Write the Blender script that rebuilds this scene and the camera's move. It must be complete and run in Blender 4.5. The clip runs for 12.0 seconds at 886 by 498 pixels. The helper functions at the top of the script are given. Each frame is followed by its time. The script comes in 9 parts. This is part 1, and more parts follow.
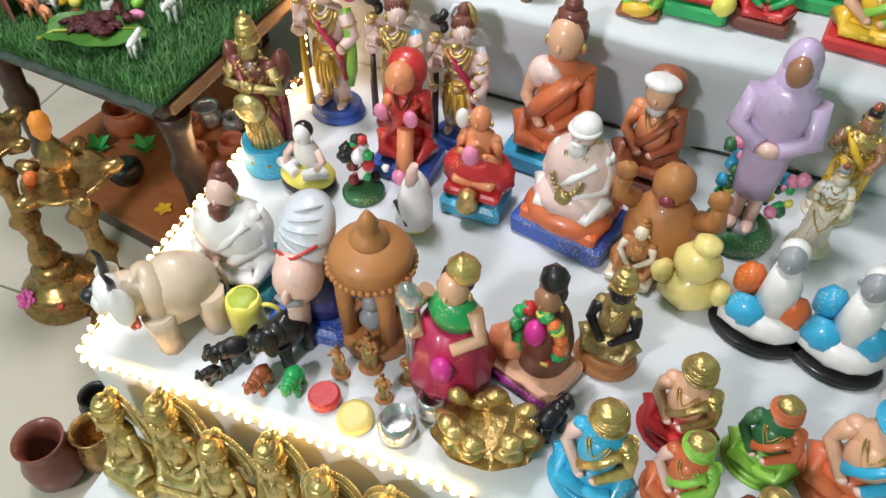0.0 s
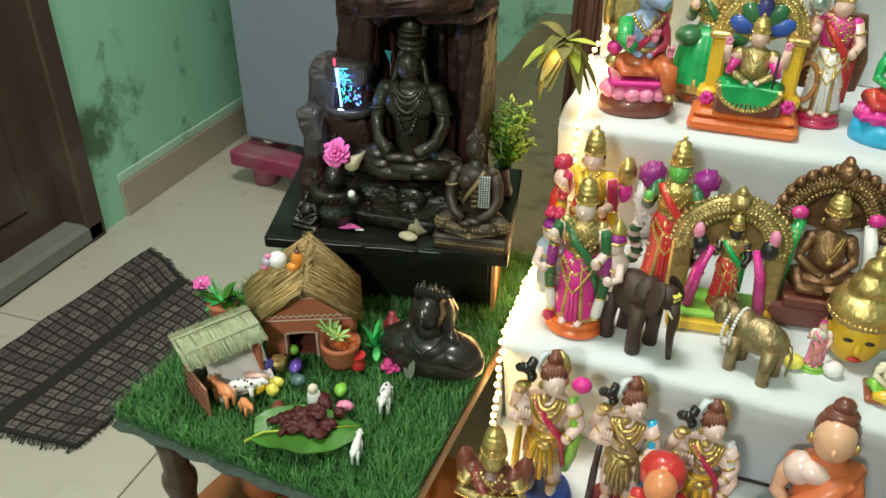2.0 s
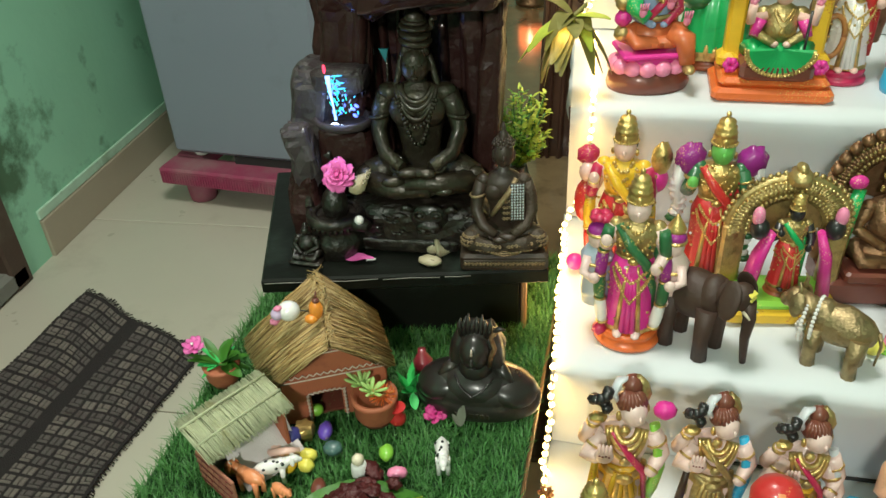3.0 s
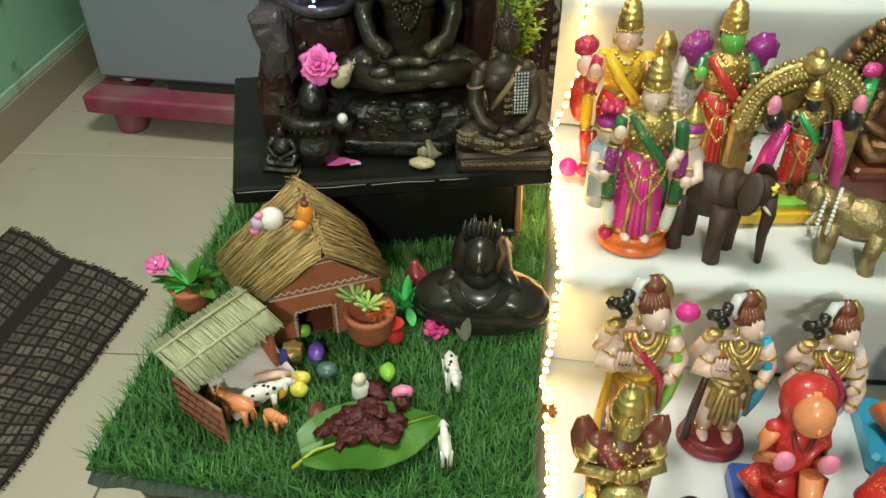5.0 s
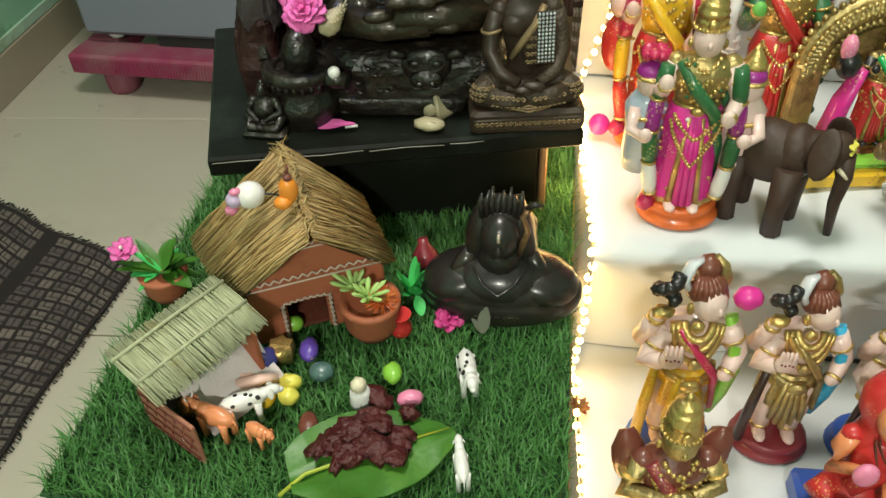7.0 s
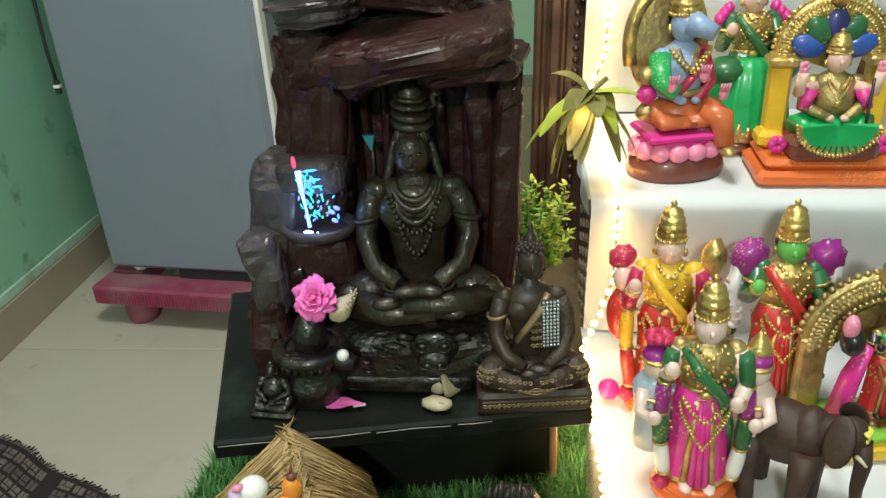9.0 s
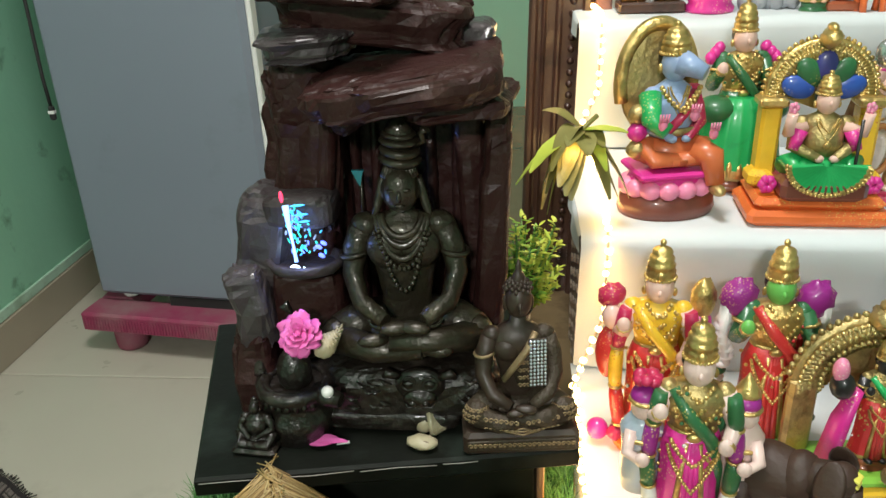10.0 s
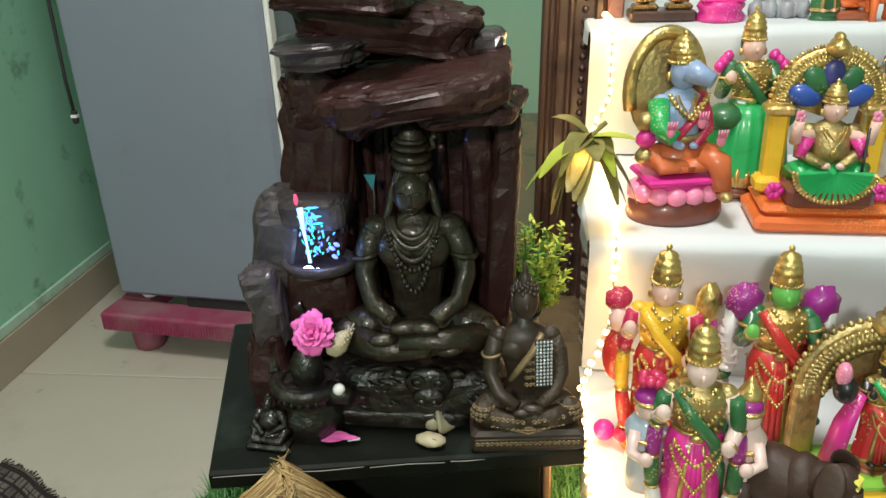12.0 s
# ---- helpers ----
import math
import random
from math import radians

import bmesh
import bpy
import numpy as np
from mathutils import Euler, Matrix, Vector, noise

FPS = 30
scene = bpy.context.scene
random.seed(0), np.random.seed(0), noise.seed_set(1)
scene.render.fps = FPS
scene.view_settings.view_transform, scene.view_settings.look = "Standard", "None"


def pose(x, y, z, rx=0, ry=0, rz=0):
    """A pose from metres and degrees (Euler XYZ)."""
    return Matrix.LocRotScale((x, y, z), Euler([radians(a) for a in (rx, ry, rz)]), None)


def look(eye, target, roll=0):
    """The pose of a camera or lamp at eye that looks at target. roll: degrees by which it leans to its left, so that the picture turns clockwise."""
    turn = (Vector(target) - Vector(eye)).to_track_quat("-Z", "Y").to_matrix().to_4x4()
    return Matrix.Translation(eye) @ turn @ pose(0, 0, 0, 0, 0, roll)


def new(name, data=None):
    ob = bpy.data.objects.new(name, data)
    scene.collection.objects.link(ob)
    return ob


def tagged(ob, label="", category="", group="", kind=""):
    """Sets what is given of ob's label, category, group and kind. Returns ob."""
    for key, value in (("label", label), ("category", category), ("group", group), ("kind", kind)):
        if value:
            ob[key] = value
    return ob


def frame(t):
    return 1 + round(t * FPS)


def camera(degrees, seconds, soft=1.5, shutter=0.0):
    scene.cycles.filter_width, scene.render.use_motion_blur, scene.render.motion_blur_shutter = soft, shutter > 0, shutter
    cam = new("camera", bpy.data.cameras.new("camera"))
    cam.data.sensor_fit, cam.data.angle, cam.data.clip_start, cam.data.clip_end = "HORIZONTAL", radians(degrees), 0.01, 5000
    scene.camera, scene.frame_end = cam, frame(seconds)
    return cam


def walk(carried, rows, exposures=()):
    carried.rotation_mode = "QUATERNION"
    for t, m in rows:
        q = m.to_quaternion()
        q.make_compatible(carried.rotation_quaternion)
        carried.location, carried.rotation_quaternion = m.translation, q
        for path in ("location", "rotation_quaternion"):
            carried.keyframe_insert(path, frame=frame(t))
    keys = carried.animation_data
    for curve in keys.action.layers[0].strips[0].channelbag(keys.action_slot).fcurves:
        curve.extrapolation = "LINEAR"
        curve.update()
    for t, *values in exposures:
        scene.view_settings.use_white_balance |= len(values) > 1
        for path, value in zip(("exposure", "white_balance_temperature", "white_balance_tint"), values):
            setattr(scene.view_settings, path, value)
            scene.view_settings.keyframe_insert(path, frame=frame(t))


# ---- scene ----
cam = camera(59.2, 12.0)
PATH = [
    (0, (0.09, -0.013, 1.036), (-0.378, 1.236, -0.454), -0.2),
    (0.5, (0.036, 0.031, 1.075), (-0.577, 1.406, -0.241), 0.7),
    (1, (-0.061, 0.059, 1.114), (-0.672, 1.541, -0.081), -0.3),
    (1.5, (-0.17, 0.06, 1.138), (-0.733, 1.641, 0.05), -2.5),
    (2, (-0.306, 0.07, 1.143), (-0.843, 1.695, 0.109), 0.2),
    (2.5, (-0.424, 0.134, 1.125), (-0.945, 1.768, 0.096), -2.1),
    (3, (-0.495, 0.191, 1.122), (-0.815, 1.833, 0.027), -3.1),
    (3.2, (-0.539, 0.194, 1.107), (-0.778, 1.853, 0.017), -2.9),
    (4.8, (-0.589, 0.209, 1.045), (-0.7, 1.837, -0.112), -0.4),
    (5, (-0.589, 0.226, 1.027), (-0.713, 1.815, -0.181), -0.9),
    (5.5, (-0.589, 0.267, 1.001), (-0.734, 1.829, -0.24), -1.4),
    (6, (-0.589, 0.296, 0.98), (-0.725, 1.831, -0.294), -2.0),
    (6.5, (-0.595, 0.32, 0.966), (-0.738, 1.829, -0.339), -2.2),
    (6.7, (-0.595, 0.33, 0.961), (-0.748, 1.838, -0.344), -2.5),
    (8.3, (-0.594, 0.381, 1.003), (-0.758, 2.055, -0.078), -3.0),
    (8.5, (-0.589, 0.381, 1.012), (-0.763, 2.091, -0.011), -2.9),
    (9, (-0.588, 0.39, 1.035), (-0.79, 2.173, 0.152), -3.3),
    (9.5, (-0.585, 0.398, 1.038), (-0.775, 2.198, 0.186), -1.9),
    (10, (-0.581, 0.399, 1.041), (-0.771, 2.213, 0.22), -2.3),
    (10.5, (-0.576, 0.399, 1.043), (-0.776, 2.223, 0.246), -2.5),
    (11, (-0.576, 0.399, 1.042), (-0.78, 2.222, 0.247), -2.4),
    (11.5, (-0.574, 0.394, 1.043), (-0.776, 2.22, 0.252), -2.4),
    (12, (-0.573, 0.38, 1.046), (-0.803, 2.196, 0.24), -2.3),
]
walk(cam, [(t, look(eye, target, roll)) for t, eye, target, roll in PATH],
     ((0.0, 0.24, 5950, 18), (0.8, 0.13, 5950, 14), (1.5, 0.14, 6300, 8), (2.0, 0.20, 6300, 2), (2.5, 0.16, 6400, -1), (3.0, 0.13, 6400, -1), (5.0, 0.11, 6750, 0), (6.5, 0.10, 6750, 2), (8.5, 0.14, 6150, 2), (9.5, 0.17, 6200, 6), (12.0, 0.18, 6250, 9)))

# ---------------------------------------------------------------- world and lights
world = bpy.data.worlds.new("world")
scene.world = world
world.use_nodes = True
sky = world.node_tree.nodes.new("ShaderNodeTexSky")
sky.sky_type, sky.sun_disc = "NISHITA", False
sky.sun_elevation, sky.sun_rotation = radians(40), radians(200)
world.node_tree.links.new(sky.outputs[0], world.node_tree.nodes["Background"].inputs[0])
world.node_tree.nodes["Background"].inputs[1].default_value = 0.05


def area_lamp(name, m, power, sx, sy, color):
    data = bpy.data.lights.new(name, "AREA")
    data.shape, data.size, data.size_y, data.energy, data.color = "RECTANGLE", sx, sy, power, color
    ob = new(name, data)
    ob.matrix_world = m
    return ob


TUBE_EYE, TUBE_AIM = (-0.75, -1.38, 2.0), (-0.45, 1.0, 0.5)
area_lamp("tube_light_glow", look(TUBE_EYE, TUBE_AIM), 33, 0.3, 0.10, (1.0, 0.94, 0.88))
area_lamp("ceiling_light_glow", look((-0.75, 0.9, 2.62), (-0.75, 0.9, 0)), 34, 0.5, 0.5, (1.0, 0.94, 0.88))

# ---------------------------------------------------------------- materials
MATS = {}


def link(nt, a, b):
    nt.links.new(a, b)


def surface(name, color, rough=0.4, metal=0.0, vary=0.15, scale=30.0, bump=0.15, bump_scale=120.0, coat=0.0,
            stain=None, stain_scale=4.0, stain_at=(0.55, 0.7), depth=0.002, piece=0.0, ornament=None):
    """A painted or natural surface: two scales of colour variation, a stain layer with its own shape, fine relief."""
    if name in MATS:
        return MATS[name]
    mat = bpy.data.materials.new(name)
    mat.use_nodes = True
    nt = mat.node_tree
    n = nt.nodes
    bsdf = n["Principled BSDF"]
    coord = n.new("ShaderNodeTexCoord")
    fine = n.new("ShaderNodeTexNoise")
    fine.inputs["Scale"].default_value, fine.inputs["Detail"].default_value = scale, 5
    link(nt, coord.outputs["Object"], fine.inputs["Vector"])
    mix = n.new("ShaderNodeMix")
    mix.data_type = "RGBA"
    mix.inputs["A"].default_value = (*[c * (1 - vary) for c in color], 1)
    mix.inputs["B"].default_value = (*[min(1, c * (1 + vary)) for c in color], 1)
    link(nt, fine.outputs["Fac"], mix.inputs["Factor"])
    out = mix.outputs["Result"]
    if piece:
        info = n.new("ShaderNodeObjectInfo")
        ramp = n.new("ShaderNodeMapRange")
        ramp.inputs["To Min"].default_value, ramp.inputs["To Max"].default_value = 1 - piece, 1 + piece
        link(nt, info.outputs["Random"], ramp.inputs["Value"])
        mul = n.new("ShaderNodeMix")
        mul.data_type, mul.blend_type = "RGBA", "MULTIPLY"
        mul.inputs["Factor"].default_value = 1
        link(nt, out, mul.inputs["A"])
        link(nt, ramp.outputs["Result"], mul.inputs["B"])
        out = mul.outputs["Result"]
    if stain:
        big = n.new("ShaderNodeTexNoise")
        big.inputs["Scale"].default_value, big.inputs["Detail"].default_value = stain_scale, 8
        big.inputs["Roughness"].default_value = 0.65
        link(nt, coord.outputs["Object"], big.inputs["Vector"])
        rng = n.new("ShaderNodeMapRange")
        rng.inputs["From Min"].default_value, rng.inputs["From Max"].default_value = stain_at
        link(nt, big.outputs["Fac"], rng.inputs["Value"])
        mix2 = n.new("ShaderNodeMix")
        mix2.data_type = "RGBA"
        mix2.inputs["B"].default_value = (*stain, 1)
        link(nt, out, mix2.inputs["A"])
        link(nt, rng.outputs["Result"], mix2.inputs["Factor"])
        out = mix2.outputs["Result"]
    if ornament:
        cells = n.new("ShaderNodeTexVoronoi")
        cells.inputs["Scale"].default_value = 300
        link(nt, coord.outputs["Object"], cells.inputs["Vector"])
        dots = n.new("ShaderNodeMapRange")
        dots.inputs["From Min"].default_value, dots.inputs["From Max"].default_value = 0.34, 0.26
        dots.inputs["To Max"].default_value = 0.6
        link(nt, cells.outputs["Distance"], dots.inputs["Value"])
        patches = n.new("ShaderNodeTexNoise")
        patches.inputs["Scale"].default_value = 22
        link(nt, coord.outputs["Object"], patches.inputs["Vector"])
        where = n.new("ShaderNodeMapRange")
        where.inputs["From Min"].default_value, where.inputs["From Max"].default_value = 0.52, 0.58
        link(nt, patches.outputs["Fac"], where.inputs["Value"])
        both = n.new("ShaderNodeMath")
        both.operation = "MULTIPLY"
        link(nt, dots.outputs["Result"], both.inputs[0])
        link(nt, where.outputs["Result"], both.inputs[1])
        mix3 = n.new("ShaderNodeMix")
        mix3.data_type = "RGBA"
        mix3.inputs["B"].default_value = (*ornament, 1)
        link(nt, out, mix3.inputs["A"])
        link(nt, both.outputs["Value"], mix3.inputs["Factor"])
        out = mix3.outputs["Result"]
    link(nt, out, bsdf.inputs["Base Color"])
    bsdf.inputs["Metallic"].default_value = metal
    rr = n.new("ShaderNodeMapRange")
    rr.inputs["To Min"].default_value, rr.inputs["To Max"].default_value = max(0.03, rough - 0.1), min(1, rough + 0.12)
    link(nt, fine.outputs["Fac"], rr.inputs["Value"])
    link(nt, rr.outputs["Result"], bsdf.inputs["Roughness"])
    bsdf.inputs["Coat Weight"].default_value = coat
    bsdf.inputs["Coat Roughness"].default_value = 0.12
    if bump:
        rel = n.new("ShaderNodeTexNoise")
        rel.inputs["Scale"].default_value, rel.inputs["Detail"].default_value = bump_scale, 4
        link(nt, coord.outputs["Object"], rel.inputs["Vector"])
        bn = n.new("ShaderNodeBump")
        bn.inputs["Strength"].default_value, bn.inputs["Distance"].default_value = bump, depth
        link(nt, rel.outputs["Fac"], bn.inputs["Height"])
        link(nt, bn.outputs["Normal"], bsdf.inputs["Normal"])
    MATS[name] = mat
    return mat


def glow(name, color, strength):
    mat = bpy.data.materials.new(name)
    mat.use_nodes = True
    b = mat.node_tree.nodes["Principled BSDF"]
    b.inputs["Base Color"].default_value = (*color, 1)
    b.inputs["Emission Color"].default_value = (*color, 1)
    b.inputs["Emission Strength"].default_value = strength
    MATS[name] = mat
    return mat


def paint(name, color, **k):
    k = {"rough": 0.4, "vary": 0.16, "scale": 45, "bump": 0.3, "bump_scale": 90, "coat": 0.35, "stain": tuple(c * 0.55 for c in color),
         "stain_scale": 28, "stain_at": (0.58, 0.8), **k}
    return surface(name, color, **k)


def gilt(name, color, rough=0.33, **k):
    k = {"metal": 0.8, "vary": 0.3, "scale": 60, "bump": 0.6, "bump_scale": 160, "depth": 0.003, "stain": tuple(c * 0.35 for c in color),
         "stain_scale": 45, "stain_at": (0.5, 0.75), **k}
    return surface(name, color, rough, **k)


gilt("gold", (0.68, 0.49, 0.18))
gilt("pale_gold", (0.72, 0.58, 0.26))
gilt("antique_gold", (0.5, 0.385, 0.165), rough=0.42)
gilt("old_brass", (0.36, 0.27, 0.14), rough=0.42)
gilt("bronze", (0.3, 0.17, 0.09), rough=0.42)
gilt("brass", (0.4, 0.24, 0.085), rough=0.27, bump=0.2)
gilt("steel", (0.6, 0.6, 0.6), rough=0.2, bump=0.1, stain=(0.3, 0.3, 0.3))
paint("skin_pink", (0.78, 0.52, 0.44))
paint("skin_peach", (0.74, 0.42, 0.26))
paint("skin_orange", (0.76, 0.28, 0.12))
paint("skin_brown", (0.36, 0.17, 0.09))
paint("green_face", (0.16, 0.5, 0.1))
paint("blue_face", (0.3, 0.4, 0.62))
paint("white", (0.82, 0.8, 0.78))
paint("turban_white", (0.6, 0.62, 0.66))
paint("skin_pale", (0.78, 0.58, 0.53))
paint("cow_cream", (0.66, 0.52, 0.38))
paint("teal", (0.02, 0.2, 0.24))
paint("cream", (0.78, 0.7, 0.52))
paint("red", (0.55, 0.03, 0.03), ornament=(0.75, 0.52, 0.16))
paint("red_plain", (0.55, 0.03, 0.03))
paint("maroon", (0.22, 0.025, 0.035), ornament=(0.6, 0.4, 0.15))
paint("maroon_plain", (0.22, 0.025, 0.035))
paint("crimson", (0.5, 0.02, 0.09), ornament=(0.75, 0.52, 0.16))
paint("crimson_plain", (0.5, 0.02, 0.09))
paint("orange", (0.72, 0.15, 0.03), ornament=(0.75, 0.5, 0.14))
paint("orange_plain", (0.72, 0.15, 0.03))
paint("saffron", (0.6, 0.15, 0.05))
paint("yellow", (0.8, 0.5, 0.03), ornament=(0.5, 0.05, 0.04))
paint("yellow_plain", (0.8, 0.5, 0.03))
paint("lemon", (0.8, 0.72, 0.12))
paint("soft_yellow", (0.8, 0.66, 0.22))
paint("lime", (0.25, 0.55, 0.06), ornament=(0.75, 0.6, 0.2))
paint("lime_plain", (0.25, 0.55, 0.06))
paint("green", (0.02, 0.38, 0.1), ornament=(0.75, 0.58, 0.2))
paint("green_plain", (0.02, 0.38, 0.1))
paint("dark_green", (0.03, 0.14, 0.05), ornament=(0.65, 0.5, 0.15))
paint("dark_green_plain", (0.03, 0.14, 0.05))
paint("cyan", (0.04, 0.4, 0.66), ornament=(0.75, 0.7, 0.5))
paint("cyan_plain", (0.04, 0.4, 0.66))
paint("blue", (0.03, 0.09, 0.42), ornament=(0.7, 0.55, 0.25))
paint("blue_plain", (0.03, 0.09, 0.42))
paint("navy", (0.04, 0.04, 0.2))
paint("violet", (0.12, 0.06, 0.42), ornament=(0.7, 0.55, 0.25))
paint("violet_plain", (0.12, 0.06, 0.42))
paint("purple", (0.3, 0.02, 0.24), ornament=(0.75, 0.55, 0.2))
paint("purple_plain", (0.3, 0.02, 0.24))
paint("magenta", (0.68, 0.03, 0.3), ornament=(0.78, 0.6, 0.3))
paint("magenta_plain", (0.68, 0.03, 0.3))
paint("pink", (0.8, 0.25, 0.42), ornament=(0.8, 0.7, 0.6))
paint("pink_plain", (0.8, 0.25, 0.42))
paint("lavender", (0.55, 0.42, 0.62))
paint("grey", (0.32, 0.33, 0.36))
paint("glass_teal", (0.07, 0.14, 0.13))
paint("black", (0.012, 0.011, 0.012))
paint("shawl_blue", (0.4, 0.47, 0.56))
paint("hair_brown", (0.17, 0.05, 0.03))
paint("brown", (0.16, 0.045, 0.03))
paint("rust", (0.33, 0.09, 0.035))
surface("terracotta", (0.39, 0.12, 0.058), rough=0.65, bump=0.3, bump_scale=200, stain=(0.26, 0.075, 0.04), stain_scale=20)
surface("band_white", (0.62, 0.5, 0.42), rough=0.7, bump=0.2)
surface("toy_brick", (0.38, 0.15, 0.1), rough=0.7, bump=0.2, stain=(0.3, 0.1, 0.07), stain_scale=60)
surface("grey_card", (0.34, 0.32, 0.28), rough=0.8, bump=0.2)
paint("bird_orange", (0.8, 0.27, 0.03))
surface("clay_tan", (0.44, 0.185, 0.055), rough=0.5, bump=0.3, stain=(0.3, 0.13, 0.05), stain_scale=25, coat=0.2)
surface("dark_wood", (0.045, 0.022, 0.016), rough=0.38, bump=0.35, bump_scale=90, stain=(0.09, 0.045, 0.025), stain_scale=14, coat=0.2)
surface("elephant_wood", (0.05, 0.026, 0.018), rough=0.55, bump=0.5, bump_scale=110, stain=(0.028, 0.014, 0.01), stain_scale=24)
surface("carved_wood", (0.06, 0.028, 0.02), rough=0.35, bump=0.3, coat=0.3, stain=(0.02, 0.01, 0.008), stain_scale=20)
surface("brown_gloss", (0.17, 0.12, 0.062), rough=0.16, bump=0.05, bump_scale=20, stain=(0.07, 0.045, 0.022), stain_scale=5)
surface("reddish_board", (0.24, 0.11, 0.09), rough=0.55, bump=0.3, bump_scale=60, stain=(0.15, 0.06, 0.05), stain_scale=14)
surface("slot_pale", (0.26, 0.2, 0.15), rough=0.6, bump=0.2)
surface("plywood", (0.3, 0.16, 0.075), rough=0.6, bump=0.2, stain=(0.3, 0.15, 0.07), stain_scale=15)
surface("orange_board", (0.36, 0.13, 0.045), rough=0.55, bump=0.25, stain=(0.2, 0.06, 0.02), stain_scale=9)
surface("black_slab", (0.0075, 0.0085, 0.0065), rough=0.36, bump=0.3, bump_scale=60, stain=(0.018, 0.024, 0.019), stain_scale=10)
surface("black_resin", (0.012, 0.009, 0.0065), rough=0.34, bump=0.9, bump_scale=95, depth=0.004, coat=0.35, stain=(0.05, 0.04, 0.03), stain_scale=30)
surface("dark_bronze", (0.032, 0.025, 0.015), rough=0.36, metal=0.35, bump=0.8, bump_scale=110, depth=0.003, stain=(0.075, 0.058, 0.034), stain_scale=30, coat=0.3)
surface("bust_black", (0.02, 0.017, 0.015), rough=0.3, bump=0.25, bump_scale=60, coat=0.2, stain=(0.05, 0.038, 0.028), stain_scale=25)
surface("rock_brown", (0.031, 0.011, 0.0095), rough=0.48, bump=0.9, bump_scale=55, depth=0.006, stain=(0.062, 0.03, 0.024), stain_scale=9, coat=0.1)
surface("rock_grey", (0.055, 0.044, 0.046), rough=0.4, bump=0.9, bump_scale=60, depth=0.005, stain=(0.03, 0.018, 0.02), stain_scale=12, coat=0.3)
surface("buddha_black", (0.034, 0.021, 0.014), rough=0.42, bump=0.2, stain=(0.06, 0.045, 0.03), stain_scale=25)
surface("carved_bronze", (0.05, 0.035, 0.022), rough=0.5, metal=0.2, bump=0.6, bump_scale=260, depth=0.003, stain=(0.07, 0.05, 0.03), stain_scale=80)
surface("scroll_bronze", (0.27, 0.19, 0.1), rough=0.42, metal=0.35, bump=0.4, bump_scale=300)
surface("cloth_white", (0.66, 0.7, 0.72), rough=0.8, vary=0.05, scale=9, bump=0.35, bump_scale=700, depth=0.0006, stain=(0.58, 0.62, 0.64), stain_scale=3)
surface("white_cloth", (0.66, 0.6, 0.6), rough=0.8, vary=0.08, bump=0.3, bump_scale=400)
surface("grass_blade", (0.072, 0.21, 0.05), rough=0.5, vary=0.5, scale=40, bump=0.0, stain=(0.13, 0.3, 0.085), stain_scale=14)
surface("turf_hem", (0.045, 0.065, 0.05), rough=0.8, bump=0.8, bump_scale=500, vary=0.4, scale=300)
surface("turf_base", (0.02, 0.07, 0.02), rough=0.9, bump=0.6, bump_scale=400, stain=(0.015, 0.035, 0.015), stain_scale=30)
surface("straw", (0.36, 0.24, 0.09), rough=0.6, vary=0.4, scale=70, bump=0.3, stain=(0.3, 0.16, 0.05), stain_scale=20, piece=0.2)
surface("straw_pale", (0.47, 0.35, 0.16), rough=0.6, vary=0.35, scale=70, bump=0.2)
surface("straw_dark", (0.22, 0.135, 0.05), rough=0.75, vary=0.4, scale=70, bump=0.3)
surface("straw_green", (0.46, 0.48, 0.31), rough=0.6, vary=0.35, scale=70, bump=0.3, stain=(0.3, 0.28, 0.12), stain_scale=25)
surface("leaf_green", (0.055, 0.17, 0.02), rough=0.4, bump=0.25, vary=0.3, stain=(0.1, 0.24, 0.03), stain_scale=18)
surface("leaf_bright", (0.07, 0.5, 0.12), rough=0.4, bump=0.2, vary=0.25)
surface("leaf_grey", (0.15, 0.16, 0.12), rough=0.6, bump=0.2, vary=0.3)
surface("leaf_pale", (0.42, 0.6, 0.2), rough=0.45, bump=0.2, vary=0.2, stain=(0.3, 0.5, 0.12), stain_scale=60)
surface("leaf_lime", (0.24, 0.46, 0.06), rough=0.45, bump=0.2, vary=0.3)
surface("leaf_yellow", (0.42, 0.5, 0.06), rough=0.45, bump=0.2, vary=0.3, stain=(0.6, 0.5, 0.04), stain_scale=30)
surface("leaf_dry", (0.21, 0.19, 0.05), rough=0.5, bump=0.25, vary=0.35, stain=(0.09, 0.07, 0.02), stain_scale=25)
surface("petal_pink", (0.72, 0.13, 0.42), rough=0.5, bump=0.2, vary=0.2)
surface("petal_dark", (0.5, 0.035, 0.2), rough=0.5, bump=0.2, vary=0.25)
surface("red_powder", (0.07, 0.009, 0.01), rough=0.45, bump=1.0, bump_scale=180, depth=0.004, vary=0.4)
surface("shell", (0.44, 0.38, 0.25), rough=0.4, bump=0.3, stain=(0.4, 0.32, 0.18), stain_scale=40)
surface("shell_dark", (0.2, 0.15, 0.09), rough=0.5, bump=0.3)
surface("wall_green", (0.29, 0.57, 0.4), rough=0.55, vary=0.08, scale=6, bump=0.35, bump_scale=25, depth=0.004, stain=(0.075, 0.15, 0.085), stain_scale=3.4, stain_at=(0.53, 0.63))
surface("plaster_grey", (0.17, 0.17, 0.15), rough=0.8, bump=0.4, bump_scale=20, stain=(0.16, 0.15, 0.12), stain_scale=6)
surface("ceiling_white", (0.75, 0.76, 0.73), rough=0.9, bump=0.2, bump_scale=15, stain=(0.62, 0.62, 0.58), stain_scale=2)
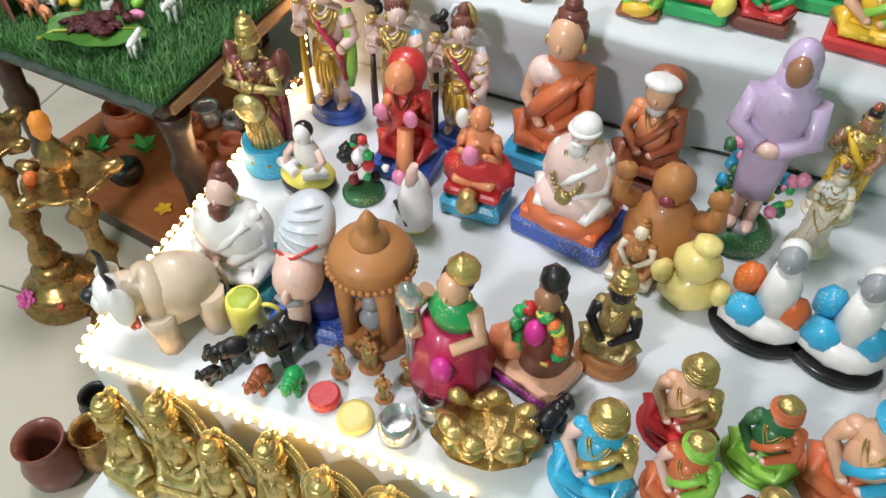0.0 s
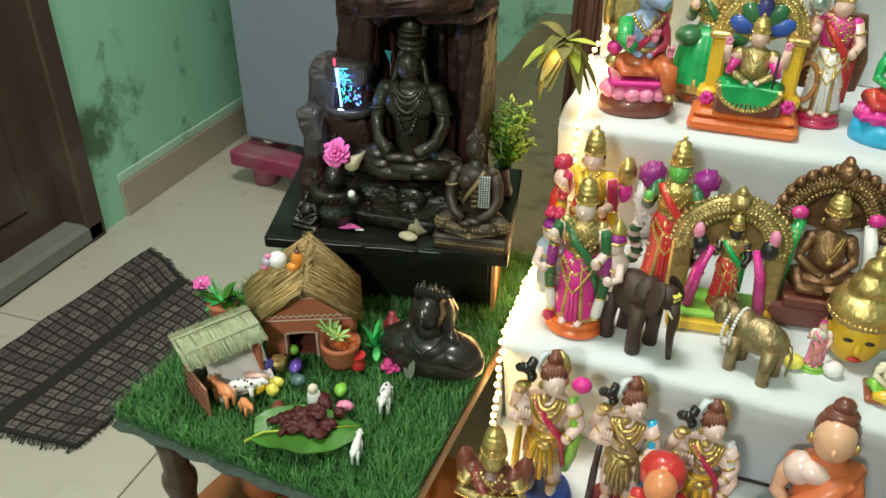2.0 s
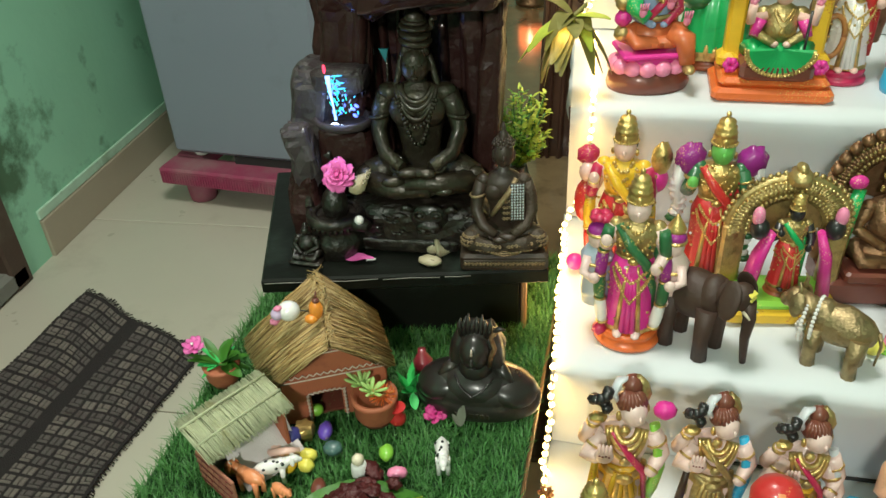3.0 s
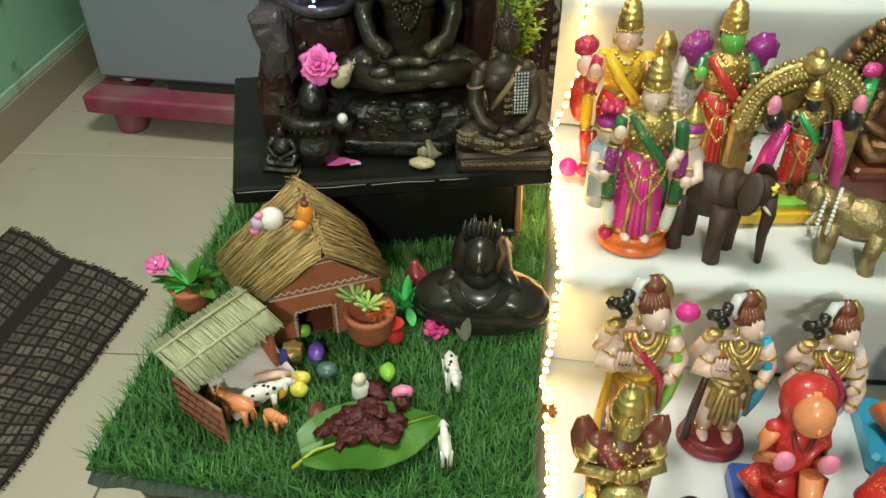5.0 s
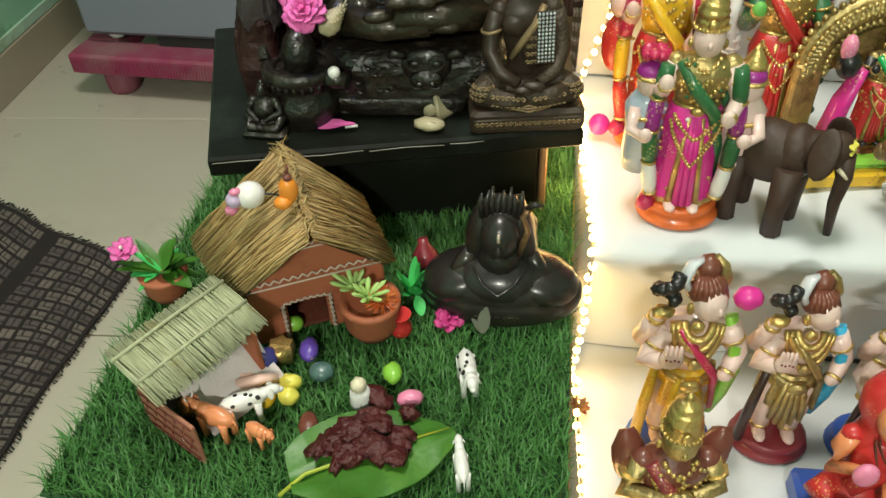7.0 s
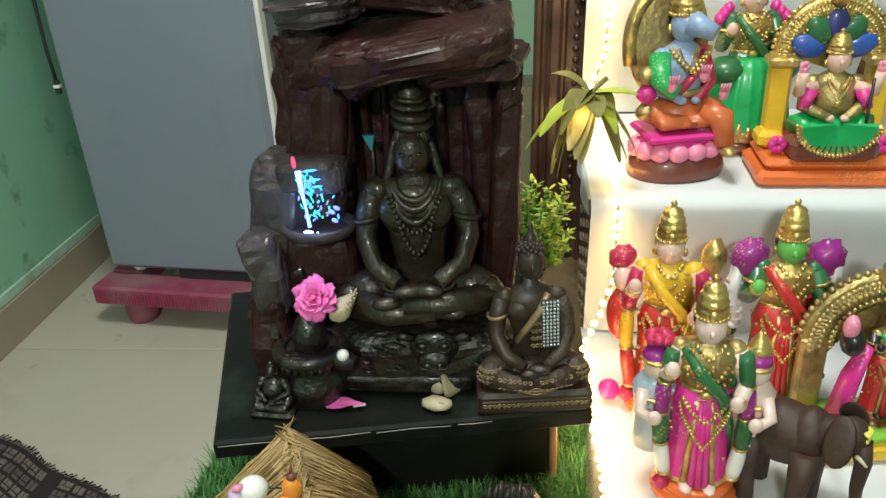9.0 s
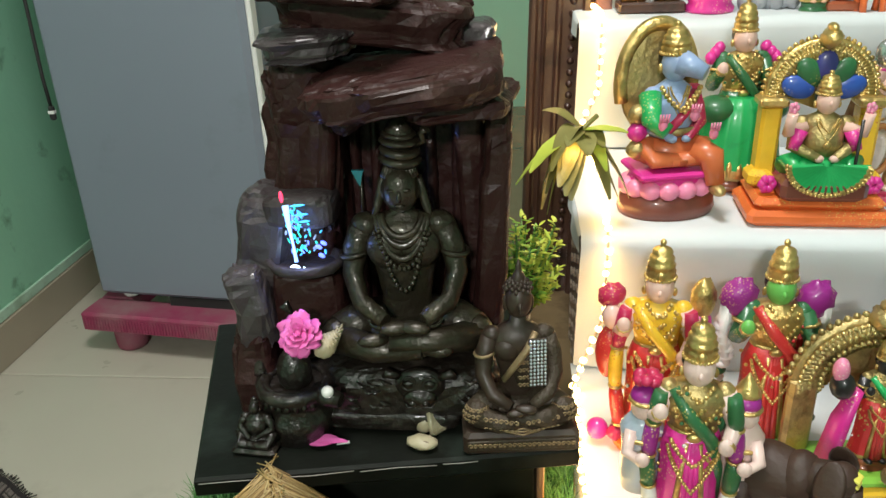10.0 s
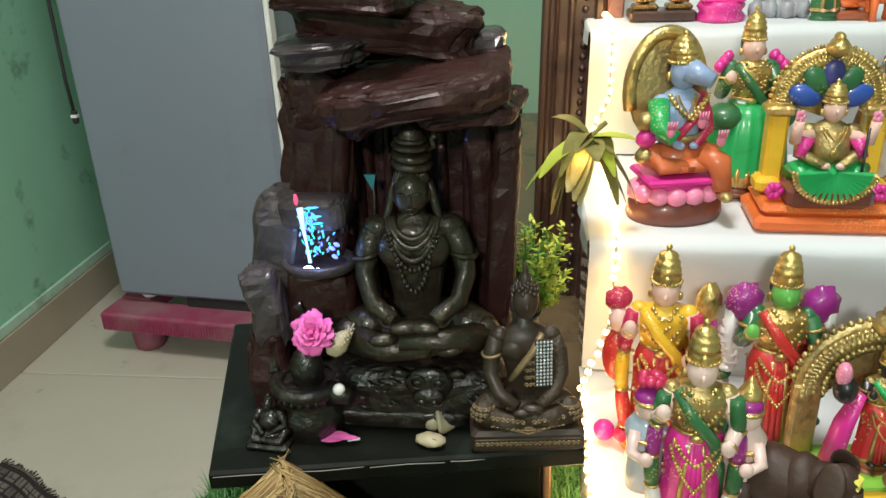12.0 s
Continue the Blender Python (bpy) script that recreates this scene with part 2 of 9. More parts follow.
surface("floor_tile", (0.5, 0.465, 0.385), rough=0.3, vary=0.06, scale=5, bump=0.04, bump_scale=40, stain=(0.4, 0.37, 0.3), stain_scale=3, piece=0.03)
surface("grout", (0.2, 0.18, 0.15), rough=0.9, bump=0.3)
surface("painted_strip", (0.42, 0.6, 0.47), rough=0.6, vary=0.15, bump=0.3, bump_scale=40, stain=(0.28, 0.4, 0.28), stain_scale=8)
surface("skirting_tile", (0.36, 0.31, 0.235), rough=0.35, vary=0.1, scale=8, bump=0.05, stain=(0.35, 0.3, 0.22), stain_scale=5)
surface("fridge_grey", (0.205, 0.235, 0.285), rough=0.42, vary=0.03, scale=4, bump=0.06, bump_scale=500, stain=(0.17, 0.19, 0.22), stain_scale=2.5)
surface("stand_pink", (0.27, 0.035, 0.09), rough=0.55, bump=0.15, stain=(0.27, 0.15, 0.16), stain_scale=7, stain_at=(0.42, 0.72))
surface("mat_dark", (0.02, 0.015, 0.015), rough=0.95, bump=0.9, bump_scale=350, depth=0.003, vary=0.3)
surface("mat_weave", (0.1, 0.085, 0.08), rough=0.95, bump=0.9, bump_scale=350, depth=0.003, vary=0.4, stain=(0.05, 0.03, 0.03), stain_scale=10)
surface("mat_light", (0.16, 0.135, 0.12), rough=0.95, bump=0.9, bump_scale=350, depth=0.003, vary=0.4)
surface("door_brown", (0.06, 0.035, 0.025), rough=0.5, bump=0.2, stain=(0.1, 0.08, 0.06), stain_scale=3)
surface("cable", (0.5, 0.42, 0.3), rough=0.5, bump=0.0)
surface("diamante", (0.75, 0.78, 0.85), rough=0.12, metal=0.7, bump=0.0)
surface("rubber", (0.02, 0.02, 0.02), rough=0.7, bump=0.2)
surface("thread_grey", (0.3, 0.28, 0.25), rough=0.5, bump=0.0)
surface("water", (0.5, 0.55, 0.6), rough=0.08, bump=0.6, bump_scale=60, coat=0.6)
glow("led_warm", (1.0, 0.62, 0.2), 16)
glow("led_cyan", (0.08, 0.45, 0.9), 1.4)
glow("led_green", (0.06, 0.7, 0.4), 1.2)
glow("led_blue", (0.14, 0.2, 1.0), 2.2)
glow("led_stream", (0.3, 0.5, 1.0), 1.7)
glow("led_red", (1.0, 0.05, 0.12), 1.6)
glow("led_white", (0.75, 0.9, 1.0), 9)
glow("flame_red", (1.0, 0.2, 0.06), 7)
glow("flame_spot", (1.0, 0.72, 0.4), 22)
glow("tube_white", (0.95, 1.0, 0.98), 6)

for dull, amount in (("black_slab", 0.2), ("rock_brown", 0.22), ("rock_grey", 0.3), ("fridge_grey", 0.35)):
    MATS[dull].node_tree.nodes["Principled BSDF"].inputs["Specular IOR Level"].default_value = amount


# ---------------------------------------------------------------- mesh building
class Clay:
    """Collects shapes into one mesh, each face with its material."""

    def __init__(self):
        self.v, self.f, self.m, self.s = [], [], [], []

    def add(self, vs, fs, mat, smooth=True):
        o = len(self.v)
        self.v += [tuple(p) for p in vs]
        self.f += [tuple(i + o for i in f) for f in fs]
        self.m += [mat] * len(fs)
        self.s += [smooth] * len(fs)
        return self

    def rings(self, rings, mat, closed=True, cap=True, smooth=True, mats=None):
        """Skin over rings of equal count."""
        n = len(rings[0])
        vs = [p for r in rings for p in r]
        k = n if closed else n - 1
        for i in range(len(rings) - 1):
            fs = [(i * n + j, i * n + (j + 1) % n, (i + 1) * n + (j + 1) % n, (i + 1) * n + j) for j in range(k)]
            if i == 0:
                o = len(self.v)
                self.v += [tuple(p) for p in vs]
            self.f += [tuple(q + o for q in f) for f in fs]
            self.m += [mats[i] if mats else mat] * len(fs)
            self.s += [smooth] * len(fs)
        if cap and closed:
            self.f += [tuple(o + j for j in reversed(range(n))), tuple(o + (len(rings) - 1) * n + j for j in range(n))]
            self.m += [mats[0] if mats else mat, mats[-1] if mats else mat]
            self.s += [False, False]
        return self

    def ell(self, c, r, mat, turn=(0, 0, 0), n=12, k=8, lump=0.0, seed=0.0, power=1.0):
        if not hasattr(r, "__len__"):
            r = (r, r, r)
        e = Euler([radians(a) for a in turn]).to_matrix()
        rings = []
        for i in range(k + 1):
            a = math.pi * (0.02 + 0.96 * i / k)
            ring = []
            for j in range(n):
                b = 2 * math.pi * j / n
                d = Vector((math.sin(a) * math.cos(b), math.sin(a) * math.sin(b), -math.cos(a)))
                if power != 1.0:
                    d = Vector([math.copysign(abs(q) ** power, q) for q in d])
                if lump:
                    d *= 1 + lump * noise.noise(d * 2.1 + Vector((seed, seed * 1.7, 3.1 * seed)))
                ring.append(Vector(c) + e @ Vector((d.x * r[0], d.y * r[1], d.z * r[2])))
            rings.append(ring)
        return self.rings(rings, mat)

    def lathe(self, c, prof, mat, n=20, pleat=0.0, count=0, sx=1.0, sy=1.0, mats=None, smooth=True, lean=(0, 0)):
        rings = []
        for r, z in prof:
            ring = []
            for j in range(n):
                a = 2 * math.pi * j / n
                q = r * (1 + pleat * math.cos(count * a))
                ring.append((c[0] + q * math.cos(a) * sx + lean[0] * z, c[1] + q * math.sin(a) * sy + lean[1] * z, c[2] + z))
            rings.append(ring)
        return self.rings(rings, mat, mats=mats, smooth=smooth)

    def tube(self, pts, radii, mat, n=8, flat=1.0):
        pts = [Vector(p) for p in pts]
        if not hasattr(radii, "__len__"):
            radii = [radii] * len(pts)
        rings = []
        side = None
        for i, p in enumerate(pts):
            t = (pts[min(i + 1, len(pts) - 1)] - pts[max(i - 1, 0)]).normalized()
            if side is None:
                side = t.cross(Vector((0, 0, 1)))
                if side.length < 0.1:
                    side = t.cross(Vector((1, 0, 0)))
            side = (side - t * side.dot(t)).normalized()
            up = t.cross(side)
            rings.append([p + (side * math.cos(2 * math.pi * j / n) + up * math.sin(2 * math.pi * j / n) * flat) * radii[i] for j in range(n)])
        return self.rings(rings, mat)

    def box(self, c, size, mat, rz=0.0, bevel=0.0, turn=None):
        hx, hy, hz = [q / 2 for q in size]
        e = Euler([radians(a) for a in (turn or (0, 0, rz))]).to_matrix()
        b = min(bevel, hx * 0.9, hy * 0.9, hz * 0.9)
        rings = []
        for z, s in ((-hz, b), (-hz + b, 0), (hz - b, 0), (hz, b)) if b else ((-hz, 0), (hz, 0)):
            x, y = hx - s, hy - s
            if b:
                ring = [(-x + b, -y), (x - b, -y), (x, -y + b), (x, y - b), (x - b, y), (-x + b, y), (-x, y - b), (-x, -y + b)]
            else:
                ring = [(-x, -y), (x, -y), (x, y), (-x, y)]
            rings.append([Vector(c) + e @ Vector((px, py, z)) for px, py in ring])
        return self.rings(rings, mat, smooth=False)

    def ring(self, c, R, r, mat, turn=(0, 0, 0), n=20, k=6, sx=1.0, sy=1.0):
        e = Euler([radians(a) for a in turn]).to_matrix()
        vs, fs = [], []
        for i in range(n):
            a = 2 * math.pi * i / n
            for j in range(k):
                b = 2 * math.pi * j / k
                q = R + r * math.cos(b)
                vs.append(Vector(c) + e @ Vector((q * math.cos(a) * sx, q * math.sin(a) * sy, r * math.sin(b))))
        for i in range(n):
            for j in range(k):
                fs.append((i * k + j, ((i + 1) % n) * k + j, ((i + 1) % n) * k + (j + 1) % k, i * k + (j + 1) % k))
        return self.add(vs, fs, mat)

    def beads(self, pts, r, mat, step=None):
        """A row of small balls along a line of points."""
        pts = [Vector(p) for p in pts]
        step = step or r * 1.9
        carry = 0.0
        for a, b in zip(pts, pts[1:]):
            d = (b - a).length
            s = carry
            while s < d:
                self.ell(a.lerp(b, s / d if d else 0), r, mat, n=6, k=4)
                s += step
            carry = s - d
        return self

    def moved(self, m):
        self.v = [tuple(m @ Vector(p)) for p in self.v]
        return self

    def join(self, other, m=None):
        vs = [m @ Vector(p) for p in other.v] if m else other.v
        o = len(self.v)
        self.v += [tuple(p) for p in vs]
        self.f += [tuple(i + o for i in f) for f in other.f]
        self.m += other.m
        self.s += other.s
        return self

    def mesh(self, name):
        me = bpy.data.meshes.new(name)
        me.from_pydata(self.v, [], self.f)
        names = sorted(set(self.m))
        for q in names:
            me.materials.append(MATS[q])
        slot = {q: i for i, q in enumerate(names)}
        me.polygons.foreach_set("material_index", [slot[q] for q in self.m])
        me.polygons.foreach_set("use_smooth", self.s)
        me.update()
        return me


def arc(c, rx, rz, a0, a1, n=16, y=0.0):
    """Points on an upright ellipse in the x-z plane, degrees from the x axis."""
    return [(c[0] + rx * math.cos(radians(a0 + (a1 - a0) * i / n)), c[1] + y, c[2] + rz * math.sin(radians(a0 + (a1 - a0) * i / n))) for i in range(n + 1)]


def thing(name, clay, label, category, loc=(0, 0, 0), rz=0.0, group="", kind="", rx=0.0, ry=0.0):
    ob = new(name, clay.mesh(name) if clay else None)
    ob.matrix_world = pose(*loc, rx, ry, rz)
    return tagged(ob, label, category, group, kind)


def part(name, clay, parent, label="", at=None):
    """One mesh under a thing or under a part, in the parent's own coordinates."""
    ob = new(name, clay.mesh(name) if isinstance(clay, Clay) else clay)
    ob.parent = parent
    if at is not None:
        ob.matrix_basis = at
    return tagged(ob, label)


# ---------------------------------------------------------------- the room
WEST, EAST, SOUTH, NORTH, TOP = -1.872, 2.0, -1.5, 3.25, 2.7


def slab(name, c, size, mat, label="", bevel=0.0, rz=0.0):
    return thing(name, Clay().box((0, 0, 0), size, mat, bevel=bevel), label, "", c, rz=rz, kind="structure")


floor = slab("floor", ((WEST + EAST) / 2, (SOUTH + NORTH) / 2, -0.06), (EAST - WEST + 0.4, NORTH - SOUTH + 0.4, 0.108), "grout", "floor of large beige tiles with thin dark joints")
slab("ceiling", ((WEST + EAST) / 2, (SOUTH + NORTH) / 2, TOP + 0.06), (EAST - WEST + 0.4, NORTH - SOUTH + 0.4, 0.12), "ceiling_white", "plain whitewashed ceiling")
slab("wall_north", ((WEST + EAST) / 2, NORTH + 0.06, TOP / 2), (EAST - WEST + 0.24, 0.12, TOP), "wall_green", "green painted plaster wall")
slab("wall_south", ((WEST + EAST) / 2, SOUTH - 0.06, TOP / 2), (EAST - WEST + 0.24, 0.12, TOP), "wall_green", "green painted plaster wall")
slab("wall_east", (EAST + 0.06, (SOUTH + NORTH) / 2, TOP / 2), (0.12, NORTH - SOUTH, TOP), "wall_green", "green painted plaster wall")
# west wall with the doorway
DOOR_A, DOOR_B, DOOR_H = 0.74, 1.64, 2.03
west = slab("wall_west", (WEST - 0.06, (DOOR_B + NORTH) / 2, TOP / 2), (0.12, NORTH - DOOR_B, TOP), "wall_green", "green painted wall with dark damp stains")
part("wall_piece", Clay().box((0, (SOUTH + DOOR_A) / 2 - (DOOR_B + NORTH) / 2, 0), (0.12, DOOR_A - SOUTH, TOP), "wall_green"), west)
part("lintel_piece", Clay().box((0, (DOOR_A + DOOR_B) / 2 - (DOOR_B + NORTH) / 2, DOOR_H / 2), (0.12, DOOR_B - DOOR_A, TOP - DOOR_H), "wall_green"), west)
skirt = slab("baseboard", (WEST + 0.006, (DOOR_B + 0.1 + NORTH) / 2, 0.055), (0.012, NORTH - DOOR_B - 0.1, 0.11), "skirting_tile", "beige tile skirting along the green wall", bevel=0.002)
part("painted_strip", Clay().box((-0.003, 0, 0.07), (0.008, NORTH - DOOR_B - 0.1, 0.028), "painted_strip", bevel=0.002), skirt, "pale green paint strip above the tiles")
slab("baseboard_north", ((WEST + EAST) / 2, NORTH - 0.006, 0.055), (EAST - WEST, 0.012, 0.11), "skirting_tile", "beige tile skirting", bevel=0.002)
door = thing("door_1", None, "dark brown wooden door in a worn wooden frame", "door", (WEST, (DOOR_A + DOOR_B) / 2, 0), kind="structure")
W = DOOR_B - DOOR_A
part("door_leaf", Clay().box((-0.08, 0, 1.0), (0.035, W - 0.12, 1.96), "door_brown", bevel=0.004), door)
for z0, hh in ((0.45, 0.6), (1.4, 0.9)):
    part("door_panel", Clay().box((-0.061, 0, z0), (0.01, W - 0.36, hh), "door_brown", bevel=0.006), door)
for sy in (-1, 1):
    part("door_post", Clay().box((-0.045, sy * (W / 2 - 0.035), DOOR_H / 2), (0.12, 0.07, DOOR_H), "door_brown", bevel=0.006), door)
part("door_head", Clay().box((-0.045, 0, DOOR_H - 0.035), (0.12, W - 0.14, 0.07), "door_brown", bevel=0.006), door)
part("threshold", Clay().box((-0.035, 0.0, 0.03), (0.1, W - 0.01, 0.06), "plaster_grey", bevel=0.012), door, "worn plastered door sill")
slab("passage_wall", (WEST - 0.6, (DOOR_A + DOOR_B) / 2, 1.2), (0.1, 1.6, 2.4), "plaster_grey", "plain plaster wall beyond the door")

# floor tiles
PITCH = 0.71
tile = Clay().box((0, 0, 0), (PITCH - 0.004, PITCH - 0.004, 0.012), "floor_tile", bevel=0.002).mesh("tile")
for i in range(-1, 6):
    for j in range(-4, 4):
        cx, cy = -1.19 + (i + 0.5) * PITCH, 1.225 + (j - 0.5 + 0.5) * PITCH - PITCH / 2
        if cx > WEST - 0.4 and cx < EAST + 0.4 and cy > SOUTH - 0.4 and cy < NORTH + 0.4:
            t_ob = new("tile", tile)
            t_ob.parent = floor
            t_ob.matrix_parent_inverse = floor.matrix_world.inverted()
            t_ob.location = (cx, cy, -0.006)

# the lamp on the wall behind
tube = thing("tube_light", None, "white tube light fitting on the wall", "lamp", TUBE_EYE)
part("tube", Clay().tube([(-0.3, -0.06, 0.03), (0.3, -0.06, 0.03)], 0.013, "tube_white", n=10), tube)
part("housing", Clay().box((0, -0.1, 0.03), (0.66, 0.04, 0.06), "white", bevel=0.006), tube)
bulb = thing("ceiling_light", None, "round white ceiling light", "lamp", (-0.75, 0.9, TOP))
part("housing", Clay().lathe((0, 0, 0), [(0.14, 0), (0.14, -0.02), (0.1, -0.03)], "white"), bulb)
part("diffuser", Clay().lathe((0, 0, 0), [(0.12, -0.031), (0.1, -0.05), (0.04, -0.058)], "tube_white"), bulb)

# ---------------------------------------------------------------- cloth-covered steps
STEPS = ((0.07, 0.12, 0.345, -0.50), (0.25, 0.345, 0.96, -0.515), (0.445, 0.96, 1.278, -0.507), (0.665, 1.278, 1.585, -0.504), (0.87, 1.585, 1.9, -0.492), (1.08, 1.9, 2.2, -0.48))
STEP_EAST = 1.15
stand = thing("display_steps", None, "stepped display stand draped in white cloth", "display stand", (0, 0, 0))


def cloth_step(z0, z1, y0, y1, x0, seed):
    """A step under draped cloth: riser, rounded nose, tread and a folded hem at the open side."""
    c = Clay()
    nx = 120
    back = 0.052 if z0 > 0.2 else 0.0
    skew = 0.05 if z0 > 0.2 else 0.0
    prof = [(back, 0.0), (back * 0.75, 0.25), (back * 0.5, 0.5), (back * 0.25, 0.75), (-0.002, 0.93), (0.004, 1.0)]
    rows = [(y0 + dy, z0 + (z1 - z0) * k) for dy, k in prof]
    rows += [(y0 + 0.004 + (y1 - y0 - 0.004) * i / 12, z1) for i in range(1, 13)]
    grid = []
    for i in range(nx + 1):
        x = x0 + (STEP_EAST - x0) * i / nx
        line = []
        for k, (y, z) in enumerate(rows):
            y -= skew * (x - x0) if k < 7 else 0.0
            p = Vector((x * 7, y * 9 + z * 5, seed))
            w = noise.noise(p) * 0.004 + noise.noise(p * 3.1) * 0.0018
            ridge = (1 - abs(noise.noise(Vector((x * 2.2 + y * 3, y * 5 - x, seed + 9))))) ** 10 * 0.006
            if k < 5:
                fold = 0.005 * math.sin(x * 26 + 3 * noise.noise(Vector((x * 3, seed, 0)))) * (1 - k / 6)
                crease = 0.006 * (1 - abs(noise.noise(Vector((x * 2.5, z * 34, seed + 4))))) ** 8
                line.append((x, y - abs(w) - fold * 0.6 - crease - 0.002, z))
            else:
                line.append((x, y, z + min(0, w) * 0.8 + ridge * 0.6 - 0.002))
        grid.append(line)
    c.rings(grid, "cloth_white", closed=False, cap=False)
    # hanging side, only a short hem on the upper steps
    drop = z1 if z0 < 0.4 else 0.025
    side = []
    ny = 30
    for i in range(ny + 1):
        y = y0 + (y1 - 0.056 - y0) * i / ny
        col = []
        for k in range(9):
            z = z1 - 0.002 - drop * k / 8
            off = (0.01 if z0 < 0.4 else 0.003) * math.sin(y * 34 + seed * 3) * (k / 8) + 0.006 * noise.noise(Vector((y * 12, z * 8, seed)))
            col.append((x0 - 0.002 * (k > 0) - abs(off) * (k > 0), y, max(z, 0.002)))
        side.append(col)
    c.rings(side, "cloth_white", closed=False, cap=False)
    return c


low = 0.0
for s_i, (z1, y0, y1, x0) in enumerate(STEPS):
    part("step", cloth_step(low, z1, y0, y1 + 0.06, x0, 1.3 + s_i * 2.7), stand)
    if low > 0.4:
        frame_side = part("side_frame", Clay().box((x0 + 0.02, (y0 + y1) / 2 + 0.03, (z1 - 0.01) / 2), (0.018, y1 - y0 - 0.064, z1 - 0.014), "carved_wood", bevel=0.003), stand, "dark carved wooden side of the stand")
        slots = Clay()
        for k_ in range(4):
            for m_ in range(int((z1 - 0.06) / 0.024)):
                slots.box((x0 + 0.0105, y0 + 0.1 + 0.055 * k_, 0.03 + 0.024 * m_), (0.004, 0.016, 0.009), "slot_pale", bevel=0.001)
        tagged(part("inlay", slots, frame_side, "pale inlaid slots"), kind="stuff")
    low = z1
part("back_support", Clay().box((0.34, 2.2, 0.55), (1.6, 0.02, 1.1), "plywood"), stand)

# ---------------------------------------------------------------- fridge on its stand
fridge = thing("fridge", None, "grey-blue refrigerator standing on a pink stand", "refrigerator", (-1.400, 2.062, 0.125), rz=-6.5)
FW = 0.50
part("body", Clay().box((0, 0.33, 0.66), (FW, 0.54, 1.28), "fridge_grey", bevel=0.012), fridge)
part("door", Clay().box((0, 0.03, 0.66), (FW, 0.056, 1.28), "fridge_grey", bevel=0.012), fridge, "grey-blue refrigerator door")
part("side_seal", Clay().box((FW / 2 + 0.006, 0.03, 0.66), (0.012, 0.03, 1.26), "ceiling_white", bevel=0.003), fridge, "pale seal strip")
for sx in (-1, 1):
    part("foot", Clay().lathe((sx * (FW / 2 - 0.06), 0.05, 0), [(0.018, 0), (0.022, 0.006), (0.022, 0.022)], "ceiling_white"), fridge)
# solid black block that paints the shade in the gap below the body
part("base_recess", Clay().box((0.09, 0.05, 0.008), (0.3, 0.08, 0.024), "rubber"), fridge, "black block for the shade in the gap under the refrigerator")
cable = thing("power_cable", None, "thin black power cable with a plug beside the refrigerator", "cable", (-1.664, 2.10, 0))
part("lead", Clay().tube([(-0.004, 0.02, 1.46), (-0.003, 0.012, 1.1), (0.002, 0.0, 0.85), (-0.001, 0.0, 0.7), (0.002, 0.0, 0.63)], 0.0042, "rubber", n=8), cable)
part("plug", Clay().box((0.002, 0.0, 0.617), (0.013, 0.012, 0.034), "rubber", bevel=0.003), cable, "small black plug")
part("tape", Clay().box((0.002, 0.0, 0.619), (0.0145, 0.0135, 0.008), "white", bevel=0.001), cable, "white tape band")
base = thing("fridge_stand", None, "pink plastic refrigerator stand with round feet", "stand", (-1.348, 2.275, 0), rz=-7.4)
rim = Clay()
for cx, cy, wx, wy in ((0, -0.235, 0.60, 0.09), (0, 0.235, 0.60, 0.09), (-0.255, 0, 0.09, 0.38), (0.255, 0, 0.09, 0.38)):
    rim.box((cx, cy, 0.095), (wx, wy, 0.052), "stand_pink", bevel=0.006)
part("frame", rim, base)
ribs = Clay()
for i in range(70):
    ribs.box((-0.29 + i * 0.0084, -0.2815, 0.092), (0.003, 0.003, 0.034), "stand_pink")
part("ribbed_edge", ribs, base)
for sx in (-1, 1):
    for sy in (-1, 1):
        part("foot", Clay().lathe((sx * 0.212, sy * 0.215, 0), [(0.036, 0), (0.04, 0.01), (0.043, 0.069)], "stand_pink", n=24, pleat=0.02, count=12), base)

# ---------------------------------------------------------------- doormat
mat_ob = thing("doormat", None, "dark woven doormat with a grid pattern lying rumpled on the tiles", "doormat", (-1.49, 1.22, 0.001))
MAT_W, MAT_S, MAT_N, MAT_E = (-0.192, 0.368), (-0.25, -0.345), (0.146, -0.318), (0.2, 0.169)


def on_mat(u, v, h=0.0):
    """A place on the rumpled mat: u across its plain band, v along it, both 0 to 1."""
    a = Vector(MAT_S).lerp(Vector(MAT_N), u)
    b = Vector(MAT_W).lerp(Vector(MAT_E), u)
    q = a.lerp(b, v)
    edge = 0.012 * noise.noise(Vector((u * 3.1, v * 3.7, 5)))
    lift = 0.007 + 0.006 * noise.noise(Vector((u * 4.2, v * 3.4, 2))) + 0.006 * abs(noise.noise(Vector((u * 2.1 + v * 5, 0.7 * u, 9))))
    return Vector((q.x + edge, q.y + 0.7 * edge, max(0.004, lift) + h))


under = [[on_mat(i / 40, j / 48, -0.001) for j in range(49)] for i in range(41)]
part("backing", Clay().rings(under, "mat_dark", closed=False, cap=False).rings([[q - Vector((0, 0, 0.0025)) for q in r] for r in under], "mat_dark", closed=False, cap=False), mat_ob)
weave = Clay()


def tuft(u0, u1, v0, v1, mat, h=0.0022):
    """One raised block of the weave, lying on the mat."""
    lo = [on_mat(u, v) for u, v in ((u0, v0), (u1, v0), (u1, v1), (u0, v1))]
    mid = sum(lo, Vector()) / 4
    hi = [q.lerp(mid, 0.16) + Vector((0, 0, h)) for q in lo]
    weave.add(lo + hi, [(4, 5, 6, 7), (0, 1, 5, 4), (1, 2, 6, 5), (2, 3, 7, 6), (3, 0, 4, 7)], mat, False)


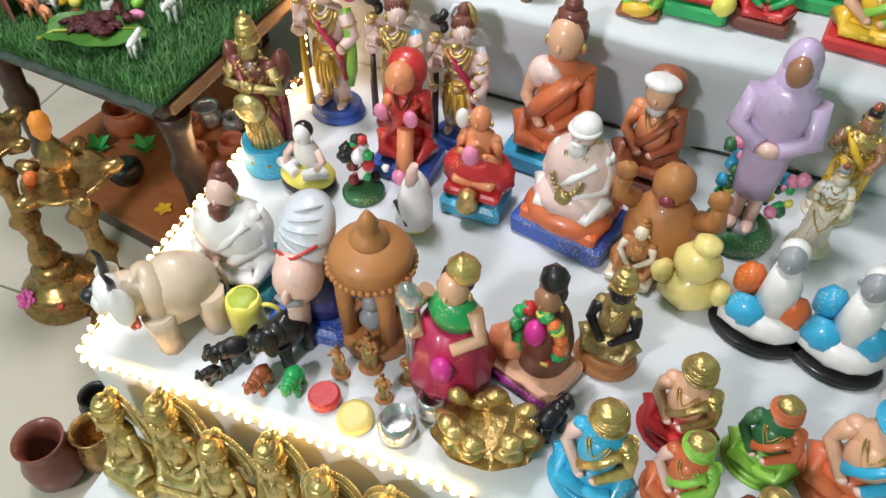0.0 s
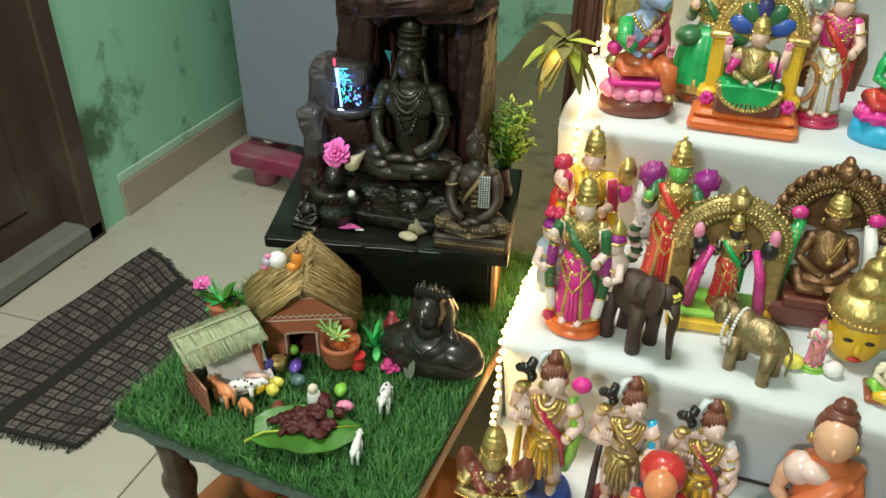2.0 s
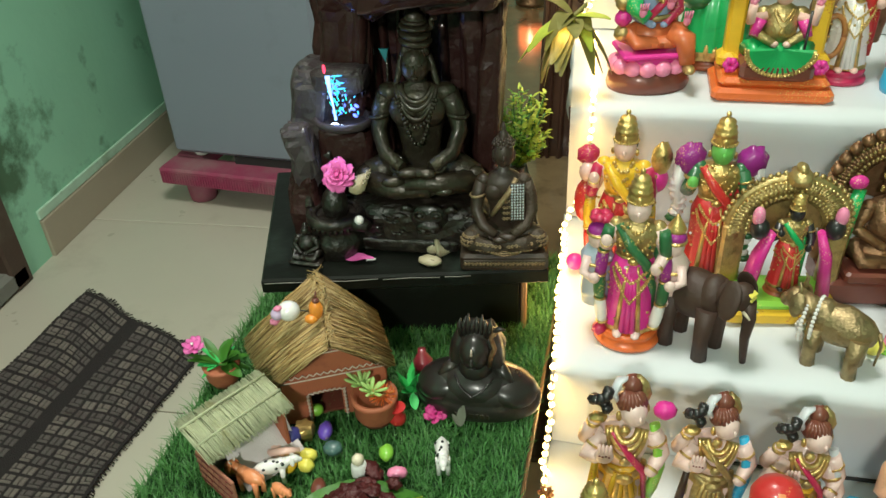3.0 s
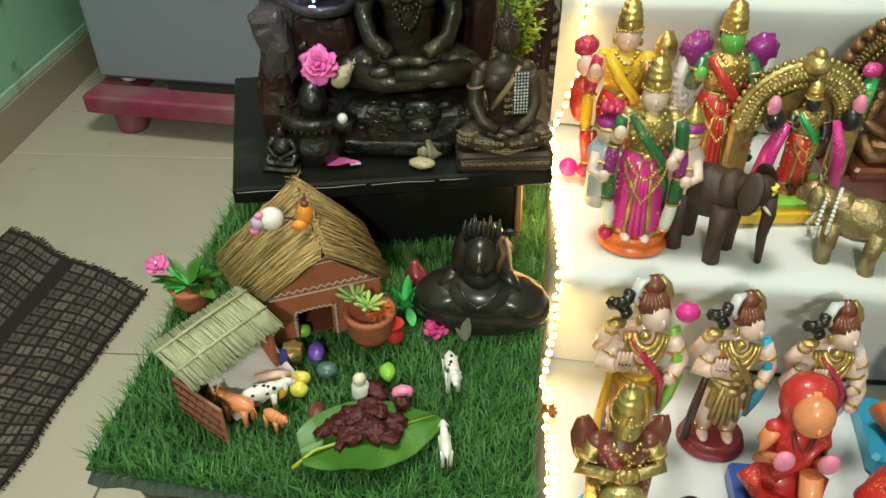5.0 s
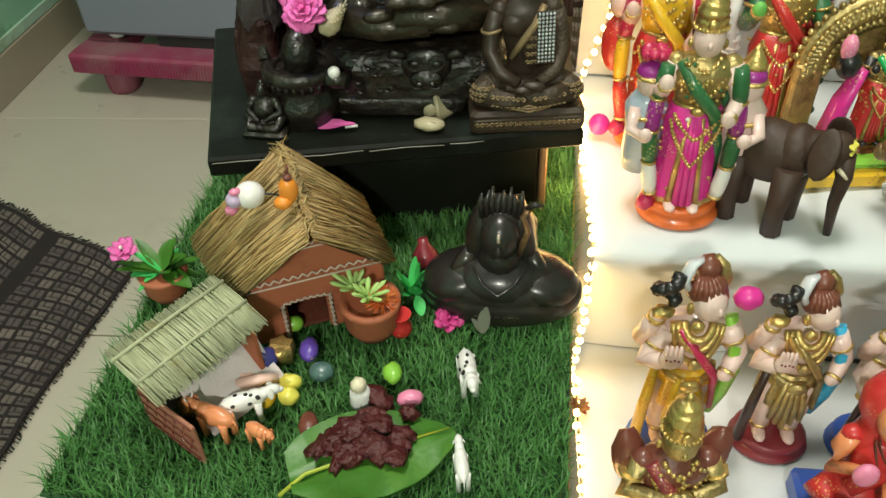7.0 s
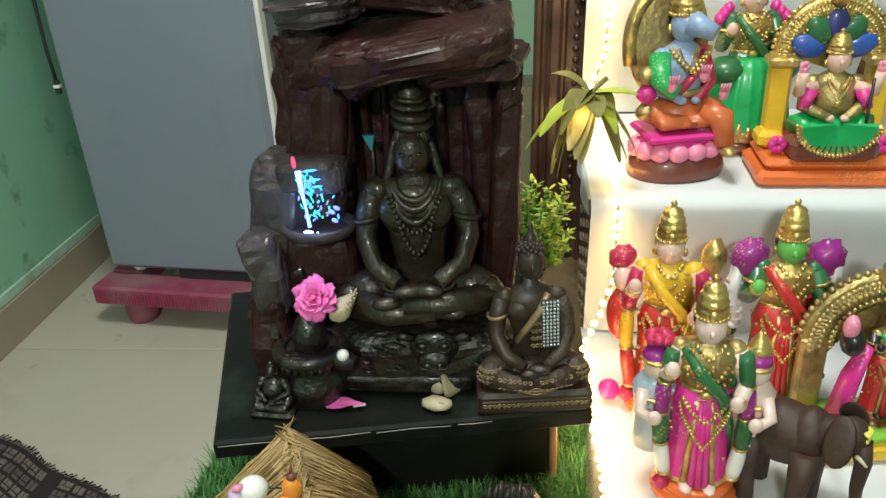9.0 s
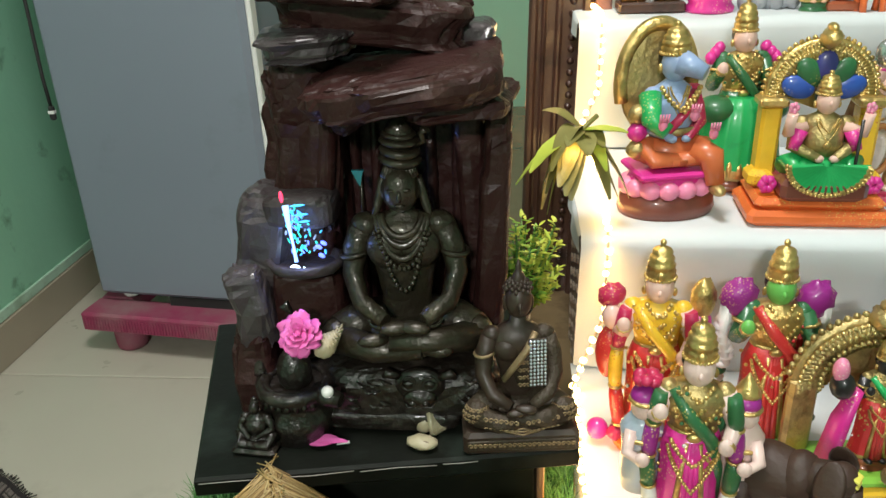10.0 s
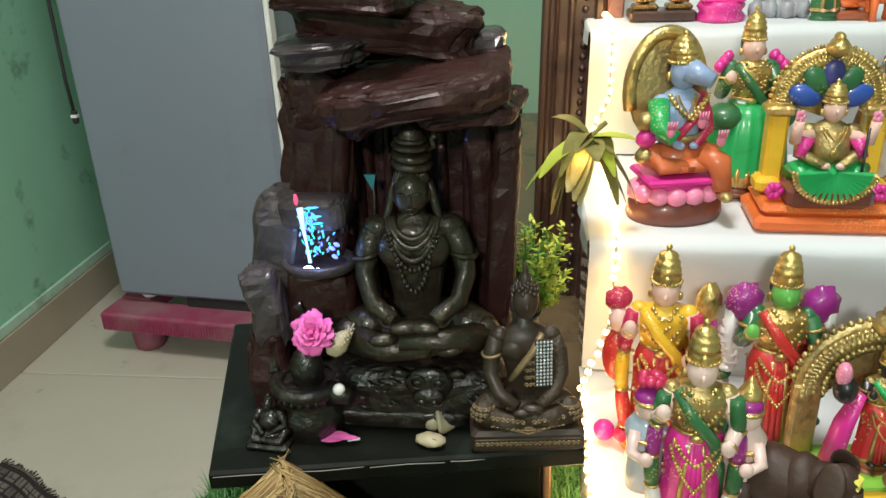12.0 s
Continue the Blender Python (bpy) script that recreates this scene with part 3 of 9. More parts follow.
rs = random.Random(44)
COLS, ROWS = 13, 22
for i in range(COLS):
    if i == 6:
        continue
    for j in range(ROWS):
        du, dv = 0.98 / COLS, 0.976 / ROWS
        u0, v0 = 0.01 + i * du, 0.012 + j * dv
        tone = "mat_weave" if rs.random() < 0.6 else "mat_light"
        if i % 3 == 2:
            tuft(u0 + du * 0.14, u0 + du * 0.46, v0 + dv * 0.12, v0 + dv * 0.86, tone)
            tuft(u0 + du * 0.54, u0 + du * 0.86, v0 + dv * 0.12, v0 + dv * 0.86, tone)
        else:
            tuft(u0 + du * 0.1, u0 + du * 0.9, v0 + dv * 0.12, v0 + dv * 0.34, tone)
            tuft(u0 + du * 0.1, u0 + du * 0.34, v0 + dv * 0.42, v0 + dv * 0.86, tone)
            tuft(u0 + du * 0.42, u0 + du * 0.9, v0 + dv * 0.44, v0 + dv * 0.86, tone)
tagged(part("woven_pattern", weave, mat_ob, "grey woven blocks"), kind="stuff")
fringe = Clay()
for v_, out in ((0.0, -1), (1.0, 1)):
    for i in range(80):
        p0 = on_mat(i / 79, v_)
        fringe.tube([p0, p0 + Vector((rs.uniform(-0.005, 0.005), out * rs.uniform(0.006, 0.018), -p0.z + 0.002))], 0.0013, "mat_dark", n=4)
for u_, out in ((0.0, -1), (1.0, 1)):
    for i in range(70):
        p0 = on_mat(u_, i / 69)
        fringe.tube([p0, p0 + Vector((out * rs.uniform(0.003, 0.009), rs.uniform(-0.004, 0.004), -p0.z + 0.002))], 0.0012, "mat_dark", n=4)
tagged(part("fringe", fringe, mat_ob), kind="stuff")

# ---------------------------------------------------------------- bench behind, with a small lamp
bench = thing("low_bench", None, "glossy brown low wooden bench", "bench", (-0.655, 2.18, 0))
part("top", Clay().box((0, 0, 0.345), (0.5, 1.9, 0.03), "brown_gloss", bevel=0.004), bench)
for sx in (-1, 1):
    for sy in (-1, 1):
        part("leg", Clay().box((sx * 0.21, sy * 0.88, 0.165), (0.05, 0.05, 0.33), "dark_wood", bevel=0.004), bench)
lamp = thing("glass_oil_lamp", None, "small lit lamp in a red glass", "lamp", (-0.665, 2.85, 0.36))
part("base", Clay().lathe((0, 0, 0), [(0.05, 0), (0.055, 0.012), (0.02, 0.03), (0.035, 0.055), (0.045, 0.07)], "bronze"), lamp)
part("glass", Clay().lathe((0, 0, 0), [(0.032, 0.07), (0.042, 0.09), (0.038, 0.14), (0.03, 0.15)], "flame_red"), lamp, "glowing red glass")
part("flame", Clay().lathe((0, -0.043, 0), [(0.004, 0.09), (0.009, 0.1), (0.001, 0.125)], "flame_spot", n=8), lamp)
post = thing("carved_panel", None, "dark carved wooden panel with beaded moulding", "panel", (-0.535, 1.72, 0), ry=1.6)
part("board", Clay().box((0, 0.012, 0.7), (0.105, 0.035, 1.4), "carved_wood", bevel=0.004), post)
for k, (dx, w_) in enumerate(((-0.045, 0.014), (-0.028, 0.008), (-0.004, 0.012), (0.04, 0.016))):
    part("moulding", Clay().box((dx, -0.01, 0.7), (w_, 0.014, 1.4), "carved_wood", bevel=0.004), post)
tagged(part("beading", Clay().beads([(0.018, -0.008, 0.01), (0.018, -0.008, 1.39)], 0.0062, "carved_wood", step=0.019), post), kind="stuff")

part("inner_board", Clay().box((0.066, 0.0, 0.84), (0.026, 0.02, 0.5), "reddish_board", bevel=0.003), post, "reddish brown inner board")

# ---------------------------------------------------------------- table with turf
QUAD = ((-0.974, 0.686), (-0.552, 0.636), (-0.512, 1.25), (-0.955, 1.28))


def on_table(u, v):
    """A place on the table top, u to the east, v to the north, both 0 to 1."""
    a = Vector(QUAD[0]).lerp(Vector(QUAD[1]), u)
    b = Vector(QUAD[3]).lerp(Vector(QUAD[2]), u)
    return a.lerp(b, v)


table = thing("side_table", None, "dark wooden table with turned legs under artificial turf", "table", (0, 0, 0))


def quad_plate(grow, z0, z1, mat, bevel=0.004):
    cx = sum(p[0] for p in QUAD) / 4
    cy = sum(p[1] for p in QUAD) / 4
    rings = []
    for z, g in ((z0, grow - bevel), (z0 + bevel, grow), (z1 - bevel, grow), (z1, grow - bevel)):
        rings.append([(x + g * (1 if x > cx else -1), y + g * (1 if y > cy else -1), z) for x, y in QUAD])
    return Clay().rings(rings, mat, smooth=False)


part("tabletop", quad_plate(0.0, 0.365, 0.392, "dark_wood"), table)
part("apron", quad_plate(-0.03, 0.325, 0.366, "dark_wood"), table)
part("edge_strip", Clay().box((-0.5275, 0.945, 0.379), (0.008, 0.6, 0.02), "plywood", rz=-3.7, bevel=0.002), table, "pale wooden edge strip")
leg = Clay().lathe((0, 0, 0), [(0.018, 0), (0.022, 0.02), (0.017, 0.05), (0.019, 0.09), (0.026, 0.11), (0.026, 0.125), (0.019, 0.14), (0.02, 0.2), (0.026, 0.225), (0.026, 0.24), (0.019, 0.255), (0.022, 0.3), (0.028, 0.335)], "dark_wood", n=16).mesh("leg")
for x, y in ((-0.945, 0.735), (-0.59, 0.69), (-0.54, 1.2), (-0.92, 1.23)):
    part("leg", leg, table, at=pose(x, y, 0))
turf = thing("artificial_turf", None, "green artificial turf mat on the table", "turf", (0, 0, 0))
part("turf_mat", quad_plate(0.006, 0.3925, 0.3985, "turf_base", 0.002), turf)
hem = Clay()
for z_ in (0.394, 0.3955):
    hem.rings([[(*(on_table(u_ / 24, -0.03 - 0.012 * math.sin(u_ * 1.9) * 0.4)), z_ - 0.004), (*on_table(u_ / 24, -0.004), z_)] for u_ in range(25)], "turf_hem", closed=False, cap=False)
part("hem", hem, turf, "grey-green mesh border of the turf")
blades = Clay()
rnd = random.Random(4)
for i in range(36000):
    u, v = rnd.uniform(-0.012, 1.012), rnd.uniform(-0.012, 1.01)
    if v > 0.72 and 0.2 < u < 0.8:
        continue
    p = on_table(u, v)
    a = rnd.uniform(0, 2 * math.pi)
    hgt = rnd.uniform(0.012, 0.026)
    lean = rnd.uniform(0.005, 0.021)
    w = rnd.uniform(0.0005, 0.0009)
    d = Vector((math.cos(a), math.sin(a)))
    q = Vector((-d.y, d.x)) * w
    z = 0.397
    m1 = p + d * lean * 0.35
    m2 = p + d * lean
    blades.add([(p.x - q.x, p.y - q.y, z), (p.x + q.x, p.y + q.y, z), (m1.x + q.x * 0.8, m1.y + q.y * 0.8, z + hgt * 0.6), (m1.x - q.x * 0.8, m1.y - q.y * 0.8, z + hgt * 0.6), (m2.x, m2.y, z + hgt)],
               [(0, 1, 2, 3), (3, 2, 4)], "grass_blade", False)
tagged(part("grass", blades, turf), kind="stuff")
GRASS = 0.42

# ---------------------------------------------------------------- black plinth and slab for the shrine
plinth = thing("black_plinth", None, "black painted low stand with an overhanging slab", "stand", (-0.733, 1.142, 0), rz=9.5)
part("box", Clay().box((0.005, 0.02, 0.462), (0.31, 0.23, 0.128), "black_slab", bevel=0.004), plinth)
plate = []
for z_, g_ in ((0.524, -0.003), (0.527, 0.0), (0.543, 0.0), (0.546, -0.003)):
    plate.append([(-0.182 - g_, -0.155 - g_, z_), (0.19 + g_, -0.155 - g_, z_), (0.19 + g_, 0.145 + g_, z_), (-0.214 - g_, 0.15 + g_, z_)])
part("slab", Clay().rings(plate, "black_slab", smooth=False), plinth)
part("side_board", Clay().box((0.165, 0.02, 0.462), (0.008, 0.23, 0.126), "plywood", bevel=0.002), plinth, "bare wooden side board")
edge = Clay()
for a_, b_, dz_ in ((-0.178, -0.12, 0.0), (-0.112, -0.03, 0.001), (-0.024, 0.05, -0.0005), (0.056, 0.09, 0.0005)):
    edge.tube([(a_, -0.1552, 0.5405 + dz_), ((a_ + b_) / 2, -0.1555, 0.541 - dz_), (b_, -0.1552, 0.5405 + dz_)], 0.0005, "thread_grey", n=5)
part("silver_thread", edge, plinth, "worn silver thread along the edge")
PLAT = 0.5465


# ---------------------------------------------------------------- figures (each one plain mesh)
PLAIN = ("dark_bronze", "black_resin", "buddha_black", "grey", "white", "clay_tan", "cream")


def crown(c, x, y, z, h, r, mat="gold", tiers=4):
    prof = [(r * 1.04, 0), (r * 1.1, h * 0.06), (r * 0.98, h * 0.12)]
    for i in range(tiers):
        a = i / tiers
        rr = r * (1.0 - 0.5 * a ** 1.7)
        prof += [(rr, h * (0.14 + 0.62 * a)), (rr * 1.03, h * (0.14 + 0.62 * (a + 0.55 / tiers))), (rr * 0.9, h * (0.14 + 0.62 * (a + 0.95 / tiers)))]
    prof += [(r * 0.34, h * 0.8), (r * 0.14, h * 0.84), (r * 0.22, h * 0.89), (r * 0.2, h * 0.95), (r * 0.03, h)]
    c.lathe((x, y, z), prof, mat, n=26, pleat=0.035, count=13)
    c.ell((x, y - r * 1.0, z + h * 0.16), (r * 0.34, r * 0.16, h * 0.13), mat, n=8, k=6)
    c.beads([(x + r * 1.08 * math.cos(a), y + r * 1.08 * math.sin(a), z + h * 0.05) for a in [i * 0.5236 for i in range(13)]], r * 0.13, mat)


def garland(c, x, y, z, w, h, mat, r, d=0.0):
    pts = [(x + w * math.sin(a), y - d * (1 - abs(math.sin(a))) - 0.2 * w * math.cos(a), z - h * (math.cos(a) + 1) / 2) for a in [(-1 + i / 9) * math.pi * 0.5 * 1.98 for i in range(19)]]
    c.beads([(p[0], p[1], z - h * (1 - abs(p[0] - x) / w) ** 0.6 if w else p[2]) for p in pts], r, mat)


def round_base(c, r, h, mat, sy=0.85):
    mat = mat + "_plain" if mat + "_plain" in MATS else mat
    c.lathe((0, 0, 0), [(r, 0), (r * 1.04, h * 0.15), (r * 1.0, h * 0.4), (r * 0.86, h * 0.5), (r * 0.9, h * 0.62), (r * 0.94, h * 0.85), (r * 0.85, h)], mat, n=24, sy=sy)


def head(c, x, y, z, r, skin, hair="black", lean=0.0):
    c.ell((x, y, z), (r * 0.86, r * 0.9, r * 1.1), skin, n=14, k=10)
    c.ell((x, y - r * 0.86, z - r * 0.08), (r * 0.14, r * 0.2, r * 0.24), skin, n=6, k=5)
    if hair:
        c.ell((x, y + r * 0.4, z + r * 0.3), (r * 0.92, r * 0.78, r * 0.92), hair, n=14, k=9)
    for s in (-1, 1):
        c.ell((x + s * r * 0.9, y + r * 0.05, z - r * 0.3), (r * 0.16, r * 0.16, r * 0.3), skin if skin in PLAIN else "gold", n=6, k=5)


def bangle(c, p, q, r, mat="gold"):
    c.tube([p, (p[0] + (q[0] - p[0]) * 0.15, p[1] + (q[1] - p[1]) * 0.15, p[2] + (q[2] - p[2]) * 0.15)], r, mat, n=8)


def standing(H, skin, skirt, top, base, base_r=0.16, hat="crown", hair="black", drape=None, sash="gold", garlands=None, arms="bless", sleeves=None, hem="gold", seed=1, staff=None, tails=None):
    """A standing painted doll, facing south, H tall with its base."""
    c = Clay()
    u = H
    bh = 0.09 * u
    round_base(c, base_r * u, bh, base)
    c.lathe((0, 0, bh), [(0.128 * u, 0), (0.138 * u, 0.015 * u), (0.128 * u, 0.03 * u), (0.115 * u, 0.15 * u), (0.11 * u, 0.28 * u), (0.115 * u, 0.36 * u), (0.09 * u, 0.44 * u)],
            skirt, n=40, pleat=0.035, count=13, sy=0.78, mats=[hem, hem, skirt, skirt, skirt, skirt])
    for s in (-1, 1):
        c.ell((s * 0.045 * u, -0.1 * u, bh + 0.012 * u), (0.028 * u, 0.05 * u, 0.018 * u), skin, n=8, k=5)
    for i in range(-2, 3):
        c.tube([(i * 0.012 * u, -0.072 * u, 0.5 * u), (i * 0.02 * u, -(0.094 - 0.003 * i * i) * u, 0.3 * u), (i * 0.026 * u, -(0.108 - 0.004 * i * i) * u, bh + 0.02 * u)], [0.01 * u, 0.014 * u, 0.017 * u], sash if i in (-2, 2) else skirt, n=7)
    garland(c, 0, -0.075 * u, 0.52 * u, 0.085 * u, 0.1 * u, hem, 0.009 * u, 0.022 * u)
    garland(c, 0, -0.08 * u, 0.5 * u, 0.095 * u, 0.19 * u, "gold", 0.008 * u, 0.03 * u)
    c.ell((0, -0.076 * u, 0.525 * u), (0.03 * u, 0.014 * u, 0.02 * u), "gold", n=8, k=5)
    c.ring((0, 0, 0.53 * u), 0.082 * u, 0.011 * u, "gold", sy=0.75)
    c.lathe((0, 0, 0.53 * u), [(0.086 * u, 0), (0.098 * u, 0.06 * u), (0.118 * u, 0.14 * u), (0.1 * u, 0.18 * u), (0.035 * u, 0.2 * u), (0.032 * u, 0.23 * u)], top, n=18, sy=0.68)
    if drape:
        c.tube([(-0.085 * u, -0.03 * u, 0.71 * u), (-0.02 * u, -0.085 * u, 0.62 * u), (0.06 * u, -0.075 * u, 0.52 * u), (0.1 * u, -0.03 * u, 0.36 * u), (0.11 * u, 0.0, 0.2 * u)], [0.022 * u, 0.026 * u, 0.026 * u, 0.024 * u, 0.016 * u], drape, n=8)
        c.tube([(0.1 * u, 0.03 * u, 0.7 * u), (0.125 * u, 0.03 * u, 0.45 * u), (0.125 * u, 0.02 * u, 0.16 * u)], [0.02 * u, 0.03 * u, 0.025 * u], drape, n=8)
    for s in (-1, 1):
        sh, el = (s * 0.1 * u, 0, 0.69 * u), (s * 0.15 * u, -0.02 * u, 0.56 * u)
        if arms == "bless" and s < 0:
            ha = (s * 0.135 * u, -0.12 * u, 0.66 * u)
        elif arms == "fold":
            ha = (s * 0.012 * u, -0.11 * u, 0.62 * u)
        else:
            ha = (s * 0.11 * u, -0.11 * u, 0.52 * u)
        c.tube([sh, el, ha], [0.044 * u, 0.037 * u, 0.027 * u], sleeves or skin, n=8)
        c.ell(ha, (0.03 * u, 0.02 * u, 0.038 * u), skin, n=8, k=6)
        c.ell(sh, (0.042 * u, 0.04 * u, 0.04 * u), sleeves or top, n=10, k=6)
        bangle(c, ha, el, 0.031 * u)
        bangle(c, (sh[0] * 1.3, -0.008 * u, 0.64 * u), el, 0.044 * u)
    for k, rr in ((0.715, 0.05), (0.69, 0.066), (0.655, 0.078)):
        garland(c, 0, -0.045 * u, (k + 0.02) * u, rr * u, (0.05 + 1.1 * (0.72 - k)) * u, "gold", 0.011 * u, 0.02 * u)
    if garlands:
        for s in (-1, 1):
            cols = garlands
            for i in range(len(cols)):
                pts = []
                for k in range(5):
                    q = (i + k / 4) / len(cols)
                    pts.append((s * (0.128 + 0.03 * math.sin(q * 3.1)) * u, (-0.035 - 0.03 * q) * u, (0.7 - 0.56 * q) * u))
                c.tube(pts, [0.026 * u, 0.031 * u, 0.032 * u, 0.031 * u, 0.026 * u], cols[i], n=10)
                c.ring(pts[4], 0.026 * u, 0.007 * u, "gold", n=12)
            if s < 0:
                c.ell((s * 0.14 * u, -0.07 * u, 0.09 * u), 0.036 * u, "crimson_plain", n=14, k=9, lump=0.35)
    rs = random.Random(int(seed * 100 + H * 1e4))
    for i in range(30):
        a = rs.uniform(math.pi * 0.95, math.pi * 2.05)
        zz = rs.uniform(0.13, 0.5)
        c.ell((0.118 * u * math.cos(a), 0.118 * u * 0.8 * math.sin(a), zz * u), (0.009 * u, 0.005 * u, 0.009 * u), rs.choice((hem, hem, "white", "gold")), n=6, k=4)
    for i in range(26):
        a = rs.uniform(math.pi, math.pi * 2)
        c.ell((0.108 * u * math.cos(a), 0.08 * u * math.sin(a), rs.uniform(0.56, 0.72) * u), (0.009 * u, 0.006 * u, 0.009 * u), rs.choice((hem, "gold", "gold", drape or "white")), n=6, k=4)
    hz = 0.79 * u
    head(c, 0, (-0.022 if hat == "matted" else -0.005) * u, hz, (0.07 if hat == "matted" else 0.068) * u, skin, hair)
    if hat == "crown":
        crown(c, 0, 0.006 * u, hz + 0.036 * u, 0.175 * u, 0.057 * u)
    elif hat == "bun":
        c.ell((0, 0.01 * u, hz + 0.085 * u), (0.045 * u, 0.045 * u, 0.04 * u), hair, lump=0.2)
        c.ell((0, 0.0, hz + 0.13 * u), (0.03 * u, 0.03 * u, 0.035 * u), "rust", lump=0.2)
        c.ring((0, 0, hz + 0.055 * u), 0.048 * u, 0.01 * u, "gold")
    elif hat == "matted":
        for k in range(5):
            c.ring((0.004 * u * k, (0.012 + 0.004 * k) * u, hz + (0.045 + 0.022 * k) * u), (0.05 - 0.008 * k) * u, 0.016 * u, "rust", turn=(-14, 0, 0), n=18)
        c.ell((0.006 * u, 0.02 * u, hz + 0.09 * u), (0.04 * u, 0.04 * u, 0.065 * u), "rust")
        c.tube([(0.05 * u, 0.0, hz + 0.03 * u), (0.045 * u, -0.01 * u, hz + 0.1 * u), (0.02 * u, 0.0, hz + 0.15 * u)], [0.014 * u, 0.018 * u, 0.012 * u], "antique_gold", n=8)
        c.ell((-0.1 * u, 0.02 * u, hz + 0.05 * u), (0.055 * u, 0.045 * u, 0.055 * u), "black", lump=0.3, seed=2)
        c.ell((-0.045 * u, 0.03 * u, hz + 0.1 * u), (0.035 * u, 0.03 * u, 0.03 * u), "white", lump=0.2)
        c.ell((0.055 * u, 0.0, hz + 0.06 * u), (0.03 * u, 0.03 * u, 0.06 * u), "antique_gold", lump=0.3)
    if staff:
        c.tube([(-0.15 * u, -0.06 * u, bh), (-0.12 * u, -0.09 * u, 0.5 * u), (-0.1 * u, -0.1 * u, 0.64 * u)], [0.02 * u, 0.022 * u, 0.016 * u], staff, n=8)
    if tails:
        for s in (-1, 1):
            c.ell((s * 0.15 * u, 0.03 * u, 0.73 * u), (0.072 * u, 0.055 * u, 0.082 * u), tails, n=16, k=10, lump=0.35)
            c.tube([(s * 0.19 * u, 0.03 * u, 0.7 * u), (s * 0.2 * u, 0.035 * u, 0.55 * u), (s * 0.17 * u, 0.03 * u, 0.4 * u)], [0.03 * u, 0.026 * u, 0.02 * u], "white", n=8)
    return c


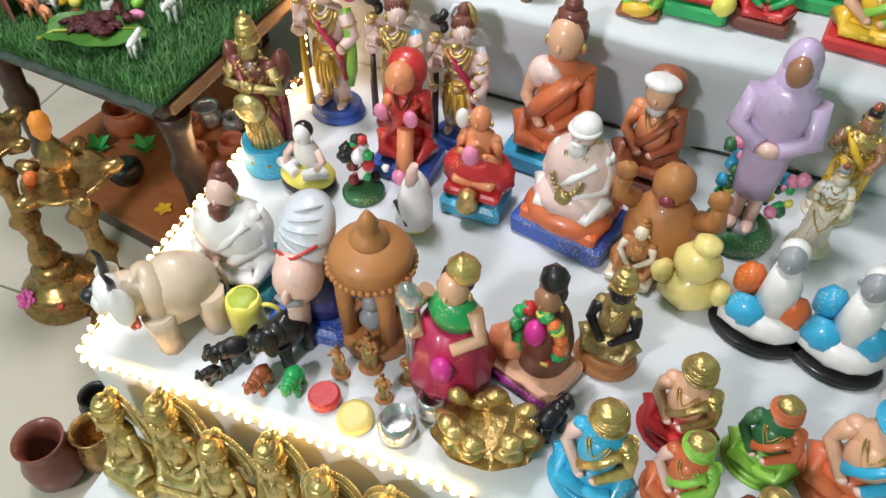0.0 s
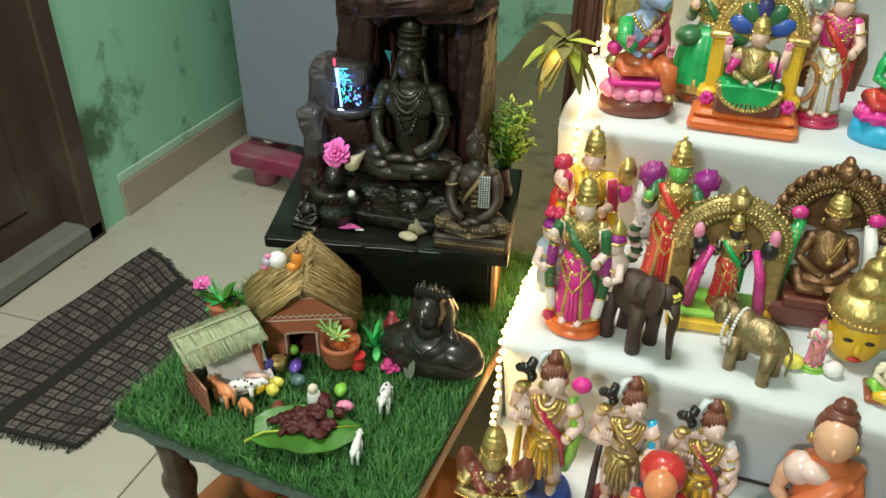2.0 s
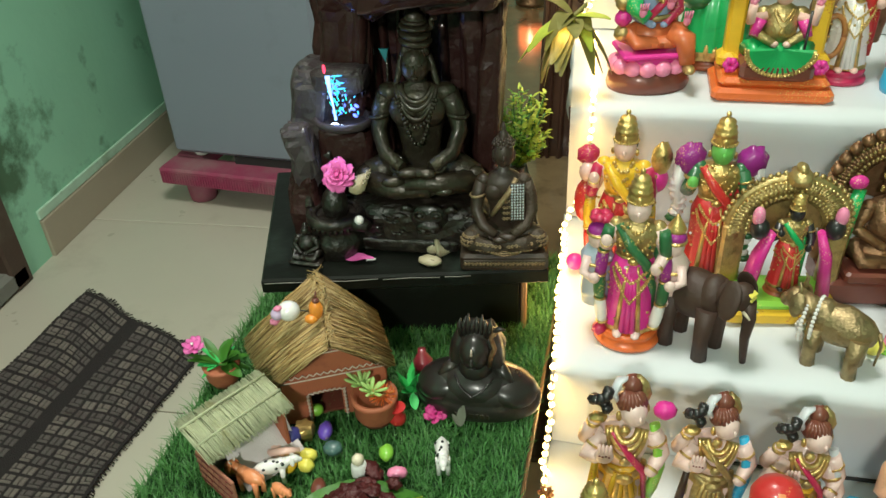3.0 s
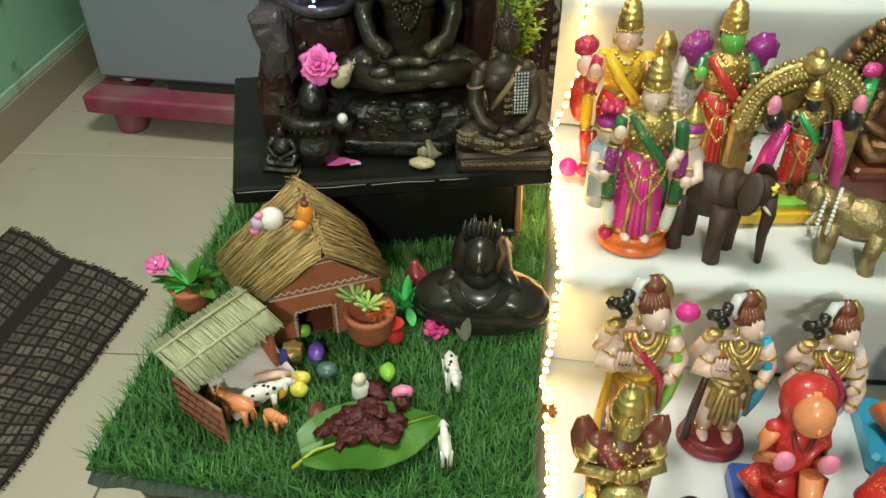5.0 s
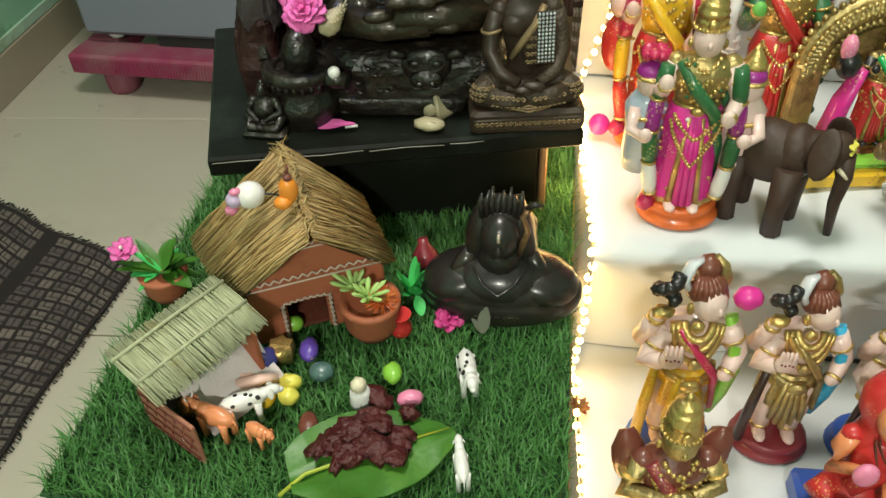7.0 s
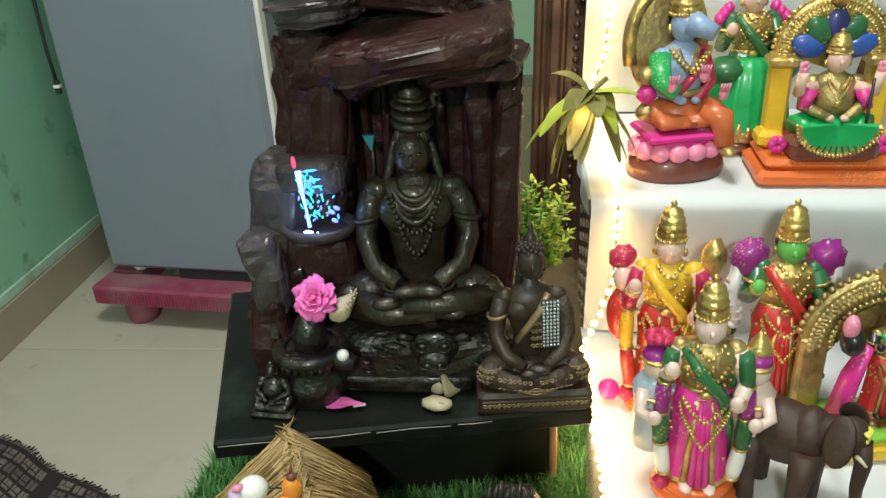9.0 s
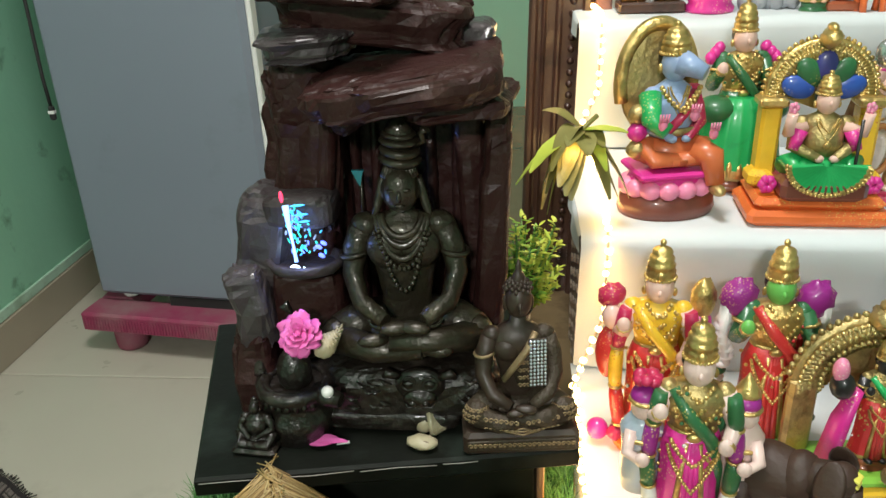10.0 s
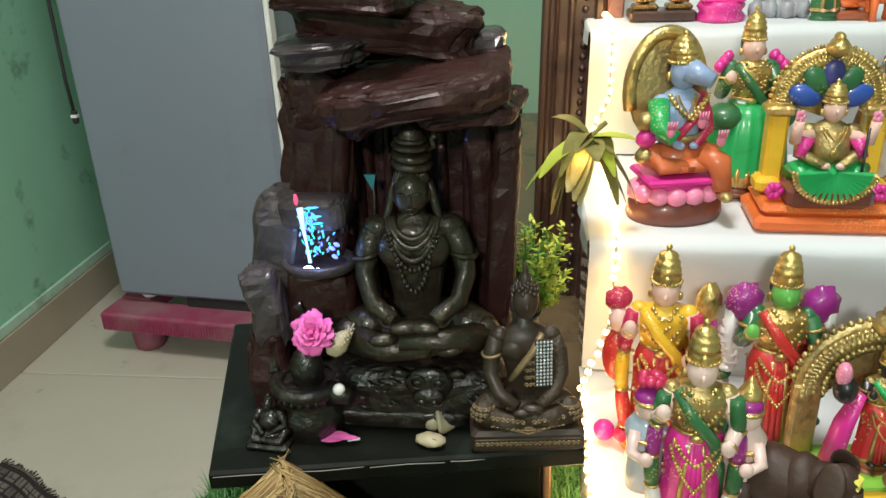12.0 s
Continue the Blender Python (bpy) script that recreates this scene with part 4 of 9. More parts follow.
def seated(H, W, skin, robe, base, base_h=0.16, hat="bun", hair="brown", beard=None, top=None, shawl=None, cushion=None, book=None, chain="gold", square=True, arms="lap", small=1.0):
    """A seated painted doll with crossed legs, facing south."""
    c = Clay()
    bh = base_h * H
    base = base + "_plain" if base + "_plain" in MATS else base
    if square:
        c.box((0, 0, bh / 2), (W, W * 0.82, bh), base, bevel=0.1 * bh + 0.002)
    else:
        round_base(c, W * 0.5, bh, base)
    if cushion:
        c.ell((0, 0, bh), (W * 0.47, W * 0.38, bh * 0.35), cushion, power=0.7)
    h = H - bh
    top = top or robe
    for s in (-1, 1):
        c.tube([(s * 0.12 * W, 0.1 * W, bh + 0.14 * h), (s * 0.4 * W, -0.08 * W, bh + 0.13 * h), (s * 0.3 * W, -0.26 * W, bh + 0.09 * h), (-s * 0.1 * W, -0.3 * W, bh + 0.08 * h)],
               [0.15 * W, 0.15 * W, 0.115 * W, 0.075 * W], robe, n=12)
        c.ell((-s * 0.14 * W, -0.31 * W, bh + 0.1 * h), (0.07 * W, 0.045 * W, 0.04 * W), skin, n=8, k=6)
    c.lathe((0, 0.06 * W, bh + 0.08 * h), [(0.27 * W, 0), (0.25 * W, 0.16 * h), (0.23 * W, 0.28 * h), (0.26 * W, 0.42 * h), (0.24 * W, 0.5 * h), (0.1 * W, 0.56 * h), (0.085 * W, 0.6 * h)], top, n=22, sy=0.72)
    c.ell((0, -0.01 * W, bh + 0.12 * h), (0.36 * W, 0.27 * W, 0.13 * h), robe, n=18, k=9)
    c.ell((0, -0.03 * W, bh + 0.38 * h), (0.24 * W, 0.19 * W, 0.2 * h), top, n=16, k=10)
    for s in (-1, 1):
        sh = (s * 0.25 * W, 0.05 * W, bh + 0.54 * h)
        el = (s * 0.36 * W, -0.02 * W, bh + 0.32 * h)
        ha = (s * 0.09 * W, -0.27 * W, bh + 0.24 * h) if arms == "lap" else (s * 0.2 * W, -0.28 * W, bh + 0.46 * h)
        c.tube([sh, ((sh[0] + el[0]) / 2 * 1.05, 0.03 * W, bh + 0.43 * h), el, ha], [0.1 * W, 0.1 * W, 0.085 * W, 0.055 * W], shawl if shawl and s > 0 else (top if top != robe else skin), n=10)
        c.ell(ha, (0.065 * W, 0.05 * W, 0.05 * W), skin, n=8, k=6)
        c.ell(sh, (0.12 * W, 0.1 * W, 0.09 * W), shawl if shawl and s > 0 else top, n=10, k=7)
    if shawl:
        c.tube([(0.25 * W, -0.08 * W, bh + 0.56 * h), (0.05 * W, -0.18 * W, bh + 0.42 * h), (-0.2 * W, -0.17 * W, bh + 0.24 * h)], [0.08 * W, 0.1 * W, 0.09 * W], shawl, n=10, flat=0.6)
        c.tube([(0.27 * W, 0.1 * W, bh + 0.58 * h), (0.3 * W, 0.1 * W, bh + 0.3 * h), (0.3 * W, 0.05 * W, bh + 0.12 * h)], [0.09 * W, 0.1 * W, 0.1 * W], shawl, n=10)
    hr = 0.125 * h * small
    hz = bh + (0.76 - 0.14 * (1 - small)) * h
    head(c, 0, 0.02 * W, hz, hr, skin, hair)
    if hat == "hood":
        c.lathe((0, 0.1 * W, bh + 0.48 * h), [(0.27 * W, 0), (0.2 * W, 0.12 * h), (hr * 1.15, 0.22 * h), (hr * 1.2, 0.32 * h), (hr * 0.95, 0.395 * h), (hr * 0.3, 0.435 * h)], shawl or robe, n=20, sy=0.82)
        c.ell((0, -hr * 0.62, hz - 0.02 * hr), (hr * 0.88, hr * 0.85, hr * 1.05), skin, n=14, k=10)
        c.ell((0, -hr * 1.46, hz - 0.1 * hr), (hr * 0.12, hr * 0.16, hr * 0.22), skin, n=6, k=5)
    elif hat == "bun":
        hair = hair or skin
        c.ell((0, 0.02 * W + hr * 0.42, hz + hr * 0.98), (hr * 0.72, hr * 0.62, hr * 0.5), hair, lump=0.15)
        c.ell((0, 0.02 * W + hr * 0.45, hz + hr * 1.48), (hr * 0.45, hr * 0.42, hr * 0.42), hair, lump=0.15)
    elif hat == "turban":
        c.ell((0, 0.03 * W, hz + hr * 0.55), (hr * 1.18, hr * 1.12, hr * 0.85), shawl or "white", lump=0.1)
        for k in range(4):
            c.ring((0, 0.03 * W, hz + hr * (0.3 + 0.22 * k)), hr * (1.14 - 0.08 * k), hr * 0.13, shawl or "white", turn=(0, 12 - 8 * k, 0))
    elif hat == "crown":
        crown(c, 0, 0.02 * W + hr * 0.12, hz + 0.45 * hr, max(1.9 * hr, H - hz - 0.45 * hr), hr * 0.84)
    elif hat == "matted":
        c.ell((0, 0.03 * W, hz + hr * 0.7), (hr * 0.95, hr * 0.95, hr * 0.6), hair, lump=0.15)
        c.lathe((0, 0.03 * W, hz + hr * 0.9), [(hr * q_, (H - hz - hr * 0.9) * k_) for q_, k_ in ((0.85, 0), (1.0, 0.2), (0.78, 0.3), (0.85, 0.5), (0.6, 0.62), (0.62, 0.8), (0.3, 0.9), (0.05, 1.0))], hair, n=14, pleat=0.07, count=5)
    elif hat == "band":
        c.ell((0, 0.04 * W, hz + hr * 0.35), (hr * 1.02, hr * 1.0, hr * 0.85), "white", lump=0.05)
        c.ring((0, 0.02 * W, hz + hr * 0.3), hr * 0.95, hr * 0.16, robe)
    if beard:
        c.ell((0, -hr * 0.62, hz - hr * 0.85), (hr * 0.62, hr * 0.5, hr * 0.8), beard, n=12, k=8, lump=0.2)
        c.ell((0, -hr * 0.82, hz - hr * 0.34), (hr * 0.5, hr * 0.3, hr * 0.2), beard, n=10, k=5)
    if chain:
        for k in range(2):
            garland(c, 0, -0.13 * W, bh + 0.62 * h, (0.11 + 0.03 * k) * W, (0.14 + 0.09 * k) * h, chain, 0.0125 * W, 0.06 * W)
        c.ell((0, -0.23 * W, bh + 0.36 * h), (0.05 * W, 0.025 * W, 0.05 * W), chain, n=10, k=6)
    if book:
        c.box((-0.05 * W, -0.36 * W, bh + 0.17 * h), (0.2 * W, 0.04 * W, 0.18 * W), book, turn=(-30, 0, 0), bevel=0.004)
    return c


def meditating(k, skin, cloth, jata=True):
    """A slender figure with crossed legs and arms in its lap; k: its height over 0.235 m."""
    c = Clay()
    c.ell((0, 0.004, 0.018), (0.05, 0.036, 0.016), cloth, n=18, k=8)
    for s in (-1, 1):
        c.tube([(s * 0.022, 0.012, 0.022), (s * 0.05, 0.0, 0.023), (s * 0.068, -0.014, 0.02)], [0.023, 0.0215, 0.018], cloth, n=12)
        c.ell((s * 0.069, -0.016, 0.019), (0.0165, 0.0175, 0.017), cloth, n=12, k=8)
        c.tube([(s * 0.068, -0.02, 0.017), (s * 0.03, -0.042, 0.02 + 0.004 * s), (-s * 0.016, -0.047, 0.022 + 0.005 * s)], [0.0165, 0.0135, 0.0095], cloth if not jata else skin, n=10)
        c.ell((-s * 0.03, -0.047, 0.023 + 0.006 * s), (0.016, 0.008, 0.007), skin, turn=(0, 0, s * 10), n=10, k=6)
        c.tube([(s * 0.038, 0.004, 0.112), (s * 0.047, 0.003, 0.092), (s * 0.051, -0.001, 0.072), (s * 0.042, -0.022, 0.055), (s * 0.018, -0.043, 0.047)], [0.0135, 0.0125, 0.0105, 0.009, 0.0072], skin, n=12)
        c.ell((s * 0.035, 0.004, 0.114), (0.0155, 0.0135, 0.0125), skin, n=12, k=8)
        c.ell((s * 0.008, -0.047, 0.042), (0.017, 0.0085, 0.0065), skin, turn=(0, 0, -s * 14), n=10, k=6)
        c.ring((s * 0.0485, 0.002, 0.09), 0.0134, 0.0024, skin, turn=(0, 8 * s, 0), n=16)
        c.ring((s * 0.026, -0.036, 0.047), 0.009, 0.0022, skin, turn=(50, 40 * s, 0), n=14)
    c.lathe((0, 0.008, 0.02), [(0.032, 0), (0.027, 0.014), (0.0245, 0.03), (0.029, 0.052), (0.036, 0.075), (0.038, 0.09), (0.029, 0.1), (0.0125, 0.106), (0.0115, 0.122)], skin, n=22, sy=0.62)
    for s in (-1, 1):
        c.ell((s * 0.014, -0.006, 0.096), (0.022, 0.012, 0.018), skin, n=14, k=10)
    c.ell((0, -0.002, 0.151), (0.0176, 0.0182, 0.0225), skin, n=18, k=14)
    c.ell((0, -0.0172, 0.149), (0.003, 0.0062, 0.007), skin, n=8, k=6)
    c.ell((0, -0.0172, 0.1395), (0.0052, 0.0028, 0.0018), skin, n=8, k=5)
    for s in (-1, 1):
        c.ell((s * 0.0068, -0.0172, 0.1545), (0.0046, 0.0028, 0.0018), skin, n=8, k=5)
        c.ell((s * 0.0163, 0.002, 0.148), (0.0028, 0.0045, 0.0085), skin, n=8, k=6)
    if jata:
        c.ell((0, 0.009, 0.164), (0.0172, 0.0145, 0.0135), skin, n=16, k=10, lump=0.1)
        for i in range(11):
            a = math.pi * (1.05 + 0.9 * i / 10)
            c.tube([(0.0165 * math.cos(a), 0.004 + 0.0165 * math.sin(a), 0.162), (0.011 * math.cos(a), 0.006 + 0.011 * math.sin(a), 0.176)], [0.0026, 0.0018], skin, n=6)
        for q, zz, r_ in ((0.0165, 0.178, 0.0045), (0.0155, 0.186, 0.0045), (0.0145, 0.198, 0.005), (0.012, 0.207, 0.0045), (0.008, 0.216, 0.004)):
            c.ring((0.001, 0.008, zz), q, r_, skin, turn=(6, 8, 0), n=18)
        c.ell((0.001, 0.008, 0.2), (0.0135, 0.013, 0.034), skin, n=14, k=10)
        c.tube([(0.016, 0.004, 0.19), (0.024, -0.004, 0.2), (0.022, -0.004, 0.212), (0.027, -0.006, 0.218)], [0.003, 0.003, 0.003, 0.005], skin, n=6)
        for s in (-1, 1):
            c.tube([(s * 0.016, 0.008, 0.16), (s * 0.0195, 0.008, 0.146), (s * 0.023, 0.006, 0.132), (s * 0.027, 0.0, 0.12)], [0.0042, 0.0046, 0.0045, 0.0035], skin, n=7)
        c.beads([(0.026 * math.sin(a), -0.012 - 0.008 * math.cos(a), 0.112 - 0.03 * math.cos(a) ** 2) for a in [-1.45 + i * 0.145 for i in range(21)]], 0.0026, skin, step=0.0048)
        c.beads([(0.022 * math.sin(a), -0.012 - 0.009 * math.cos(a), 0.114 - 0.05 * math.cos(a) ** 2) for a in [-1.45 + i * 0.097 for i in range(31)]], 0.0026, skin, step=0.0048)
        for k_, (w_, d_, r_) in enumerate(((0.019, 0.016, 0.0035), (0.022, 0.024, 0.0032), (0.025, 0.034, 0.0028))):
            c.tube([(w_ * math.sin(a), 0.002 - (0.017 + 0.002 * k_) * max(0.0, math.cos(a)) ** 0.7, 0.124 - d_ * max(0.0, math.cos(a)) ** 1.3) for a in [-1.7 + i * 0.2 for i in range(18)]], r_, skin, n=8)
        c.ell((0.0, -0.03, 0.012), (0.04, 0.022, 0.008), cloth, lump=0.3, n=16, k=6)
        c.v = [(x, y, z + 0.014 * min(1, max(0, (z - 0.05) / 0.055)) - 0.35 * max(0, z - 0.19)) for x, y, z in c.v]
    return c.moved(Matrix.Diagonal((k, k, k, 1)))


def halo(c, x, y, z, rx, rz_, mat, thick=0.012, bead=None, legs=0.0, inner=0.62):
    """An arched plate with rows of beads and pillars at its feet."""
    for q, s in ((1.0, 1.0), (0.86, 0.9), (0.72, 0.8)):
        c.tube(arc((x, y, z), rx * q, rz_ * q, -8, 188, 26), rx * 0.09 * s, mat, n=8)
        c.beads(arc((x, y, z), rx * q, rz_ * q, -8, 188, 40, -thick * 0.9), rx * 0.036, bead or mat, step=rx * 0.085)
    pts = arc((x, y + thick * 0.5, z), rx * 0.95, rz_ * 0.95, 0, 180, 24)
    c.add([(x, y + thick * 0.5, z - 0.02)] + pts, [(0, i, i + 1) for i in range(1, len(pts))], mat)
    c.beads(arc((x, y, z), rx * 1.1, rz_ * 1.1, 0, 180, 40), rx * 0.055, mat, step=rx * 0.125)
    c.ell((x, y - thick, z + rz_ * 1.1), (rx * 0.2, thick * 1.6, rz_ * 0.18), mat, lump=0.3)
    c.ell((x, y - thick, z + rz_ * 1.28), (rx * 0.1, thick, rz_ * 0.1), mat)
    for q in (0.93, 0.79, 0.66):
        c.beads(arc((x, y, z), rx * q, rz_ * q, -8, 188, 40, -thick * 0.6), rx * 0.03, bead or mat, step=rx * 0.075)
    for i in range(49):
        a = radians(-4 + 188 * i / 48)
        c.tube([(x + rx * 0.58 * math.cos(a), y - thick * 0.4, z + rz_ * 0.58 * math.sin(a)), (x + rx * 0.98 * math.cos(a), y - thick * 0.7, z + rz_ * 0.98 * math.sin(a))], [rx * 0.025, rx * 0.05], mat, n=5)
    if legs:
        for s in (-1, 1):
            c.lathe((x + s * rx * 0.93, y, z - legs), [(rx * 0.17, 0), (rx * 0.17, legs * 0.1), (rx * 0.11, legs * 0.16), (rx * 0.12, legs * 0.8), (rx * 0.16, legs * 0.86), (rx * 0.16, legs)], mat, n=12)


def beast(L, H, body, head_mat=None, ear=0.4, trunk=False, tail=True, fat=1.0, horns=None, legs=1.0, spots=None):
    """A four-legged animal facing east, feet on the ground."""
    c = Clay()
    head_mat = head_mat or body
    lh = 0.45 * H * legs
    r = 0.24 * H * fat
    c.ell((-0.08 * L, 0, lh + r * 0.85), (0.36 * L, r * 0.95, r * 1.1), body, n=16, k=10, lump=0.08)
    c.ell((0.12 * L, 0, lh + r * 1.05), (0.18 * L, r * 0.85, r * 1.0), body, n=12, k=8)
    for sx, sy in ((-0.28, -1), (-0.28, 1), (0.14, -1), (0.14, 1)):
        c.tube([(sx * L, sy * r * 0.55, lh + r * 0.8), (sx * L + 0.01 * L * sy, sy * r * 0.62, lh * 0.5), (sx * L, sy * r * 0.62, 0)], [r * 0.48, r * 0.33, r * 0.36], body, n=8)
    hx, hz = 0.38 * L, lh + r * 1.6
    c.tube([(0.18 * L, 0, lh + r * 1.2), (hx, 0, hz)], [r * 0.7, r * 0.55], body, n=10)
    c.ell((hx + 0.03 * L, 0, hz), (0.13 * L, r * 0.58, r * 0.62), head_mat, n=12, k=8)
    if trunk:
        c.tube([(hx + 0.1 * L, 0, hz - r * 0.1), (hx + 0.15 * L, 0, hz - r * 0.9), (hx + 0.14 * L, 0, hz - r * 1.9), (hx + 0.17 * L, 0, 0.08 * H)], [r * 0.34, r * 0.26, r * 0.2, r * 0.13], head_mat, n=10)
    else:
        c.ell((hx + 0.13 * L, 0, hz - r * 0.2), (0.07 * L, r * 0.36, r * 0.36), head_mat, n=10, k=6)
    for s in (-1, 1):
        c.ell((hx - 0.01 * L, s * r * 0.72, hz + r * 0.1), (ear * r * 0.7, r * 0.1, ear * r * 1.3), head_mat, turn=(s * 20, 0, 0), n=10, k=7)
        if horns:
            c.tube([(hx, s * r * 0.3, hz + r * 0.5), (hx - 0.01 * L, s * r * 0.55, hz + r * 0.95), (hx + 0.02 * L, s * r * 0.45, hz + r * 1.25)], [r * 0.13, r * 0.1, r * 0.04], horns, n=6)
        if trunk:
            c.tube([(hx + 0.1 * L, s * r * 0.3, hz - r * 0.45), (hx + 0.19 * L, s * r * 0.34, hz - r * 0.7)], [r * 0.09, r * 0.04], "cream", n=6)
    if tail:
        c.tube([(-0.43 * L, 0, lh + r * 1.1), (-0.48 * L, 0, lh + r * 0.4), (-0.47 * L, 0.01 * L, lh * 0.5)], [r * 0.12, r * 0.08, r * 0.06], body, n=6)
    if spots:
        rs = random.Random(5)
        for i in range(9):
            a = rs.uniform(0.1, 3.04)
            c.ell((rs.uniform(-0.28, 0.2) * L, math.cos(a) * r * 0.88, lh + r * 0.9 + math.sin(a) * r * 1.0), (r * 0.26, r * 0.2, r * 0.2), spots, n=8, k=5)
    return c


def doll(clay, label, x, y, z, rz=0.0, category="doll", name="painted_doll", group=""):
    return thing(name, clay, label, category, (x, y, z), rz, group=group)


Z1, Z2, Z3, Z4 = STEPS[1][0] - 0.001, STEPS[2][0] - 0.001, STEPS[3][0] - 0.001, STEPS[4][0] - 0.001
TALL = ("dark_green", "purple", "dark_green", "white")

# second step
g = "dolls on the middle step"
c = standing(0.25, "skin_pale", "magenta", "antique_gold", "orange", 0.165, drape="dark_green", garlands=TALL, hem="gold", seed=3)
for s in (-1, 1):
    c.lathe((s * 0.046, 0.004, 0.05), [(0.016, 0), (0.019, 0.02), (0.018, 0.05), (0.021, 0.075), (0.01, 0.092)], "shawl_blue" if s < 0 else "skin_pale", n=16, sy=0.8)
    c.ell((s * 0.046, 0.0, 0.15), (0.0125, 0.0125, 0.015), "skin_pale", n=14, k=9)
    c.ell((s * 0.046, 0.003, 0.16), (0.0135, 0.013, 0.011), "purple_plain", n=14, k=8)
    c.ring((s * 0.046, 0.001, 0.157), 0.0128, 0.0022, "gold", n=16)
    c.tube([(s * 0.056, -0.006, 0.125), (s * 0.06, -0.018, 0.108), (s * 0.046, -0.026, 0.104)], [0.007, 0.0065, 0.005], "skin_pale", n=8)
    c.ell((s * 0.046, -0.026, 0.106), (0.0075, 0.005, 0.008), "skin_pale", n=8, k=6)
    c.ring((s * 0.046, -0.001, 0.117), 0.0165, 0.0024, "gold", sy=0.85, n=16)
for k in range(7):
    c.ell((-0.044 + 0.008 * math.cos(k * 0.9), 0.004 + 0.007 * math.sin(k * 0.9), 0.178 + 0.002 * (k % 2)), (0.007, 0.007, 0.006), "crimson_plain", n=8, k=6, lump=0.4, seed=k)
c.lathe((0.046, 0.006, 0.165), [(0.011, 0), (0.012, 0.006), (0.008, 0.014), (0.004, 0.02), (0.001, 0.026)], "gold", n=14)
doll(c, "painted doll with tall gold crown, magenta skirt and orange base", -0.415, 1.022, Z2, -6, group=g)
c = standing(0.262, "skin_pink", "red", "yellow", "orange", 0.15, drape="yellow", garlands=("crimson", "yellow", "red"), hem="gold")
c.ell((-0.05, 0.01, 0.188), (0.015, 0.014, 0.014), "crimson", lump=0.35)
c.ell((-0.048, 0.0, 0.166), (0.012, 0.012, 0.015), "skin_pink")
c.ell((-0.05, 0.0, 0.12), (0.015, 0.014, 0.034), "red")
c.ell((-0.058, -0.01, 0.02), (0.013, 0.013, 0.013), "magenta")
c.ell((0.048, 0.02, 0.185), (0.014, 0.014, 0.026), "gold", lump=0.2)
c.ell((0.046, 0.02, 0.155), (0.014, 0.014, 0.02), "magenta")
doll(c, "painted clay doll with gold crown, yellow shawl and red dress", -0.428, 1.165, Z2, -8, group=g)
c = standing(0.262, "green_face", "red", "gold", "violet", 0.16, drape="red", garlands=None, hem="gold", tails="purple", sleeves="dark_green")
for s in (-1, 1):
    for i in range(14):
        c.ell((s * (0.05 + 0.004 * math.sin(i)), 0.012, 0.16 - i * 0.0095), (0.011, 0.01, 0.0062), ("white", "dark_green")[i % 2 if i > 6 else 0], n=8, k=4)
doll(c, "green-faced painted doll with gold crown and red skirt on violet base", -0.302, 1.165, Z2, -4, group=g)
c = beast(0.118, 0.122, "elephant_wood", ear=0.66, trunk=True, fat=1.02, legs=1.02)
elephant = doll(c, "dark carved wooden elephant with yellow forehead marks", -0.328, 1.012, Z2, -36, "elephant figure", "wooden_elephant")
for k in range(3):
    part("forehead_mark", Clay().box((0.0605, 0.0, 0.113 - 0.0055 * k), (0.008, 0.014, 0.0028), "lemon", turn=(0, 25 + 9 * k, 0), bevel=0.0008), elephant, "yellow painted stripe")

c = Clay()
c.box((0, 0, 0.012), (0.15, 0.085, 0.024), "yellow", bevel=0.006)
c.box((0, -0.005, 0.03), (0.12, 0.07, 0.014), "lime", bevel=0.005)
halo(c, 0, 0.02, 0.122, 0.074, 0.07, "antique_gold", legs=0.098, bead="pale_gold")
for s in (-1, 1):
    c.box((s * 0.066, 0.018, 0.075), (0.03, 0.014, 0.1), "antique_gold", bevel=0.004)
c.join(standing(0.155, "black", "red", "antique_gold", "rust", 0.14, drape="green"), Matrix.Translation((0, -0.008, 0.034)))
for s in (-1, 1):
    c.tube([(s * 0.03, -0.02, 0.135), (s * 0.042, -0.022, 0.1), (s * 0.05, -0.02, 0.04)], [0.008, 0.013, 0.015], "magenta", n=8, flat=0.6)
    c.ell((s * 0.046, -0.02, 0.14), (0.012, 0.012, 0.015), "black")
    c.ell((s * 0.05, -0.02, 0.158), (0.008, 0.008, 0.014), "pink")
doll(c, "dark-faced doll with pink drapes before a beaded gold arch", -0.214, 1.105, Z2, 4, group=g)
c = Clay()
c.box((0, 0, 0.02), (0.14, 0.09, 0.04), "brown", bevel=0.006)
halo(c, 0, 0.02, 0.15, 0.07, 0.078, "bronze", legs=0.11, bead="antique_gold")
c.beads(arc((0, 0.012, 0.15), 0.076, 0.086, -10, 190, 40), 0.009, "bronze", step=0.017)
c.join(seated(0.165, 0.1, "bronze", "bronze", "brown", 0.1, hat="crown", hair=None), Matrix.Translation((0, -0.01, 0.04)))
for s in (-1, 1):
    c.tube([(s * 0.045, -0.01, 0.165), (s * 0.055, -0.02, 0.12), (s * 0.06, -0.02, 0.05)], [0.008, 0.01, 0.012], "green" if s < 0 else "white", n=8)
    c.ell((s * 0.05, -0.012, 0.175), (0.012, 0.008, 0.01), "magenta")
doll(c, "seated bronze figure before a ruffled bronze arch", -0.082, 1.165, Z2, 3, group=g)
c = beast(0.115, 0.1, "old_brass", ear=0.5, horns="old_brass", fat=1.05, legs=0.85)
